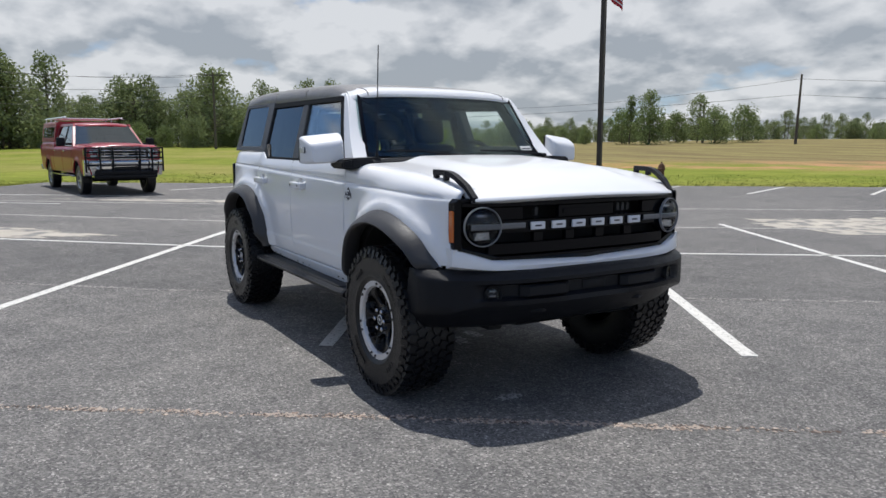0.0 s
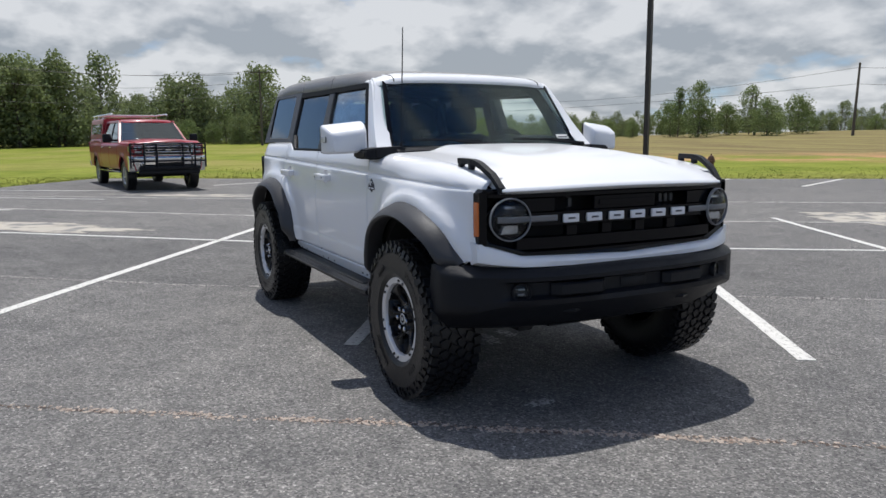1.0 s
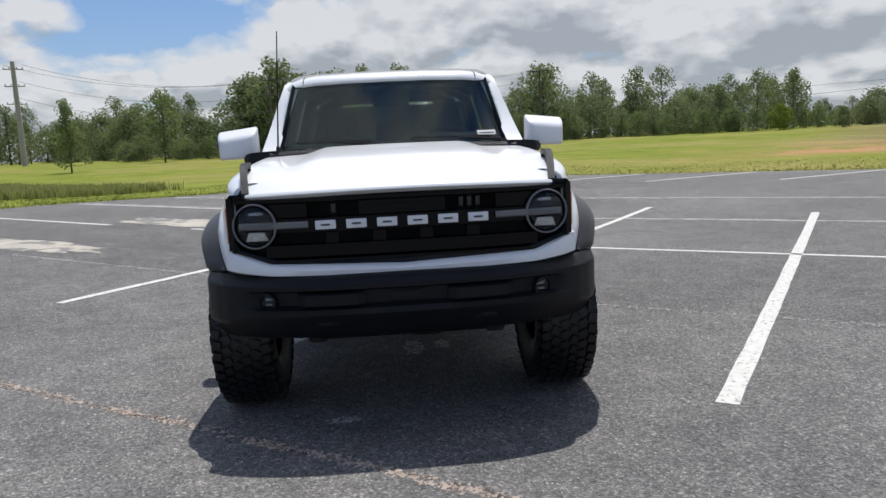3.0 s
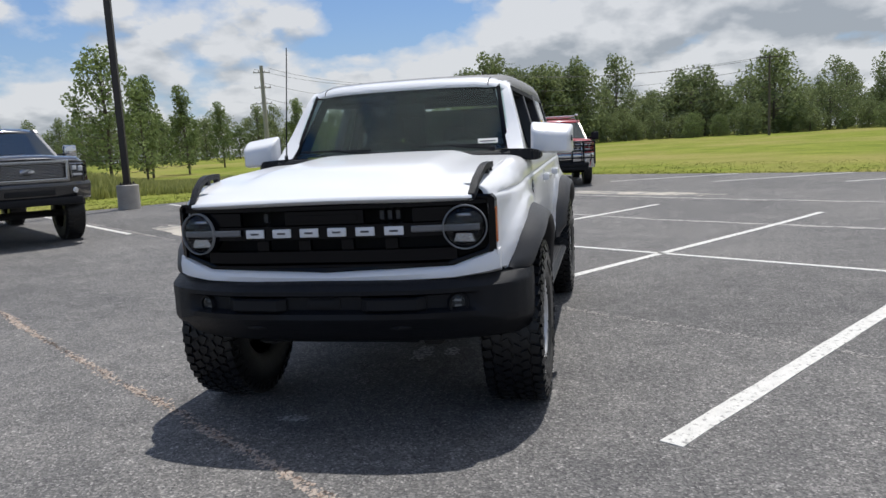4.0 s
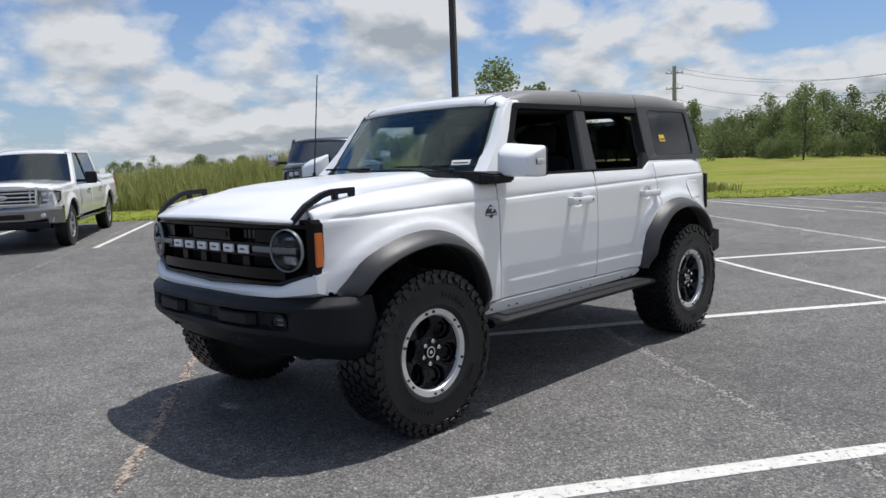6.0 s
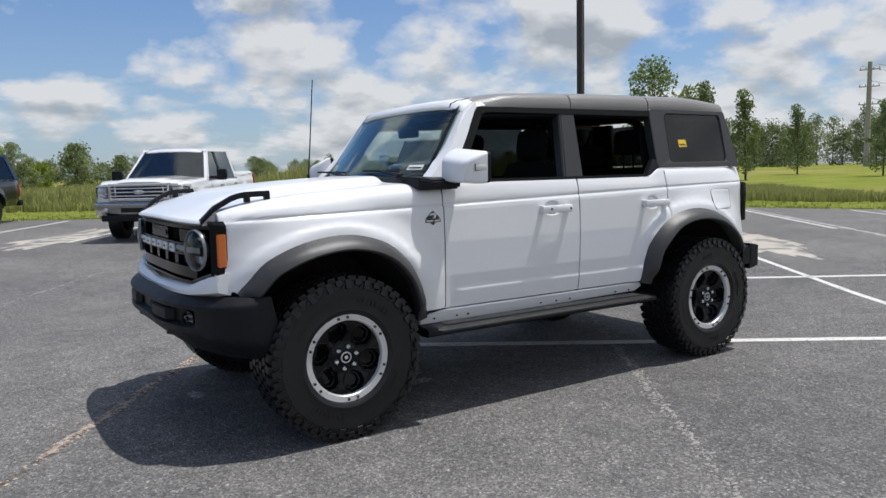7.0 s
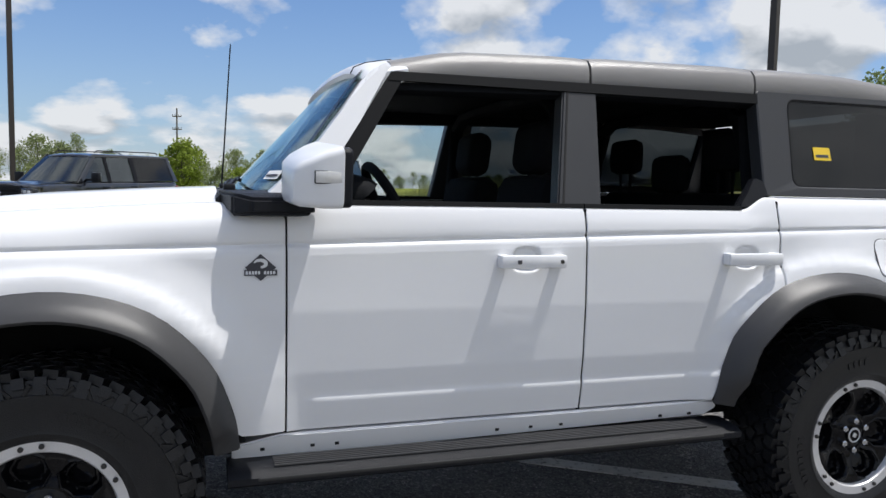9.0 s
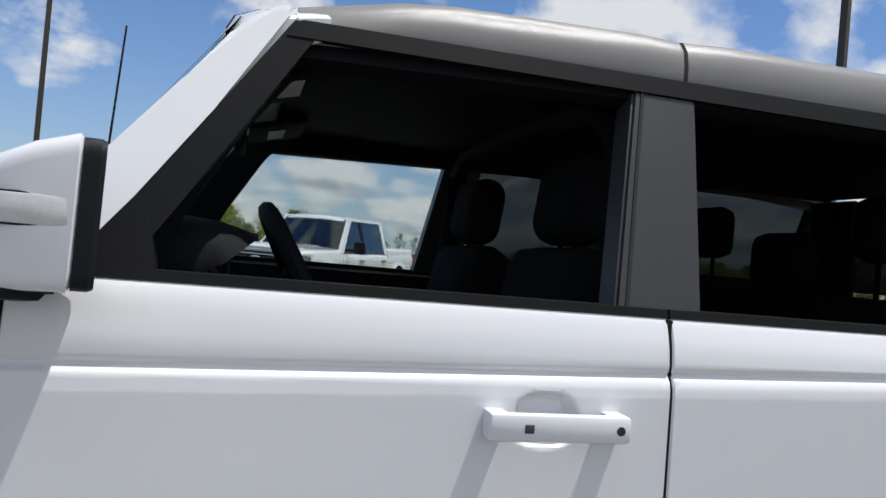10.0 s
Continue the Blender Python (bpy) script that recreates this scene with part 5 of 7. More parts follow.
    def nose(y, dx=0.0):
        return 2.192 - 0.092 * (abs(y) / 0.8) ** 4 + dx
    bm = bm_new()
    loft(bm, [[(nose(y, -0.055), y * 1.005, z) for y, z in outline], [(nose(y), y, z) for y, z in outline],
              [(nose(y, 0.004), y * 0.985, 1.02 + (z - 1.02) * 0.95) for y, z in outline], [(nose(y), y * 0.965, 1.02 + (z - 1.02) * 0.86) for y, z in outline], [(nose(y, -0.05), y * 0.96, 1.02 + (z - 1.02) * 0.84) for y, z in outline]], caps=False)
    grille = part("grille_frame", bm, M_GLOSS_BLACK, suv, "gloss black grille surround")
    bm = bm_new()
    prism(bm, outline, lambda u, v: (2.095 - 0.06 * (abs(u) / 0.8) ** 4, u * 0.98, v), (-0.02, 0, 0))
    part("grille_backing", bm, M_DEEP, grille)
    def grille_bar(name, y0, y1, z0, z1, dx, mat=M_GLOSS_BLACK, bev=0.006):
        bm = bm_new()
        n = max(2, int(abs(y1 - y0) / 0.12))
        loops = []
        for k in range(n + 1):
            y = y0 + (y1 - y0) * k / n
            x = nose(y, dx)
            loops.append([(x - 0.03, y, z0), (x, y, z0 + bev), (x, y, z1 - bev), (x - 0.03, y, z1)])
        loft(bm, loops)
        return part(name, bm, mat, grille, sharp=25)
    grille_bar("upper_bar", -0.78, 0.78, 1.140, 1.170, -0.006)
    grille_bar("middle_bar", -0.62, 0.62, 1.000, 1.076, -0.004)
    grille_bar("lower_bar", -0.64, 0.64, 0.885, 0.952, -0.010)
    grille_bar("lower_lip", -0.60, 0.60, 0.862, 0.885, 0.0)
    for y in (-0.33, -0.11, 0.11, 0.33):
        grille_bar("grille_post", y - 0.030, y + 0.030, 0.945, 1.005, -0.020)
    for y0, y1 in ((-0.62, -0.44), (-0.20, 0.20), (0.44, 0.62)):
        grille_bar("upper_panel", y0, y1, 1.070, 1.145, -0.012)
    for y in (-0.32, 0.28, 0.32, 0.36):
        grille_bar("duct_fin", y - 0.010, y + 0.010, 1.082, 1.136, -0.055, M_FLARE)
    grille_bar("duct_lip", -0.17, 0.17, 1.088, 1.126, -0.007)
    # six plain bright blocks with a dark slot
    for k in range(6):
        y = -0.355 + 0.1415 * k
        bm = bm_new()
        box(bm, (nose(y, 0.006), y, 1.038), (0.014, 0.094, 0.042), 0.004)
        blk = part("letter_block", bm, M_LETTER, grille)
        bm = bm_new()
        box(bm, (nose(y, 0.0135), y, 1.038), (0.002, 0.042, 0.009), 0.0005)
        part("block_slot", bm, M_INK, blk)
    # round headlights with a bar across
    for s in (1, -1):
        m = Matrix.Translation((2.128, s * 0.678, 1.042)) @ Matrix.Rotation(radians(-90 + s * 13), 4, "Z")
        bm = bm_new()
        lathe(bm, [(0.098, 0.026), (0.098, 0.034), (0.101, 0.039), (0.104, 0.038), (0.1065, 0.031), (0.1065, 0.024), (0.098, 0.026)], 48, m)
        lamp = part("headlight", bm, M_LAMP_RING, suv, "round headlight ring")
        bm = bm_new()
        lathe(bm, [(0.097, 0.028), (0.1055, 0.028), (0.109, -0.03)], 48, m)
        part("lamp_barrel", bm, M_GLOSS_BLACK, lamp)
        bm = bm_new()
        lathe(bm, [(0.0, -0.035), (0.05, -0.030), (0.08, -0.01), (0.094, 0.012)], 32, m)
        part("lamp_bowl", bm, M_GLOSS_BLACK, lamp)
        bm = bm_new()
        loft(bm, [[(2.148 - d, s * 0.678 - 0.036 - e, 1.012), (2.148 - d, s * 0.678 + 0.036 + e, 1.012), (2.142 - d, s * 0.678 + 0.052 + e, 0.972), (2.142 - d, s * 0.678 - 0.052 - e, 0.972)] for d, e in ((0.0, 0.0), (0.02, 0.005))])
        box(bm, (2.126, s * 0.678, 1.098), (0.03, 0.070, 0.018), 0.008)
        part("lamp_reflector", bm, M_REFLECTOR, lamp)
        bm = bm_new()
        lathe(bm, [(0.0, 0.052), (0.05, 0.048), (0.08, 0.040), (0.095, 0.030)], 32, m)
        part("lens", bm, M_LENS, lamp)
        bm = bm_new()
        loft(bm, [[(nose(y, d), s * y, 1.027), (nose(y, d + 0.006), s * y, 1.033), (nose(y, d + 0.006), s * y, 1.052), (nose(y, d), s * y, 1.058)] for y, d in ((0.435, 0.004), (0.52, 0.006), (0.60, 0.012), (0.66, 0.028), (0.755, 0.034))])
        part("light_bar", bm, M_LAMP_BAR, lamp, "grey daytime light bar")
        bm = bm_new()
        loft(bm, [[(x, s * y, z0), (x, s * (y - 0.01), z0), (x, s * (y - 0.01), z1), (x, s * y, z1)] for x, y, z0, z1 in ((2.038, 0.820, 0.965, 1.118), (2.046, 0.826, 0.962, 1.125), (2.080, 0.827, 0.960, 1.125), (2.088, 0.822, 0.965, 1.12))])
        part("side_marker", bm, M_AMBER, suv, "amber side marker lamp")
        bm = bm_new()
        loft(bm, [[(2.03, s * 0.80, z0), (2.035, s * 0.818, z0), (2.090, s * 0.820, z0 + 0.008), (2.112, s * 0.79, z0 + 0.008)] for z0 in (0.905, 1.165)])
        part("grille_end", bm, M_GLOSS_BLACK, suv)
    # white strip below the grille, wrapping to the fenders
    bm = bm_new()
    loops = []
    for k in range(-16, 17):
        y = 0.835 * k / 16
        zt = float(np.interp(abs(y), [0, 0.62, 0.80, 0.835], [0.842, 0.862, 0.922, 0.93]))
        zb = float(np.interp(abs(y), [0, 0.62, 0.80, 0.835], [0.800, 0.812, 0.832, 0.838]))
        x = 2.230 - 0.115 * (abs(y) / 0.835) ** 4 - 0.020 * smooth(abs(y), 0.76, 0.835)
        loops.append([(x - 0.06, y, zb - 0.02), (x, y, zb), (x + 0.004, y, (zt + zb) / 2), (x - 0.012, y, zt - 0.006), (x - 0.04, y, zt), (x - 0.10, y, zt)])
    loft(bm, loops)
    part("nose_strip", bm, M_WHITE, suv, sharp=50)
    for s in (1, -1):
        bm = bm_new()
        loft(bm, [[(x, s * y, zb), (x, s * y, zt), (x, s * (y - 0.05), zt), (x, s * (y - 0.05), zb)] for x, y, zb, zt in ((2.100, 0.828, 0.838, 0.925), (2.07, 0.832, 0.838, 0.91), (2.04, 0.832, 0.84, 0.91), (1.96, 0.85, 0.845, 0.90))])
        part("nose_corner", bm, M_WHITE, suv)
    # front bumper
    def bump_x(y):
        return float(np.interp(abs(y), [0, 0.30, 0.45, 0.60, 0.735, 0.84, 0.905, 0.945, 0.965, 0.97], [2.300, 2.294, 2.280, 2.247, 2.196, 2.135, 2.075, 2.018, 1.967, 1.925]))
    def recess(y):
        return 0.042 * (1 - smooth(abs(y), 0.66, 0.76))
    bm = bm_new()
    loops = []
    for k in range(-44, 45):
        y = 0.97 * math.sin(math.pi / 2 * k / 44) if abs(k) > 26 else 0.97 * math.sin(math.pi / 2 * 26 / 44) * k / 26
        x = bump_x(y)
        in_ = recess(y)
        end = smooth(abs(y), 0.70, 0.88)
        lip = 0.010 * (1 - smooth(abs(y), 0.20, 0.26))
        sec = [(x - 0.15, 0.812), (x - 0.075, 0.812), (x - 0.060, 0.806), (x - 0.030 - 0.02 * end, 0.798), (x - 0.014, 0.782), (x, 0.768), (x, 0.748), (x - in_ * 0.8, 0.738), (x - in_, 0.732),
               (x - in_, 0.672 - 0.012 * end), (x - in_ * 0.7, 0.664 - 0.012 * end), (x + 0.002 - lip, 0.656 - 0.02 * end), (x - 0.002, 0.630 - 0.03 * end), (x - 0.020, 0.612 - 0.03 * end),
               (x - 0.075, 0.560), (x - 0.150, 0.500), (x - 0.185, 0.482), (x - 0.24, 0.482)]
        loops.append([(max(px, 1.80 + 0.14 * (1 - abs(y)) if pz < 0.6 else 1.875), y, pz) for px, pz in sec])
    loft(bm, loops)
    bump = part("front_bumper", bm, M_BLACK_PLASTIC, suv, "black textured bumper", sharp=35)

    def in_recess(name, y0, y1, z0, z1, proud, mat=M_BLACK_PLASTIC):
        bm = bm_new()
        rows = []
        for k in range(9):
            y = y0 + (y1 - y0) * k / 8
            x = bump_x(y) - recess(y)
            p = proud * (0.3 if k in (0, 8) else 1.0)
            rows.append([(x - 0.02, y, z0), (x + p * 0.8, y, z0 + 0.002), (x + p, y, z0 + 0.010), (x + p, y, z1 - 0.012), (x + p * 0.7, y, z1 - 0.003), (x - 0.02, y, z1)])
        loft(bm, rows)
        return part(name, bm, mat, bump, sharp=25)

    in_recess("plate_mount", -0.085, 0.085, 0.676, 0.728, 0.012)
    for s in (1, -1):
        in_recess("bumper_insert", s * 0.19, s * 0.50, 0.666, 0.735, 0.040)
        m = Matrix.Translation((bump_x(0.64) - 0.046, s * 0.64, 0.690)) @ Matrix.Rotation(radians(-90 + s * 24), 4, "Z") @ Matrix.Diagonal((1.42, 1.1, 1.42, 1))
        bm = bm_new()
        lathe(bm, [(0.026, 0.0), (0.028, 0.020), (0.033, 0.022), (0.036, 0.012), (0.036, -0.01)], 24, m)
        fog = part("fog_lamp", bm, M_BLACK_PLASTIC, bump)
        bm = bm_new()
        for dz in (-0.009, 0.009):
            box(bm, m @ Vector((0, 0.002, dz)), (0.034, 0.008, 0.010), 0.003, Matrix.Rotation(radians(s * 24 - 90), 3, "Z"))
        lathe(bm, [(0.0, -0.008), (0.02, -0.006), (0.027, 0.002)], 20, m)
        part("fog_reflector", bm, M_FOG, fog)
        bm = bm_new()
        lathe(bm, [(0.0, 0.020), (0.02, 0.019), (0.028, 0.014)], 20, m)
        part("fog_lens", bm, M_LENS, fog)
        bm = bm_new()
        pts = [(2.15, s * 0.36 - 0.050, 0.585), (2.225, s * 0.36 - 0.050, 0.582), (2.242, s * 0.36, 0.581), (2.225, s * 0.36 + 0.050, 0.582), (2.15, s * 0.36 + 0.050, 0.585)]
        tube(bm, pts, 0.012, 8)
        part("tow_hook", bm, M_BLACK_PLASTIC, bump)
        bm = bm_new()
        tube(bm, [(1.62, s * 0.30, 0.43), (1.62, s * 0.46, 0.44), (1.60, s * 0.62, 0.45)], 0.022, 8)
        part("tie_rod", bm, M_DARK_METAL, suv)
    bm = bm_new()
    loft(bm, [[(2.10, y, 0.49), (2.12, y, 0.478), (1.85, y * 0.9, 0.430), (1.82, y * 0.9, 0.45)] for y in (-0.42, -0.2, 0.2, 0.42)])
    part("skid_plate", bm, M_DEEP, suv)
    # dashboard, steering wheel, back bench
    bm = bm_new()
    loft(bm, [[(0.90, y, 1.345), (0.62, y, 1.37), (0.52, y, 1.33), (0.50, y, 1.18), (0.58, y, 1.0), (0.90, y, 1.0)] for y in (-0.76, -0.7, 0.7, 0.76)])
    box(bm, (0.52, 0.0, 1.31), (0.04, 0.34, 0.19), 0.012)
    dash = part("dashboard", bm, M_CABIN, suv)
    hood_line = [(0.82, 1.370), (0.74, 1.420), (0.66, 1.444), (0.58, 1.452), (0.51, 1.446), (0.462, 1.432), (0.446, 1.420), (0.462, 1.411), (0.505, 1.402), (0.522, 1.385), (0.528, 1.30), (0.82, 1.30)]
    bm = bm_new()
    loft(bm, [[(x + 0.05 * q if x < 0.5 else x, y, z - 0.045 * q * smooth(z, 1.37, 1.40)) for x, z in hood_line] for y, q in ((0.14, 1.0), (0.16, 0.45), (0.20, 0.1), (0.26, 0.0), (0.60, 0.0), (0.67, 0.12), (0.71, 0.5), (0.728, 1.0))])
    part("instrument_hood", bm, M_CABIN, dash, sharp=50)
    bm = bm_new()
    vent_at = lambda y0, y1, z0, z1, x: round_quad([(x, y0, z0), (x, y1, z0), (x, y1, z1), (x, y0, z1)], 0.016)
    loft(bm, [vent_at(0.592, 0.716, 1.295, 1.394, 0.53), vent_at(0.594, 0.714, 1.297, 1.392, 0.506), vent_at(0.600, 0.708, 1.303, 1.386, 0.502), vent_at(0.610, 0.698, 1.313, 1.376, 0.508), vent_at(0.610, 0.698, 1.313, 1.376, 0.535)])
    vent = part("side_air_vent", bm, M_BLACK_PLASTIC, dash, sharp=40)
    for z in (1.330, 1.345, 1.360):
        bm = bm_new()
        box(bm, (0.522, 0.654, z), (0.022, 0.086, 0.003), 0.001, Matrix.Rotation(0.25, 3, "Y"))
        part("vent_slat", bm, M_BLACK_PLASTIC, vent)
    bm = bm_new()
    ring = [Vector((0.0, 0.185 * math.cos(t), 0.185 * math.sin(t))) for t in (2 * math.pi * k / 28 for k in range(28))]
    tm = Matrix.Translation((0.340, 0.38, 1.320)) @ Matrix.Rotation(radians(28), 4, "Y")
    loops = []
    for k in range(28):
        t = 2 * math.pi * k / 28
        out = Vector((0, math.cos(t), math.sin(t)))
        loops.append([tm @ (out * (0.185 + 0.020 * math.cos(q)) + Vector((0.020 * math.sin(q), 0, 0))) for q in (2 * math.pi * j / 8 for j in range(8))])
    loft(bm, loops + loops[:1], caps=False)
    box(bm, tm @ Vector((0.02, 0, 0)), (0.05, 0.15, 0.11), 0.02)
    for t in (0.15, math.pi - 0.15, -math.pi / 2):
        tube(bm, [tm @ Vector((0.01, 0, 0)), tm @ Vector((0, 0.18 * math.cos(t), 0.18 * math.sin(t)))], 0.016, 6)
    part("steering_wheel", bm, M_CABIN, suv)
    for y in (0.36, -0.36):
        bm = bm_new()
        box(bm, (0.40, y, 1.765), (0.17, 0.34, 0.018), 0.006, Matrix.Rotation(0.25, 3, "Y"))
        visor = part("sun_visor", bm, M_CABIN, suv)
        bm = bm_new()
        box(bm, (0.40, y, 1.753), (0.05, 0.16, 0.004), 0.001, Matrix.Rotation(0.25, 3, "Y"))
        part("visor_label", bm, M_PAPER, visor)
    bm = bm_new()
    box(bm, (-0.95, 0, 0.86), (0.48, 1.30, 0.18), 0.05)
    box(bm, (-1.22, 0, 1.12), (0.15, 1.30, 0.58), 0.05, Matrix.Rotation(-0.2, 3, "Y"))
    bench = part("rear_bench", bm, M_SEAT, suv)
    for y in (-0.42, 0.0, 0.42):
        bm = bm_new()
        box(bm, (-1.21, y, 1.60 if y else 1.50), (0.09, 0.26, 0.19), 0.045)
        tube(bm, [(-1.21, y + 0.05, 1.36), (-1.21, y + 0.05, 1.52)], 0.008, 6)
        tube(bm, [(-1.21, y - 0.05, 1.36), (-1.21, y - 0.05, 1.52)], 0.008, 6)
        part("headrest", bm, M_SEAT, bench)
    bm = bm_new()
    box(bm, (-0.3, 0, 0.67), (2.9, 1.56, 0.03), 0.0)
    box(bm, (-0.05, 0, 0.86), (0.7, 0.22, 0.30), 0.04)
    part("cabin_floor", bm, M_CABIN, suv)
    for x, y0 in ((-0.27, 0.60), (-1.14, 0.58)):
        bm = bm_new()
        tube(bm, [(x, -y0 - 0.10, 1.36), (x, -y0, 1.72), (x, -y0 + 0.12, 1.785), (x, 0, 1.80), (x, y0 - 0.12, 1.785), (x, y0, 1.72), (x, y0 + 0.10, 1.36)], 0.036, 8)
        part("roll_bar", bm, M_CABIN, suv)
    # fender aerial
    bm = bm_new()
    lathe(bm, [(0.0, 0.045), (0.010, 0.043), (0.014, 0.0)], 10, Matrix.Translation((0.955, -0.715, 1.365)) @ Matrix.Rotation(radians(90), 4, "X"))
    tube(bm, [(0.955, -0.715, 1.38), (0.94, -0.703, 1.60), (0.91, -0.675, 2.10)], [0.0055, 0.0045, 0.0035], 6)
    part("whip_aerial", bm, M_BLACK_PLASTIC, suv, "thin black whip aerial")
    # fuel flap
    line = round_quad([(-1.585, 0, 1.085), (-1.585, 0, 1.232), (-1.815, 0, 1.232), (-1.815, 0, 1.085)], 0.035)
    mid = Vector((-1.70, 0, 1.158))
    for nm, mat, rings in (("flap_seam", M_DEEP, ((1.03, -0.002), (1.03, 0.0008), (0.95, 0.0008))), ("fuel_flap", M_WHITE, ((1.0, -0.002), (1.0, 0.0012), (0.97, 0.0022), (0.75, 0.0022), (0.5, 0.0022), (0.25, 0.0022), (0.02, 0.0022)))):
        bm = bm_new()
        loft(bm, [[(q.x, side_y(q.x, q.z) + d, q.z) for q in (mid + (p - mid) * f for p in line)] for f, d in rings], caps=False)
        part(nm, bm, mat, suv)
    return suv


build_suv()

# ---- other parked vehicles ----
ROAD_WHEEL = {}


def road_wheel_meshes(r, w, key, rim_mat, rim_r):
    def keep(name, bm, mat, sharp=35):
        ob = part(name, bm, mat, sharp=sharp)
        ROAD_WHEEL[key, name] = ob.data
        bpy.data.objects.remove(ob)

    bm = bm_new()
    lathe(bm, [(rim_r, -w * 0.42), (rim_r + 0.03, -w * 0.49), (r - 0.05, -w * 0.5), (r - 0.012, -w * 0.42), (r, -w * 0.3), (r, w * 0.3), (r - 0.012, w * 0.42), (r - 0.05, w * 0.5), (rim_r + 0.03, w * 0.49), (rim_r, w * 0.42)], 40)
    n = 40
    for k in range(n):
        for row in range(3):
            t = 2 * math.pi * (k + 0.5 * (row % 2)) / n
            m = Matrix.Rotation(-t, 4, "Y") @ Matrix.Translation((r - 0.002, (row - 1) * w * 0.3, 0)) @ Matrix.Rotation(radians(18 * (row - 1)), 4, "X")
            bmesh.ops.create_cube(bm, size=1.0, matrix=m @ Matrix.Diagonal((0.016, w * 0.24, 0.035, 1)))
    keep("tyre", bm, M_RUBBER)
    bm = bm_new()
    lathe(bm, [(rim_r + 0.012, w * 0.44), (rim_r, w * 0.45), (rim_r - 0.015, w * 0.40), (rim_r - 0.02, 0.0), (rim_r, -w * 0.4)], 36)
    lathe(bm, [(0.0, w * 0.36), (0.05, w * 0.35), (0.075, w * 0.30), (0.08, w * 0.1)], 20)
    for k in range(6):
        t = k * math.pi / 3
        m = Matrix.Rotation(-t, 4, "Y")
        loft(bm, [[m @ Vector((rr, yy, -hw)), m @ Vector((rr, yy, hw)), m @ Vector((rr, yy - 0.04, hw)), m @ Vector((rr, yy - 0.04, -hw))] for rr, yy, hw in ((0.05, w * 0.33, 0.030), (rim_r * 0.6, w * 0.36, 0.024), (rim_r - 0.005, w * 0.40, 0.036))])
    keep("rim", bm, rim_mat)
    bm = bm_new()
    lathe(bm, [(0.0, 0.01), (rim_r - 0.03, 0.0), (rim_r - 0.02, -0.03)], 24)
    keep("brake_shield", bm, M_DEEP)


road_wheel_meshes(0.40, 0.26, "road", M_ALLOY, 0.235)
road_wheel_meshes(0.47, 0.32, "lifted", M_BLACK_WHEEL, 0.25)


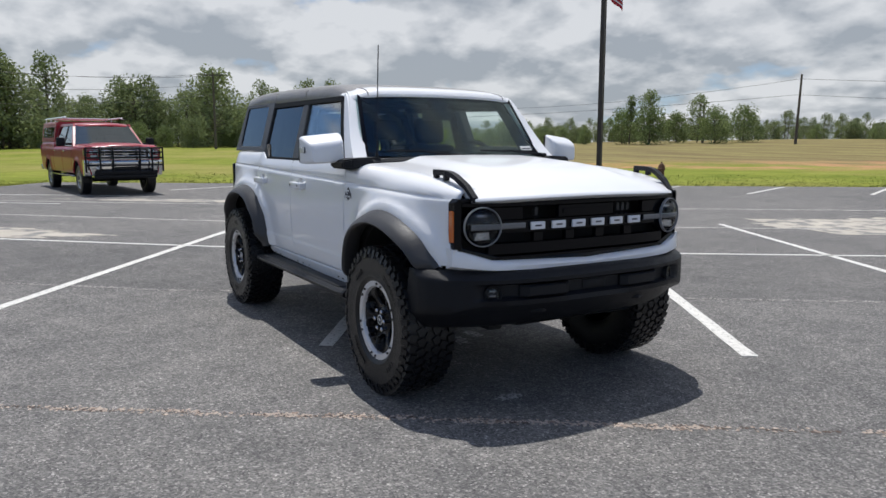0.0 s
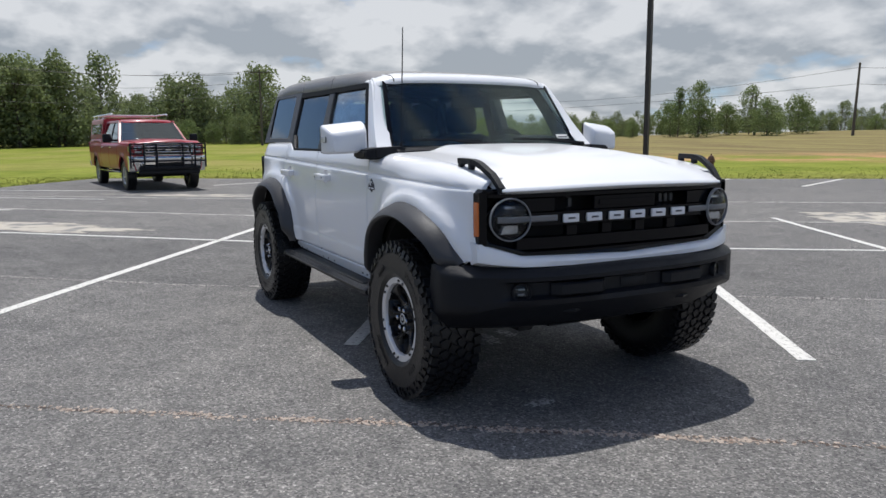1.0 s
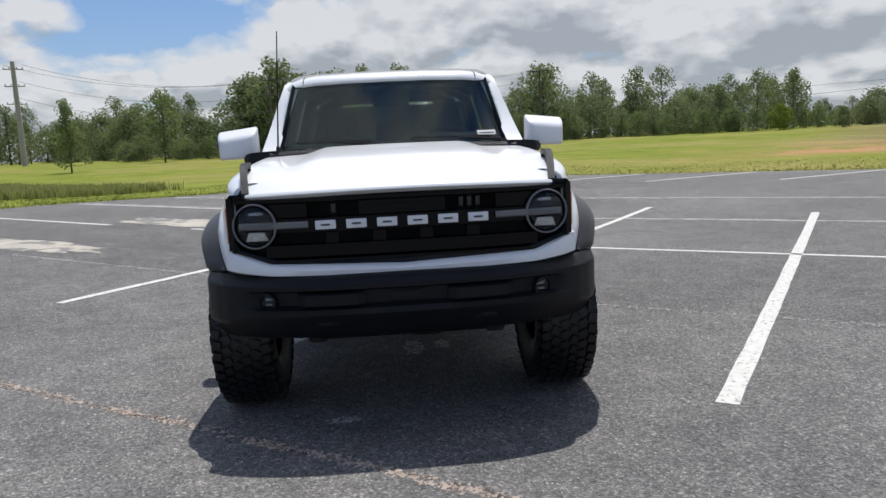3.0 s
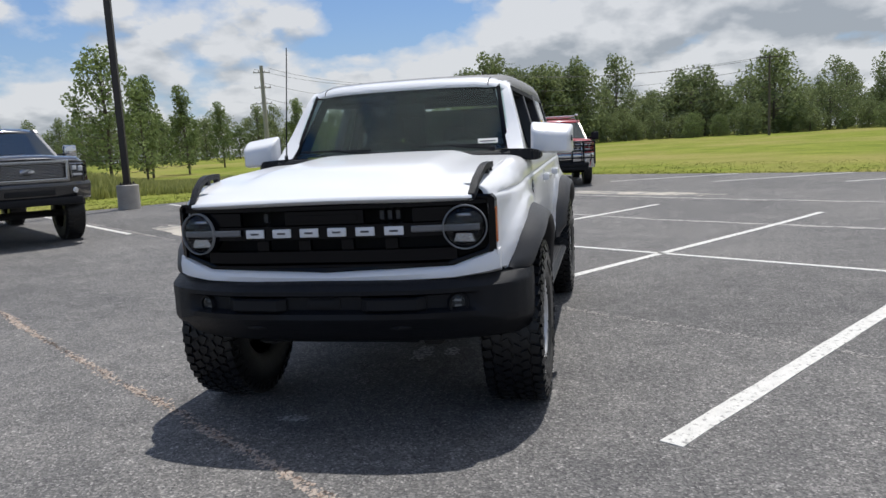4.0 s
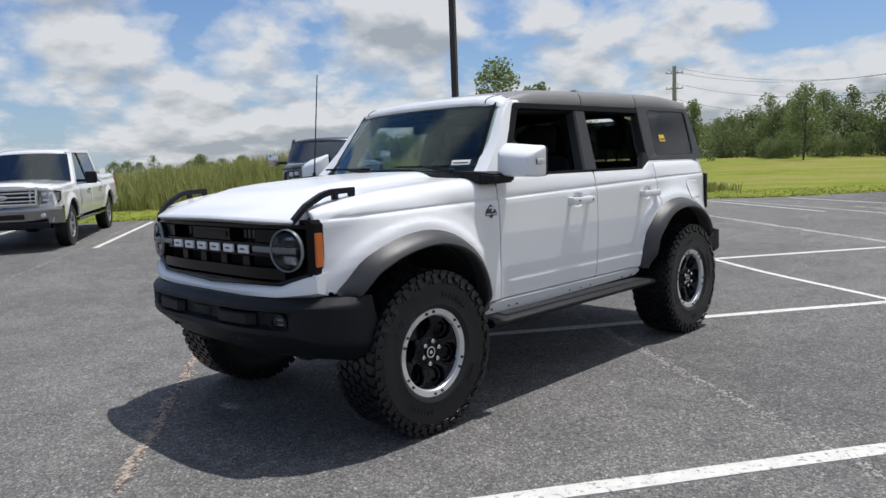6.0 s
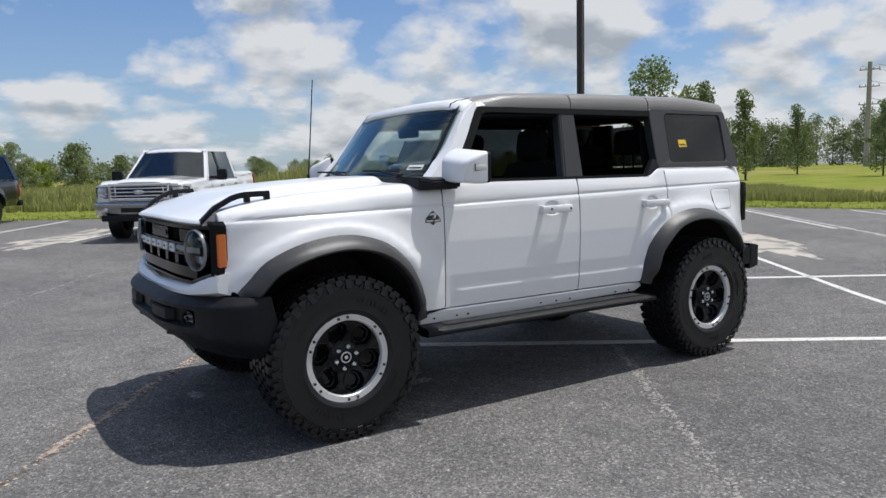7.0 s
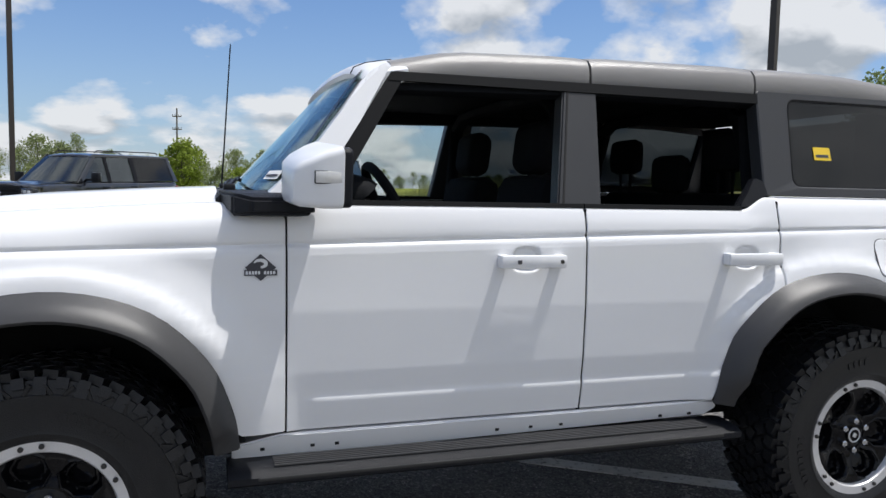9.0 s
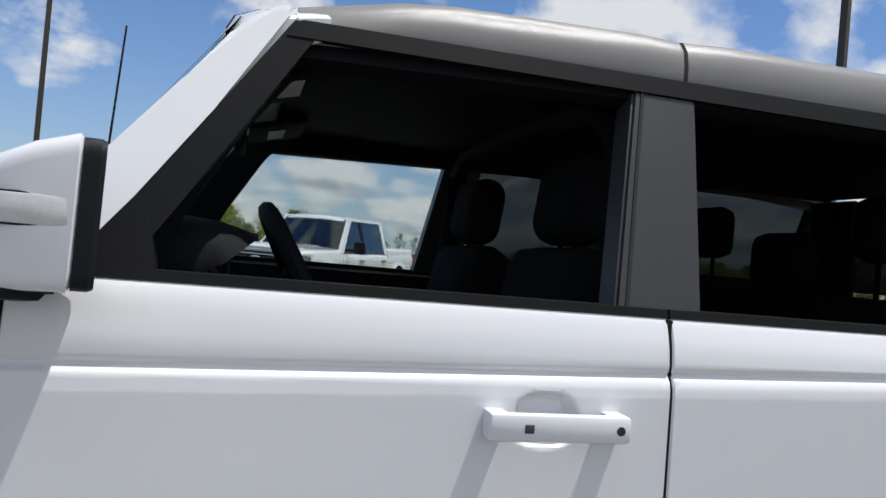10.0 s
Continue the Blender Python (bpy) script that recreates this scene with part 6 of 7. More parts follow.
def vehicle(name, label, category, m, paint, wb, fo, ro, half, sill, belt, hood, roof, wheel, wr, cowl, screen_top, cab_rear, deck, suv=False, chrome=True, grille="bars", bumper=None):
    """A full-size pickup or large estate: x ahead, origin on the ground between the axles."""
    root = thing(name, label, category, m)
    fx, rx = wb / 2, -wb / 2
    front, rear = fx + fo, rx - ro
    ar = wr + 0.10

    def low(x):
        z = sill
        for hx in (fx, rx):
            d = abs(x - hx)
            if d < ar:
                z = max(z, wr + 0.02 + math.sqrt(ar * ar - d * d))
        return z

    def wide(x, z):
        y = half * float(np.interp(z, [sill, sill + 0.12, belt - 0.35, belt - 0.1, belt, roof], [0.955, 0.985, 1.0, 0.985, 0.955, 0.955]))
        for hx in (fx, rx):
            y += 0.025 * (1 - smooth(math.hypot(x - hx, z - wr), ar, ar + 0.16))
        y -= 0.10 * smooth(x, front - 0.45, front) ** 2 + 0.04 * smooth(-x, -rear - 0.25, -rear)
        return y

    def panel(nm, x0, x1, high, s, rounded=0.05):
        bm = bm_new()
        n = max(4, int(abs(x1 - x0) / 0.04))
        out, inn = [], []
        for k in range(n + 1):
            x = x0 + (x1 - x0) * k / n
            zl, zh = low(x), high(x)
            row, row2 = [], []
            for j in range(15):
                z = zl + (zh - zl) * j / 14
                y = wide(x, z) - rounded * smooth(z, zh - 0.07, zh) ** 2 - (0.006 if k in (0, n) else 0)
                row.append((x, s * y, z))
                row2.append((x, s * (y - 0.03), z))
            out.append(row)
            inn.append(row2)
        sheet(bm, out, inn)
        return part(nm, bm, paint, root, sharp=40)

    hood_line = lambda x: float(np.interp(x, [cowl, front - 0.35, front - 0.08, front], [hood + 0.015, hood, hood - 0.02, hood - 0.08]))
    mid = (cowl + cab_rear) / 2 - 0.02
    doors = []
    for s in (1, -1):
        panel("fender", front - 0.03, cowl - 0.08, hood_line, s, 0.09)
        doors.append((s, panel("front_door", cowl - 0.09, mid, lambda x: belt, s), (cowl + mid) / 2 - 0.33))
        doors.append((s, panel("rear_door", mid - 0.008, cab_rear, lambda x: belt, s), (mid + cab_rear) / 2 - 0.30))
        panel("bed_side" if not suv else "quarter_panel", cab_rear - 0.012, rear + 0.02, lambda x: deck, s)
        bm = bm_new()
        box(bm, ((fx + rx) / 2, s * half * 0.93, sill - 0.08), (wb - 2 * ar - 0.1, 0.15, 0.05), 0.015)
        part("running_board", bm, M_DARK_CHROME if chrome is True else M_BLACK_PLASTIC, root)
        # pillars and panes lean in
        lean = lambda z: half * 0.945 - (z - belt) * 0.30

        def slab(nm, poly, mat, out=0.0, thick=0.04, par=root):
            b2 = bm_new()
            loft(b2, [[(x, s * (lean(z) + out - d), z) for x, z in poly] for d in (0.0, thick)])
            return part(nm, b2, mat, par)

        end = cab_rear if not suv else rear + 0.12
        slab("a_pillar", [(cowl + 0.03, belt - 0.01), (screen_top + 0.05, roof - 0.135), (screen_top + 0.01, roof - 0.105), (screen_top - 0.10, roof - 0.095), (cowl - 0.14, belt)], paint, 0.004, 0.085)
        slab("b_pillar", [(mid + 0.06, belt), (mid + 0.05, roof - 0.11), (mid - 0.05, roof - 0.11), (mid - 0.06, belt)], M_GLOSS_BLACK)
        slab("c_pillar", [(cab_rear + 0.12, belt), (cab_rear + 0.14, roof - 0.1), (cab_rear - 0.02, roof - 0.1), (cab_rear - 0.03, belt)], paint if not suv else M_GLOSS_BLACK)
        slab("door_glass", [(cowl - 0.13, belt), (screen_top - 0.09, roof - 0.11), (mid + 0.05, roof - 0.10), (mid + 0.06, belt)], M_TRUCK_GLASS, -0.015, 0.005)
        slab("door_glass", [(mid - 0.06, belt), (mid - 0.05, roof - 0.10), (cab_rear + 0.14, roof - 0.10), (cab_rear + 0.12, belt)], M_TRUCK_GLASS, -0.015, 0.005)
        slab("roof_side", [(screen_top + 0.04, roof - 0.11), (screen_top - 0.02, roof - 0.05), (end + 0.04, roof - 0.05), (end - 0.02, roof - 0.11)], paint, 0.01, 0.05)
        if suv:
            slab("rear_side_glass", [(cab_rear - 0.03, belt), (cab_rear - 0.02, roof - 0.10), (end + 0.10, roof - 0.11), (end - 0.02, belt)], M_PRIVACY, -0.015, 0.005)
            slab("d_pillar", [(end + 0.02, belt - 0.01), (end + 0.14, roof - 0.10), (end + 0.02, roof - 0.10), (end - 0.16, belt - 0.01)], paint, 0.0, 0.06)
            bm = bm_new()
            tube(bm, [(screen_top - 0.2, s * 0.62, roof), (screen_top - 0.3, s * 0.62, roof + 0.05), (end + 0.4, s * 0.62, roof + 0.05), (end + 0.3, s * 0.62, roof)], 0.016, 6)
            part("roof_rail", bm, M_BLACK_PLASTIC, root)
        # mirror
        bm = bm_new()
        box(bm, (cowl - 0.28, s * (half + 0.20), belt + 0.12), (0.12, 0.22, 0.24), 0.035)
        mir = part("wing_mirror", bm, M_CHROME if chrome == "trim" else M_BLACK_PLASTIC, root)
        bm = bm_new()
        box(bm, (cowl - 0.27, s * (half + 0.02), belt + 0.06), (0.06, 0.22, 0.06), 0.015)
        part("mirror_arm", bm, M_BLACK_PLASTIC, mir)
        bm = bm_new()
        box(bm, (cowl - 0.343, s * (half + 0.20), belt + 0.12), (0.006, 0.18, 0.20), 0.002)
        part("mirror_glass", bm, M_MIRROR, mir)
        # lamps
        gy = half - 0.36
        corner = lambda e, d: [(front + 0.035 - 0.030 * abs(y - gy) / 0.3 - 0.16 * smooth(y, half - 0.16, half - 0.01) - d, s * y, z) for y, z in
                               ((gy + 0.025 + e, hood - 0.10 - e), (half - 0.10, hood - 0.105 - e), (half - 0.015 - e, hood - 0.13 - e), (half - 0.015 - e, hood - 0.27), (half - 0.06 - e, hood - 0.345 + e), (gy + 0.045 + e, hood - 0.335 + e))]
        bm = bm_new()
        loft(bm, [corner(0.0, 0.12), corner(0.0, 0.0), corner(0.014, -0.006), corner(0.020, 0.012), corner(0.022, 0.05)])
        lamp = part("headlight", bm, M_DARK_CHROME, root, "clear headlight unit")
        bm = bm_new()
        for dy, dz, w, h in ((0.095, -0.175, 0.085, 0.075), (0.195, -0.19, 0.075, 0.085), (0.14, -0.285, 0.16, 0.04)):
            yy = gy + dy
            box(bm, (front - 0.012 - 0.05 * smooth(yy, gy + 0.1, half), s * yy, hood + dz), (0.05, w, h), 0.014, Matrix.Rotation(s * 0.25, 3, "Z"))
        part("lamp_reflector", bm, M_TRUCK_LAMP, lamp)
        bm = bm_new()
        loft(bm, [corner(0.016, -0.004), corner(0.018, 0.004)])
        part("lamp_lens", bm, M_LENS, lamp)
        bm = bm_new()
        box(bm, (rear + 0.02, s * (half - 0.10), deck - 0.28), (0.07, 0.15, 0.36), 0.015)
        part("tail_lamp", bm, M_TAIL, root, "red tail lamp")
        for hx in (fx, rx):
            w = placed("wheel", ROAD_WHEEL[wheel, "rim"], root, pose(hx, s * (half - 0.16), wr, 0, (hx * 37) % 60, 0 if s > 0 else 180))
            placed("tyre", ROAD_WHEEL[wheel, "tyre"], w, Matrix())
            placed("brake_shield", ROAD_WHEEL[wheel, "brake_shield"], w, Matrix())
            bm = bm_new()
            loft(bm, [[(hx + r * math.cos(t), s * y, wr + 0.02 + r * math.sin(t)) for t in (math.pi * k / 14 for k in range(1, 14))] for y, r in ((half - 0.45, ar), (half - 0.03, ar - 0.01), (half - 0.03, ar + 0.02), (half - 0.45, ar + 0.03))], closed=False)
            part("wheel_housing", bm, M_DEEP, root)
    for s, door, hx in doors:
        bm = bm_new()
        box(bm, (hx, s * (wide(hx, belt - 0.14) + 0.018), belt - 0.14), (0.22, 0.03, 0.04), 0.01)
        part("door_handle", bm, M_CHROME if chrome else M_BLACK_PLASTIC, door)
    # hood, roof, screens
    bm = bm_new()
    xs = [front - 0.02, front - 0.05, front - 0.12, front - 0.35, front - 0.7, (front + cowl) / 2, cowl]
    ks = [k / 10 for k in range(-10, 11)]
    hw = lambda x: half * 0.90 - 0.10 * smooth(x, front - 0.45, front) ** 2
    hz = lambda x, k: hood_line(x) + 0.035 * (1 - k * k) + 0.02 * (1 - smooth(abs(k), 0.45, 0.6))
    sheet(bm, [[(x + 0.06 * (1 - k * k), hw(x) * k, hz(x, k)) for k in ks] for x in xs], [[(x + 0.05 * (1 - k * k), hw(x) * k, hz(x, k) - 0.04) for k in ks] for x in xs])
    part("hood", bm, paint, root, sharp=45)
    end = cab_rear if not suv else rear + 0.12
    top_half = half * 0.945 - (roof - 0.08 - belt) * 0.30
    bm = bm_new()
    rxs = [screen_top + 0.03, screen_top - 0.03, screen_top - 0.2, (screen_top + end) / 2, end + 0.15, end + 0.03, end]
    rz = lambda x, k: roof - 0.012 - 0.035 * k * k - 0.05 * (1 - smooth(screen_top + 0.04 - x, 0.0, 0.25)) - 0.03 * (1 - smooth(x - end, 0.0, 0.2)) - 0.03 * smooth(abs(k), 0.85, 1.0)
    sheet(bm, [[(x, (top_half + 0.01) * k, rz(x, k)) for k in ks] for x in rxs], [[(x, top_half * k * 0.98, rz(x, k) - 0.04) for k in ks] for x in rxs])
    part("roof", bm, paint, root, sharp=45)
    wide_b = half * 0.92
    for nm, xb, xt in (("windscreen", cowl + 0.02, screen_top + 0.02), ("rear_window", end - (0.02 if not suv else 0.14), end + 0.02)):
        bm = bm_new()
        bow = 0.10 if nm == "windscreen" else -0.03
        pts = [[(xb + (xt - xb) * v / 3 + bow * (1 - k * k), k * (wide_b - 0.03 + (top_half - wide_b - 0.02) * v / 3), belt + 0.02 + (roof - 0.115 - belt) * v / 3) for k in ks] for v in range(4)]
        sheet(bm, pts, [[(x - 0.005, y, z - 0.004) for x, y, z in r] for r in pts])
        part(nm, bm, M_TRUCK_GLASS if nm == "windscreen" or not suv else M_PRIVACY, root)
    bm = bm_new()                                       # painted header over the screen, with a dark shaded band below it
    loft(bm, [[(screen_top + d + 0.10 * (1 - k * k), k * (top_half + 0.005), roof + h - 0.03 * k * k - 0.035 * abs(k) ** 5) for d, h in ((0.035, -0.125), (0.05, -0.105), (0.035, -0.075), (-0.02, -0.045), (-0.10, -0.035), (-0.10, -0.09))] for k in ks])
    part("screen_header", bm, paint, root, sharp=45)
    bm = bm_new()
    box(bm, (cowl + 0.03, 0, belt - 0.01), (0.24, 1.8 * half, 0.04), 0.01)
    part("cowl_panel", bm, M_BLACK_PLASTIC, root)
    # front end
    gz0, gz1 = hood - 0.37, hood - 0.055
    gy = half - 0.36
    bm = bm_new()                                       # painted nose behind the grille and lamps
    loft(bm, [[(front - 0.12 - 0.16 * smooth(abs(k) * half, half - 0.2, half), k * half * 0.985, z0), (front + 0.01 - 0.03 * abs(k) - 0.16 * smooth(abs(k) * half, half - 0.16, half - 0.01), k * half * 0.985, z0), (front + 0.00 - 0.03 * abs(k) - 0.16 * smooth(abs(k) * half, half - 0.16, half - 0.01), k * half * 0.985, z1), (front - 0.12 - 0.16 * smooth(abs(k) * half, half - 0.2, half), k * half * 0.985, z1)] for k in (j / 14 for j in range(-14, 15)) for z0, z1 in ((gz0 - 0.04, hood - 0.075),)])
    part("nose_panel", bm, paint, root, sharp=45)
    bm = bm_new()
    ring = lambda x, d: [(x, -gy + d, gz1 - d), (x, gy - d, gz1 - d), (x, gy - d, gz0 + d), (x, -gy + d, gz0 + d)]
    loft(bm, [ring(front - 0.03, -0.02), ring(front + 0.045, -0.01), ring(front + 0.05, 0.012), ring(front + 0.04, 0.042), ring(front + 0.0, 0.048)], caps=False)
    g = part("grille_surround", bm, M_DARK_CHROME if chrome == "trim" else M_CHROME if chrome else M_BLACK_PLASTIC, root, "bright grille surround")
    bm = bm_new()
    box(bm, (front - 0.004, 0, (gz0 + gz1) / 2), (0.03, 2 * gy - 0.02, gz1 - gz0 - 0.02), 0.005)
    part("grille_backing", bm, M_DEEP, g)
    if grille == "mesh":
        for j in range(9):
            for i in range(17):
                y = -gy + 0.09 + (2 * gy - 0.18) * (i + 0.5 * (j % 2)) / 16.5
                bm = bm_new()
                box(bm, (front + 0.020, y, gz0 + 0.065 + (gz1 - gz0 - 0.13) * j / 8), (0.02, 0.05, 0.014), 0.005)
                part("grille_link", bm, M_DARK_CHROME, g)
    else:
        for j in range(3):
            bm = bm_new()
            box(bm, (front + 0.025, 0, gz0 + 0.085 + (gz1 - gz0 - 0.17) * j / 2), (0.04, 2 * gy - 0.08, 0.036), 0.012)
            part("grille_bar", bm, M_CHROME if chrome else M_BLACK_PLASTIC, g)
        for s in (1, -1):
            bm = bm_new()
            box(bm, (front + 0.022, s * gy * 0.80, (gz0 + gz1) / 2), (0.03, 0.035, gz1 - gz0 - 0.1), 0.01)
            part("grille_post", bm, M_CHROME if chrome else M_BLACK_PLASTIC, g)
    bm = bm_new()
    lathe(bm, [(0.0, 0.06), (0.07, 0.058), (0.085, 0.045), (0.085, 0.0)], 24, Matrix.Translation((front + 0.01, 0, (gz0 + gz1) / 2)) @ Matrix.Rotation(radians(-90), 4, "Z") @ Matrix.Diagonal((1.25, 1, 0.6, 1)))
    part("grille_emblem", bm, M_CHROME, g, "plain oval emblem")
    bx = lambda y: front + 0.11 - 0.20 * (abs(y) / half) ** 4
    bm = bm_new()
    z0, z1 = sill - 0.04, gz0 - 0.02
    loft(bm, [[(bx(y) - 0.18, y, z0), (bx(y) - 0.09, y, z0), (bx(y) - 0.045, y, z0 + 0.04), (bx(y), y, z1 - 0.07), (bx(y) - 0.006, y, z1 - 0.035), (bx(y) - 0.03, y, z1 - 0.005), (bx(y) - 0.18, y, z1)] for y in (k / 10 * half for k in range(-10, 11))])
    bump = part("front_bumper", bm, bumper or (paint if not chrome else M_CHROME), root, sharp=50)
    bm = bm_new()
    box(bm, (bx(0) - 0.05, 0, z0 - 0.01), (0.06, 1.6 * half, 0.12), 0.02)
    part("air_dam", bm, M_BLACK_PLASTIC, bump)
    bm = bm_new()
    box(bm, (bx(0) - 0.018, 0, (z0 + z1) / 2 - 0.01), (0.03, 0.72, 0.09), 0.01)
    part("bumper_opening", bm, M_DEEP, bump)
    for s in (1, -1):
        bm = bm_new()
        yy = half * 0.70
        lathe(bm, [(0.0, 0.02), (0.035, 0.018), (0.045, 0.01), (0.045, -0.02)], 16, Matrix.Translation((bx(yy) - 0.005, s * yy, (z0 + z1) / 2)) @ Matrix.Rotation(radians(-90 + s * 10), 4, "Z"))
        part("fog_lamp", bm, M_REFLECTOR, bump)
    # underside, cabin, bed
    bm = bm_new()
    box(bm, ((front + rear) / 2 - 0.05, 0, sill + 0.02), (front - rear - 0.4, 1.15, 0.22), 0.03)
    for hx in (fx, rx):
        tube(bm, [(hx, -half + 0.2, wr), (hx, half - 0.2, wr)], 0.06, 8)
    part("chassis", bm, M_DEEP, root)
    bm = bm_new()
    box(bm, ((fx + cowl) / 2 + 0.1, 0, hood - 0.28), (front - cowl - 0.3, 1.5 * half, 0.34), 0.02)
    box(bm, ((cowl + cab_rear) / 2, 0, (sill + belt) / 2), (cowl - cab_rear, 1.78 * half, belt - sill - 0.06), 0.02)
    for sx in (mid + 0.05, cab_rear + 0.25):
        for y in (-0.42, 0.42):
            box(bm, (sx, y, belt + 0.05), (0.16, 0.5, 0.5), 0.06)
            box(bm, (sx - 0.04, y, belt + 0.40), (0.10, 0.28, 0.18), 0.04)
    part("cabin", bm, M_CABIN, root)
    if not suv:
        bm = bm_new()
        box(bm, ((cab_rear + rear) / 2, 0, (sill + deck) / 2 - 0.05), (cab_rear - rear - 0.06, 1.7 * half, deck - sill - 0.35), 0.01)
        part("bed", bm, paint, root)
        bm = bm_new()
        box(bm, (cab_rear - 0.03, 0, (belt + sill) / 2 + 0.08), (0.05, 1.84 * half, belt - sill), 0.01)
        part("cab_back", bm, paint, root)
    else:
        bm = bm_new()
        box(bm, ((cab_rear + rear) / 2, 0, (sill + belt) / 2), (cab_rear - rear - 0.1, 1.75 * half, belt - sill - 0.1), 0.01)
        part("cargo_floor", bm, M_CABIN, root)
    bm = bm_new()
    box(bm, (rear + 0.03, 0, (sill + deck) / 2 + 0.06), (0.05, 1.72 * half, deck - sill - 0.12), 0.015)
    part("tailgate", bm, paint, root)
    bm = bm_new()
    box(bm, (rear - 0.05, 0, sill + 0.06), (0.18, 1.94 * half, 0.16), 0.03)
    part("rear_bumper", bm, M_CHROME if chrome else M_BLACK_PLASTIC, root)
    return root


def at_stall(a, b_front, wb, turn=0.0):
    """Pose of a vehicle nose-out in the edge row whose front axle stands at b_front."""
    p = lot(a, b_front - wb / 2)
    q = lot(a, b_front)
    tilt = math.degrees(math.atan2(ground_z(q.x, q.y) - ground_z(*lot(a, b_front - wb)), wb))
    return pose(p.x, p.y, ground_z(p.x, p.y), 0, -tilt, 55.04 + turn)


RED = vehicle("pickup_truck", "red crew-cab pickup with camper shell and brush guard", "truck", pose(-19.1, -0.32, ground_z(-19.1, -0.32), 0, 0, 7.0), M_RED,
              3.97, 0.97, 1.30, 1.0, 0.56, 1.30, 1.33, 1.98, "road", 0.40, 1.42, 0.72, -1.15, 1.42)
bm = bm_new()
loft(bm, [[(x, y, z) for y, z in ((-0.93, 1.42), (0.93, 1.42), (0.84, 1.98), (0.76, 2.03), (-0.76, 2.03), (-0.84, 1.98))] for x in (-3.22, -3.18, -1.24, -1.20)])
cap = part("camper_shell", bm, M_RED, RED, "red shell over the bed")
for s in (1, -1):
    bm = bm_new()
    loft(bm, [[(x, s * (0.935 + e - (z - 1.42) * 0.16), z) for x, z in ((-3.0, 1.55), (-1.4, 1.55), (-1.4, 1.86), (-3.0, 1.86))] for e in (0.004, -0.004)])
    part("shell_window", bm, M_PRIVACY, cap)
for x in (-1.5, -2.2, -2.95):
    bm = bm_new()
    tube(bm, [(x, -0.80, 2.02), (x, -0.80, 2.13), (x, 0.80, 2.13), (x, 0.80, 2.02)], 0.025, 6)
    part("rack_bar", bm, M_OFFWHITE, cap, "pale ladder rack bar")
for s in (1, -1):
    bm = bm_new()
    tube(bm, [(-3.2, s * 0.78, 2.13), (-0.2, s * 0.78, 2.13), (-0.1, s * 0.78, 2.10)], 0.028, 6)
    part("rack_rail", bm, M_OFFWHITE, cap)
bm = bm_new()
for z in (0.80, 1.0, 1.14, 1.26):
    tube(bm, [(2.98, -0.98, z), (3.10, -0.72, z), (3.14, 0.0, z), (3.10, 0.72, z), (2.98, 0.98, z)], 0.022, 6)
for y in (-0.98, -0.66, -0.34, 0.34, 0.66, 0.98):
    x = 2.98 if abs(y) > 0.9 else 3.12
    tube(bm, [(x, y, 0.62), (x + 0.01, y, 1.27)], 0.024, 6)
box(bm, (3.08, 0, 0.62), (0.06, 1.6, 0.10), 0.02)
part("brush_guard", bm, M_BLACK_PLASTIC, RED, "black tubular brush guard")

vehicle("pickup_truck", "dark lifted crew-cab pickup on tall black tyres", "truck", at_stall(0.12, -9.1, 3.86), M_NAVY,
        3.80, 0.93, 1.30, 0.96, 0.78, 1.37, 1.42, 1.96, "lifted", 0.47, 1.40, 0.70, -1.15, 1.55, grille="mesh", chrome="trim", bumper=M_BLACK_PAINT)
# bumper chrome is coloured darker for the ground it mirrors
vehicle("pickup_truck", "white crew-cab pickup with chrome grille and bumper", "truck", at_stall(-5.9, -9.4, 3.68, 3.0), M_OFFWHITE,
        3.60, 0.92, 1.15, 0.95, 0.54, 1.16, 1.21, 1.90, "road", 0.40, 1.26, 0.56, -1.14, 1.28, bumper=M_DARK_CHROME)
vehicle("large_estate_car", "black full-size estate car with roof rails", "car", at_stall(-12.95, -10.45, 2.95), M_BLACK_PAINT,
        2.95, 0.95, 1.22, 1.0, 0.46, 1.18, 1.15, 1.92, "road", 0.40, 1.02, 0.34, -1.05, 1.16, suv=True, chrome=False)

# ---- poles, hydrant, wires ----


def lamp_post(x, y, height=9.0, plinth=True):
    z = ground_z(x, y)
    root = thing("lamp_post", "tall dark bronze square car park lamp post", "lamp post", pose(x, y, z, 0, 0, 20))
    if plinth:
        bm = bm_new()
        lathe(bm, [(0.0, 0.60), (0.24, 0.60), (0.26, 0.58), (0.265, -0.2)], 28, Matrix.Rotation(radians(90), 4, "X"))
        part("plinth", bm, M_CONCRETE, root, "round concrete footing")
    else:
        bm = bm_new()
        loft(bm, [[(-w, -w, h), (w, -w, h), (w, w, h), (-w, w, h)] for w, h in ((0.24, -0.1), (0.24, 0.34), (0.19, 0.40), (0.14, 0.46), (0.10, 0.62))])
        part("base_cover", bm, M_POLE, root)
    b = 0.60 if plinth else 0.3
    bm = bm_new()
    box(bm, (0, 0, b + 0.012), (0.32, 0.32, 0.024), 0.004)
    for sx in (-1, 1):
        for sy in (-1, 1):
            box(bm, (sx * 0.12, sy * 0.12, b + 0.04), (0.035, 0.035, 0.06), 0.004)
    part("base_plate", bm, M_POLE, root)
    bm = bm_new()
    loft(bm, [[(-w, -w, h), (w, -w, h), (w, w, h), (-w, w, h)] for w, h in ((0.075, b), (0.075, b + 4), (0.070, height))])
    bmesh.ops.bevel(bm, geom=[e for e in bm.edges if abs(e.verts[0].co.z - e.verts[1].co.z) > 1], offset=0.012, segments=2, affect="EDGES")
    part("post", bm, M_POLE, root)
    return root


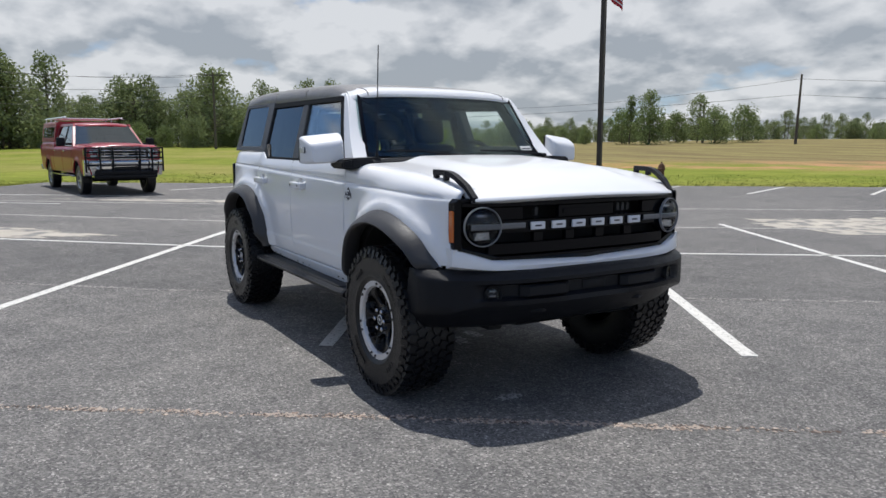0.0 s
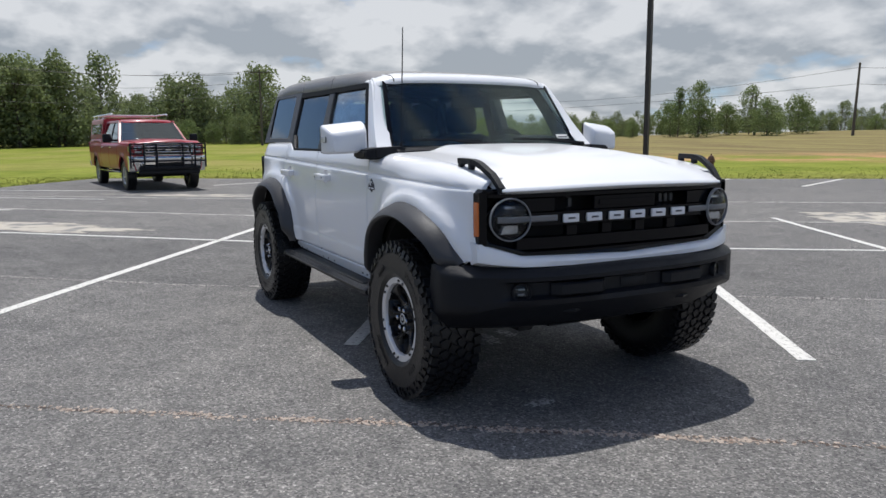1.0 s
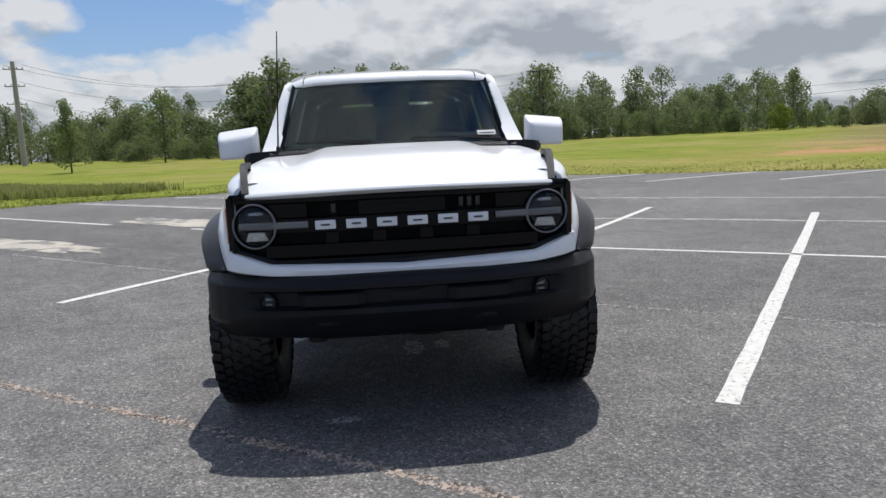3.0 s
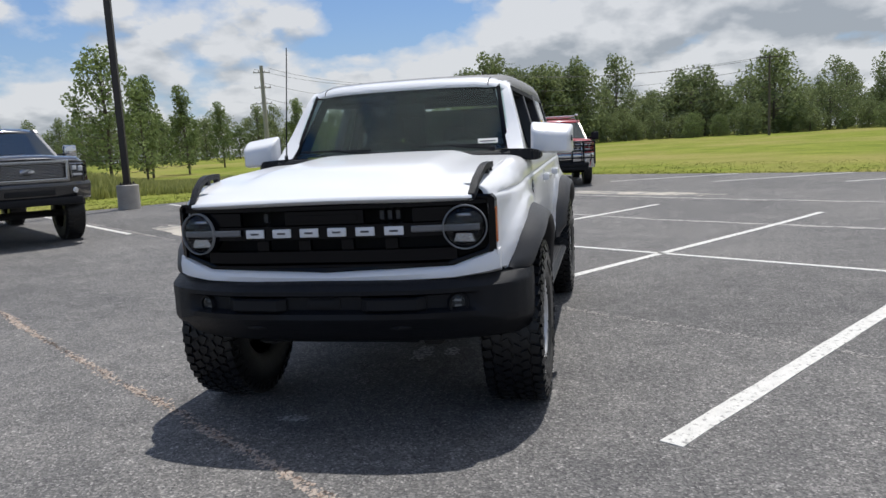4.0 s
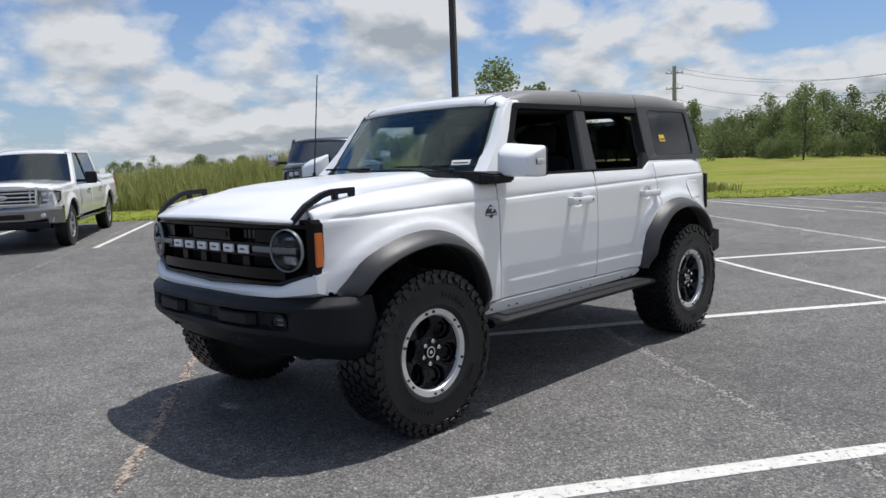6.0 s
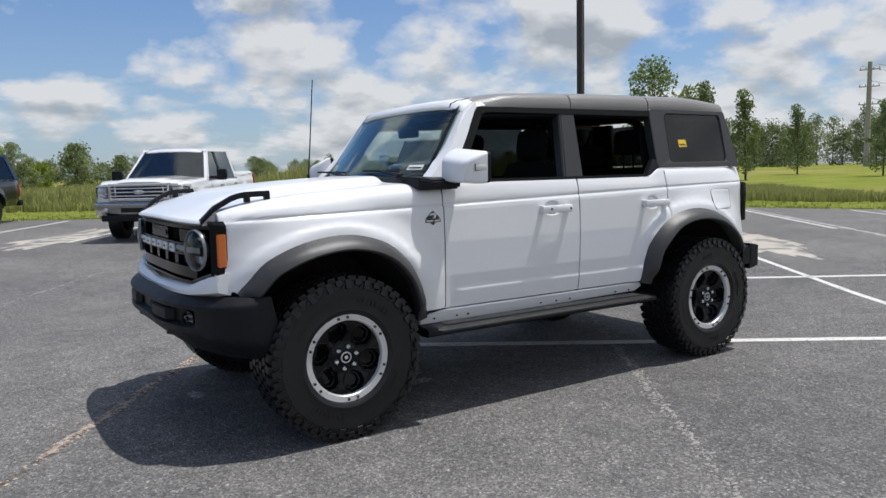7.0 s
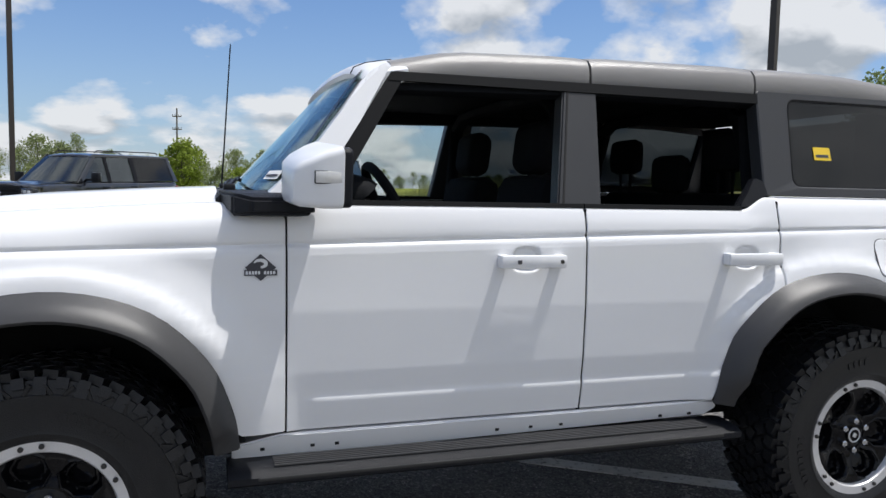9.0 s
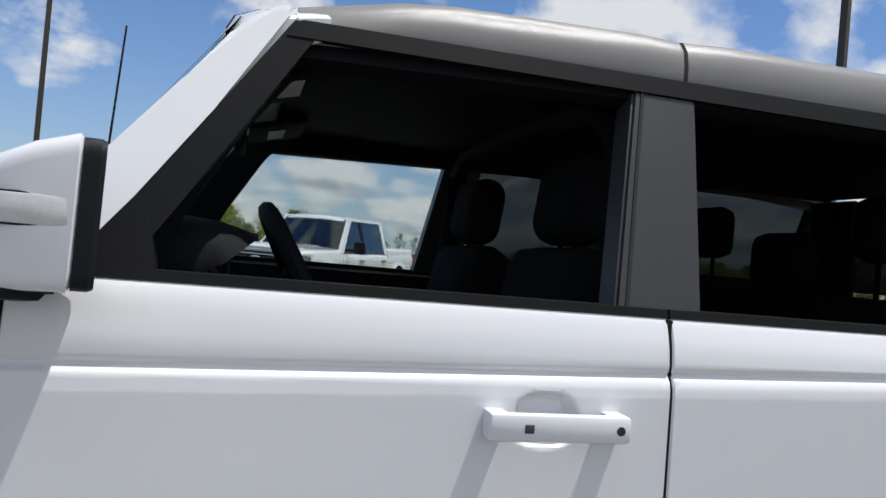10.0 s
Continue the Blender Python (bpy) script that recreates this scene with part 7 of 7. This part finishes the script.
lamp_post(-10.75, -10.24)
lamp_post(6.9, -23.55)
FLAG_POST = lamp_post(-14.3, 15.18, 9.5, plinth=False)
bm = bm_new()
n = 12
rows = [[Vector((0.09 + 0.05 * k + 0.02 * math.sin(k), 0.03 * math.sin(k * 1.3 + j), 7.0 - 0.055 * j - 0.05 * k * 0.8)) for k in range(n)] for j in range(14)]
sheet(bm, rows)
flag = tagged(part("flag", bm, M_FLAG_RED), "limp red and white striped flag on the post", "flag")
flag.matrix_basis = pose(-14.3, 15.18, ground_z(-14.3, 15.18), 0, 0, 50)
for j in (1, 4, 7, 10):
    bm = bm_new()
    sheet(bm, [[p + Vector((0, 0.004, 0)) for p in rows[j]], [p + Vector((0, 0.004, 0)) for p in rows[j + 1]]])
    sheet(bm, [[p - Vector((0, 0.004, 0)) for p in rows[j]], [p - Vector((0, 0.004, 0)) for p in rows[j + 1]]])
    part("stripe", bm, M_FLAG_WHITE, flag, normals=False)

hx, hy = -13.4, 17.3
hyd = thing("fire_hydrant", "rusty brown cast-iron fire hydrant in the grass", "hydrant", pose(hx, hy, ground_z(hx, hy) - 0.02, 0, 0, 30))
bm = bm_new()
lathe(bm, [(0.0, 0.0), (0.16, 0.0), (0.16, 0.04), (0.11, 0.05), (0.105, 0.48), (0.14, 0.50), (0.14, 0.54), (0.12, 0.56), (0.115, 0.62), (0.08, 0.70), (0.03, 0.73), (0.03, 0.78), (0.0, 0.78)], 20, Matrix.Rotation(radians(90), 4, "X"))
part("barrel", bm, M_HYDRANT, hyd)
for t in (0, 90, 180):
    bm = bm_new()
    lathe(bm, [(0.055, 0.08), (0.06, 0.17), (0.04, 0.175), (0.0, 0.18)], 12, Matrix.Translation((0, 0, 0.42)) @ Matrix.Rotation(radians(t), 4, "Z"))
    part("nozzle_cap", bm, M_HYDRANT, hyd)


def utility_pole(az, r, height, arms=(0.3,), lean=0.0, thick=0.16, mat=None, label="weathered timber utility pole", cx=5.2, cy=0.0, span=1.0):
    x, y = r * math.cos(radians(az)) + cx, r * math.sin(radians(az)) + cy
    z = ground_z(x, y)
    root = thing("utility_pole", label, "utility pole", pose(x, y, z, lean, 0, az))
    bm = bm_new()
    tube(bm, [(0, 0, -0.3), (0, 0, height)], [thick, thick * 0.65], 8)
    part("shaft", bm, mat or M_TIMBER, root)
    for d in arms:
        bm = bm_new()
        box(bm, (0, 0, height - d), (0.10, 2.2 * span, 0.12), 0.01)
        arm = part("crossarm", bm, mat or M_TIMBER, root)
        for k in (-1, -0.4, 0.4, 1):
            bm = bm_new()
            lathe(bm, [(0.0, 0.22), (0.04, 0.2), (0.05, 0.1), (0.03, 0.0)], 8, Matrix.Translation((0, k * span, height - d + 0.06)) @ Matrix.Rotation(radians(90), 4, "X"))
            part("insulator", bm, M_LAMP_BAR, arm)
    return Vector((x, y, z + height))


tops = {}
tops["a"] = utility_pole(124.1, 92, 7.6, (), lean=1.5, cx=5.3, cy=-2.8)
tops["b"] = utility_pole(130.2, 104, 5.2, (), cx=5.3, cy=-2.8)
tops["c"] = utility_pole(168.3, 94, 9.0, (0.3,), cx=5.5, cy=0.6)
tops["d"] = utility_pole(187.3, 92, 9.6, (0.4, 2.2, 4.2), cx=5.2, cy=-1.5)
tops["e"] = utility_pole(-154.9, 104, 12.4, (0.9, 2.9, 5.0), thick=0.36, mat=M_CONCRETE, label="tall grey concrete transmission pole", cx=5.5, cy=0.6)
tops["f"] = utility_pole(-88.0, 100, 9.8, (1.0, 2.6), thick=0.13, cx=1.0, cy=3.2, span=0.5)


def wire(p, q, sag, label="sagging overhead power line"):
    p, q = Vector(p), Vector(q)
    bm = bm_new()
    pts = []
    for k in range(25):
        t = k / 24
        pts.append(p.lerp(q, t) - Vector((0, 0, sag * 4 * t * (1 - t))))
    tube(bm, pts, 0.018, 4)
    tagged(part("power_line", bm, M_WIRE), label, "power line")


wire(tops["a"] - Vector((0, 0, 2.2)), (-112, 28, 5.0), 1.0)
wire(tops["a"] - Vector((0, 0, 2.2)), (15, 108, 5.6), 1.2)
wire(tops["a"] - Vector((0, 0, 0.5)), (-100, 60, 7.0), 1.0)
wire(tops["a"] - Vector((0, 0, 0.5)), (20, 110, 7.4), 1.2)
for d, dz in ((-1.0, 0.4), (1.0, 0.4), (0.0, 2.2), (0.0, 4.2)):
    wire(tops["d"] + Vector((0, d, -dz)), tops["c"] + Vector((0, d, -dz * 0.6)), 1.0)
    wire(tops["d"] + Vector((0, d, -dz)), tops["e"] + Vector((0, d, -dz)), 1.6)


# ---- plants ----


def leaf(bm, c, size, rng, droop=0.0):
    """One folded leaf spray: two triangles about a bent midrib."""
    d = Vector((rng.gauss(0, 1), rng.gauss(0, 1), rng.gauss(0, 0.7) - droop)).normalized()
    s = d.cross(Vector((rng.gauss(0, 1), rng.gauss(0, 1), rng.gauss(0, 1)))).normalized()
    c = Vector(c)
    a, b = bm.verts.new(c - d * size * 0.5), bm.verts.new(c + d * size * 0.5)
    e = bm.verts.new(c + s * size * 0.36)
    g = bm.verts.new(c - s * size * 0.36 + d.cross(s) * size * 0.12)
    bm.faces.new((a, e, b))
    bm.faces.new((a, b, g))


def tree(name, label, height, width, trunk_r, clumps, leaves, leaf_size, mat, seed, low=0.25, airy=1.0, cone=0.0):
    """A tapered trunk with limbs, and a crown of leaf sprays in uneven clumps at the limb ends."""
    rng = random.Random(seed)
    root = thing(name, label, "tree")
    bm = bm_new()
    lean = Vector((rng.uniform(-0.04, 0.04), rng.uniform(-0.04, 0.04), 1))
    pts = [lean * (height * 0.92 * k / 5) + Vector((rng.uniform(-1, 1), rng.uniform(-1, 1), 0)) * 0.03 * height * (k > 0) * 0.4 for k in range(6)]
    tube(bm, pts, [trunk_r * (1 - 0.17 * k) for k in range(6)], 7)
    ends = []
    for k in range(clumps):
        f = low + (1 - low) * ((k + rng.random()) / clumps) ** 0.9
        base = Vector(pts[0]).lerp(Vector(pts[-1]), min(0.95, f * 0.8))
        t = k * 2.4 + rng.uniform(-0.5, 0.5)
        spread = width * 0.5 * (math.sin(math.pi * min(1.0, 0.18 + 0.80 * (f - low) / (1 - low))) ** 0.7 if not cone else (1.05 - (f - low) / (1 - low)) ** 0.8) * rng.uniform(0.35, 1.05)
        tip = Vector((base.x + spread * math.cos(t), base.y + spread * math.sin(t), height * f * rng.uniform(0.92, 1.04)))
        tube(bm, [base, base.lerp(tip, 0.5) + Vector((0, 0, -0.04 * height)), tip], [trunk_r * 0.32, trunk_r * 0.2, trunk_r * 0.08], 4)
        ends.append(tip)
    part("trunk", bm, M_BARK, root, sharp=60)
    bm = bm_new()
    for tip in ends:
        r = width * 0.17 * rng.uniform(0.6, 1.25) * airy
        for _ in range(int(leaves * rng.uniform(0.6, 1.3))):
            v = Vector((rng.gauss(0, 1), rng.gauss(0, 1), rng.gauss(0, 0.75)))
            v *= min(1.0, 1.55 / max(v.length, 0.01))
            leaf(bm, tip + v * r * 0.62, leaf_size * rng.uniform(0.6, 1.3), rng)
    part("crown", bm, mat, root, normals=False, sharp=180)
    return root


def stand(tree_ob, x, y, s=1.0, turn=0.0, sink=0.05):
    m = pose(x, y, ground_z(x, y) - sink, 0, 0, turn) @ Matrix.Diagonal((s, s, s, 1))
    return m


def polar(az, r):
    return r * math.cos(radians(az)) + 3.0, r * math.sin(radians(az)) + 1.0


KINDS = [
    tree("broadleaf_tree", "tall dark green broadleaf tree in the wood's edge", 10.0, 9.0, 0.20, 46, 85, 0.40, M_LEAF_WOOD, 11, low=0.04),
    tree("broadleaf_tree", "dense round-crowned tree in the wood's edge", 8.5, 9.5, 0.18, 46, 85, 0.40, M_LEAF_WOOD, 12, low=0.03),
    tree("broadleaf_tree", "slender tall tree with an uneven crown", 11.5, 7.5, 0.18, 42, 75, 0.38, M_LEAF_WOOD, 13, low=0.06),
    tree("broadleaf_tree", "lighter green tree at the edge of the wood", 7.5, 8.0, 0.15, 40, 78, 0.37, M_LEAF_YOUNG, 14, low=0.03),
    tree("pine_tree", "dark pine with a thin open crown", 12.0, 6.5, 0.17, 32, 46, 0.38, M_LEAF_WOOD, 15, low=0.30),
]
for i, ob in enumerate(KINDS):
    x, y = polar(168 + 5.5 * i, 104 + 3 * i)
    ob.matrix_basis = stand(ob, x, y)
rng = random.Random(21)


def wood(az0, az1, r0, r1, count, s0, s1, kinds=(0, 1, 2, 3, 4)):
    for k in range(count):
        az = az0 + (az1 - az0) * (k + rng.random()) / count
        x, y = polar(az, rng.uniform(r0, r1))
        src = KINDS[rng.choice(kinds)]
        copy_thing(src, stand(src, x, y, rng.uniform(s0, s1), rng.uniform(0, 360)))["group"] = "wood beyond the field"


wood(150, 200, 104, 116, 54, 0.52, 0.80)
wood(150, 203, 120, 140, 34, 0.66, 0.90)
wood(150, 200, 98, 104, 34, 0.28, 0.45, (1, 3))
wood(181, 191, 98, 104, 10, 0.92, 1.04, (0, 2))
wood(98, 150, 165, 195, 120, 0.36, 0.54, (0, 1, 1, 2, 3, 4, 4))
wood(104, 150, 172, 190, 60, 0.30, 0.40, (1, 3))
wood(98, 150, 150, 165, 20, 0.25, 0.45, (1, 3))
wood(198, 230, 130, 165, 44, 0.6, 0.85)
wood(225, 262, 175, 205, 34, 0.34, 0.52, (1, 1, 0, 3, 4))
wood(262, 300, 130, 180, 30, 0.5, 0.8)
wood(126, 137, 92, 105, 5, 0.5, 0.62, (3,))
wood(138, 152, 96, 120, 9, 0.3, 0.55, (1, 3))

NEAR = [
    tree("young_tree", "airy young tree with small pale leaves beyond the car park", 7.6, 4.6, 0.10, 56, 62, 0.21, M_LEAF_YOUNG, 31, low=0.16, airy=0.85),
    tree("young_tree", "narrow cone-shaped young tree beyond the car park", 6.8, 3.6, 0.09, 50, 62, 0.20, M_LEAF_YOUNG, 32, low=0.12, airy=0.8, cone=1.0),
    tree("young_tree", "low bushy tree with dark green leaves", 4.2, 3.8, 0.08, 48, 90, 0.20, M_LEAF_WOOD, 33, low=0.08),
    tree("bright_bush", "bright yellow-green bushy young tree", 3.6, 3.0, 0.06, 44, 85, 0.19, M_LEAF_PALE, 34, low=0.08),
]
NEAR[0].matrix_basis = stand(NEAR[0], -30.0, -24.8, 0.95)
NEAR[1].matrix_basis = stand(NEAR[1], -38.6, -28.0, 0.95)
NEAR[2].matrix_basis = stand(NEAR[2], *polar(-97, 46), 0.72)
NEAR[3].matrix_basis = stand(NEAR[3], *polar(-90.5, 50), 1.05)
for kind, az, r, s in ((1, -144.6, 46, 0.9), (1, -156.2, 62, 0.84), (0, -163, 88, 1.12), (1, -150.6, 70, 0.9), (2, -100, 48, 0.78), (2, -93.4, 47, 0.66), (3, -94.6, 52, 0.55),
                       (2, -82.4, 44, 1.02), (2, -118, 60, 0.75), (2, -121, 66, 0.7), (2, -110, 60, 0.7), (0, 134.6, 96, 0.95), (1, 136, 98, 0.95), (0, 131, 99, 0.85),
                       (3, -76, 46, 0.8), (2, -72, 50, 0.9), (2, 142, 90, 0.7), (2, 147, 92, 0.75), (3, 151, 95, 0.8), (1, -147.8, 55, 0.95)):
    x, y = polar(az, r)
    copy_thing(NEAR[kind], stand(NEAR[kind], x, y, s, az * 7))


def blades(name, label, mat, area, count, h0, h1, width, seed, per=4):
    """Standing blades in tufts over a stretch of the lot's rim; area(rng) gives a place."""
    rng = random.Random(seed)
    bm = bm_new()
    for _ in range(count):
        x, y, grow = area(rng)
        base = drape(x, y, -0.03)
        for _ in range(per):
            t = rng.uniform(0, 2 * math.pi)
            d = Vector((math.cos(t), math.sin(t), 0))
            h = rng.uniform(h0, h1) * grow
            foot = base + d * rng.uniform(0, 0.12)
            s = Vector((-d.y, d.x, 0)) * width * rng.uniform(0.6, 1.2)
            mid = foot + Vector((0, 0, h * 0.6)) + d * h * 0.10
            top = foot + Vector((0, 0, h)) + d * h * rng.uniform(0.15, 0.45)
            a, b = bm.verts.new(foot - s), bm.verts.new(foot + s)
            c, e = bm.verts.new(mid - s * 0.8), bm.verts.new(mid + s * 0.8)
            g = bm.verts.new(top)
            bm.faces.new((a, b, e, c))
            bm.faces.new((c, e, g))
    ob = part(name, bm, mat, None, normals=False, sharp=180)
    return tagged(ob, label, "plants", kind="stuff")


def weed_area(r):
    a = r.uniform(-30, 16)
    d = r.random() ** 0.8 * 13
    p = lot(a, EDGE_B - 5.0 - d)
    grow = (0.45 + 0.55 * smooth(d, 0, 3.2)) * (0.85 + 0.5 * noise.noise(Vector((p.x * 0.15, p.y * 0.15, 4)))) * (1 - 0.8 * smooth(a, 2, 11)) * (0.42 + 0.58 * smooth(a, -10, -6))
    return p.x, p.y, max(0.2, grow)


blades("tall_weeds", "tall uncut yellow-green grass and weeds", M_WEED, weed_area, 30000, 0.85, 2.10, 0.026, 41)


def verge_area(r):
    if r.random() < 0.55:
        p = lot(r.uniform(-28, EDGE_A + 1), EDGE_B - 0.05 - 5.2 * r.random() ** 1.6)
    else:
        p = lot(EDGE_A + 0.05 + 8 * r.random() ** 1.8, r.uniform(-16, 28))
    return p.x, p.y, 1.0


blades("mown_grass", "short mown grass along the asphalt's edge", M_BLADE, verge_area, 14000, 0.02, 0.065, 0.010, 42, per=3)
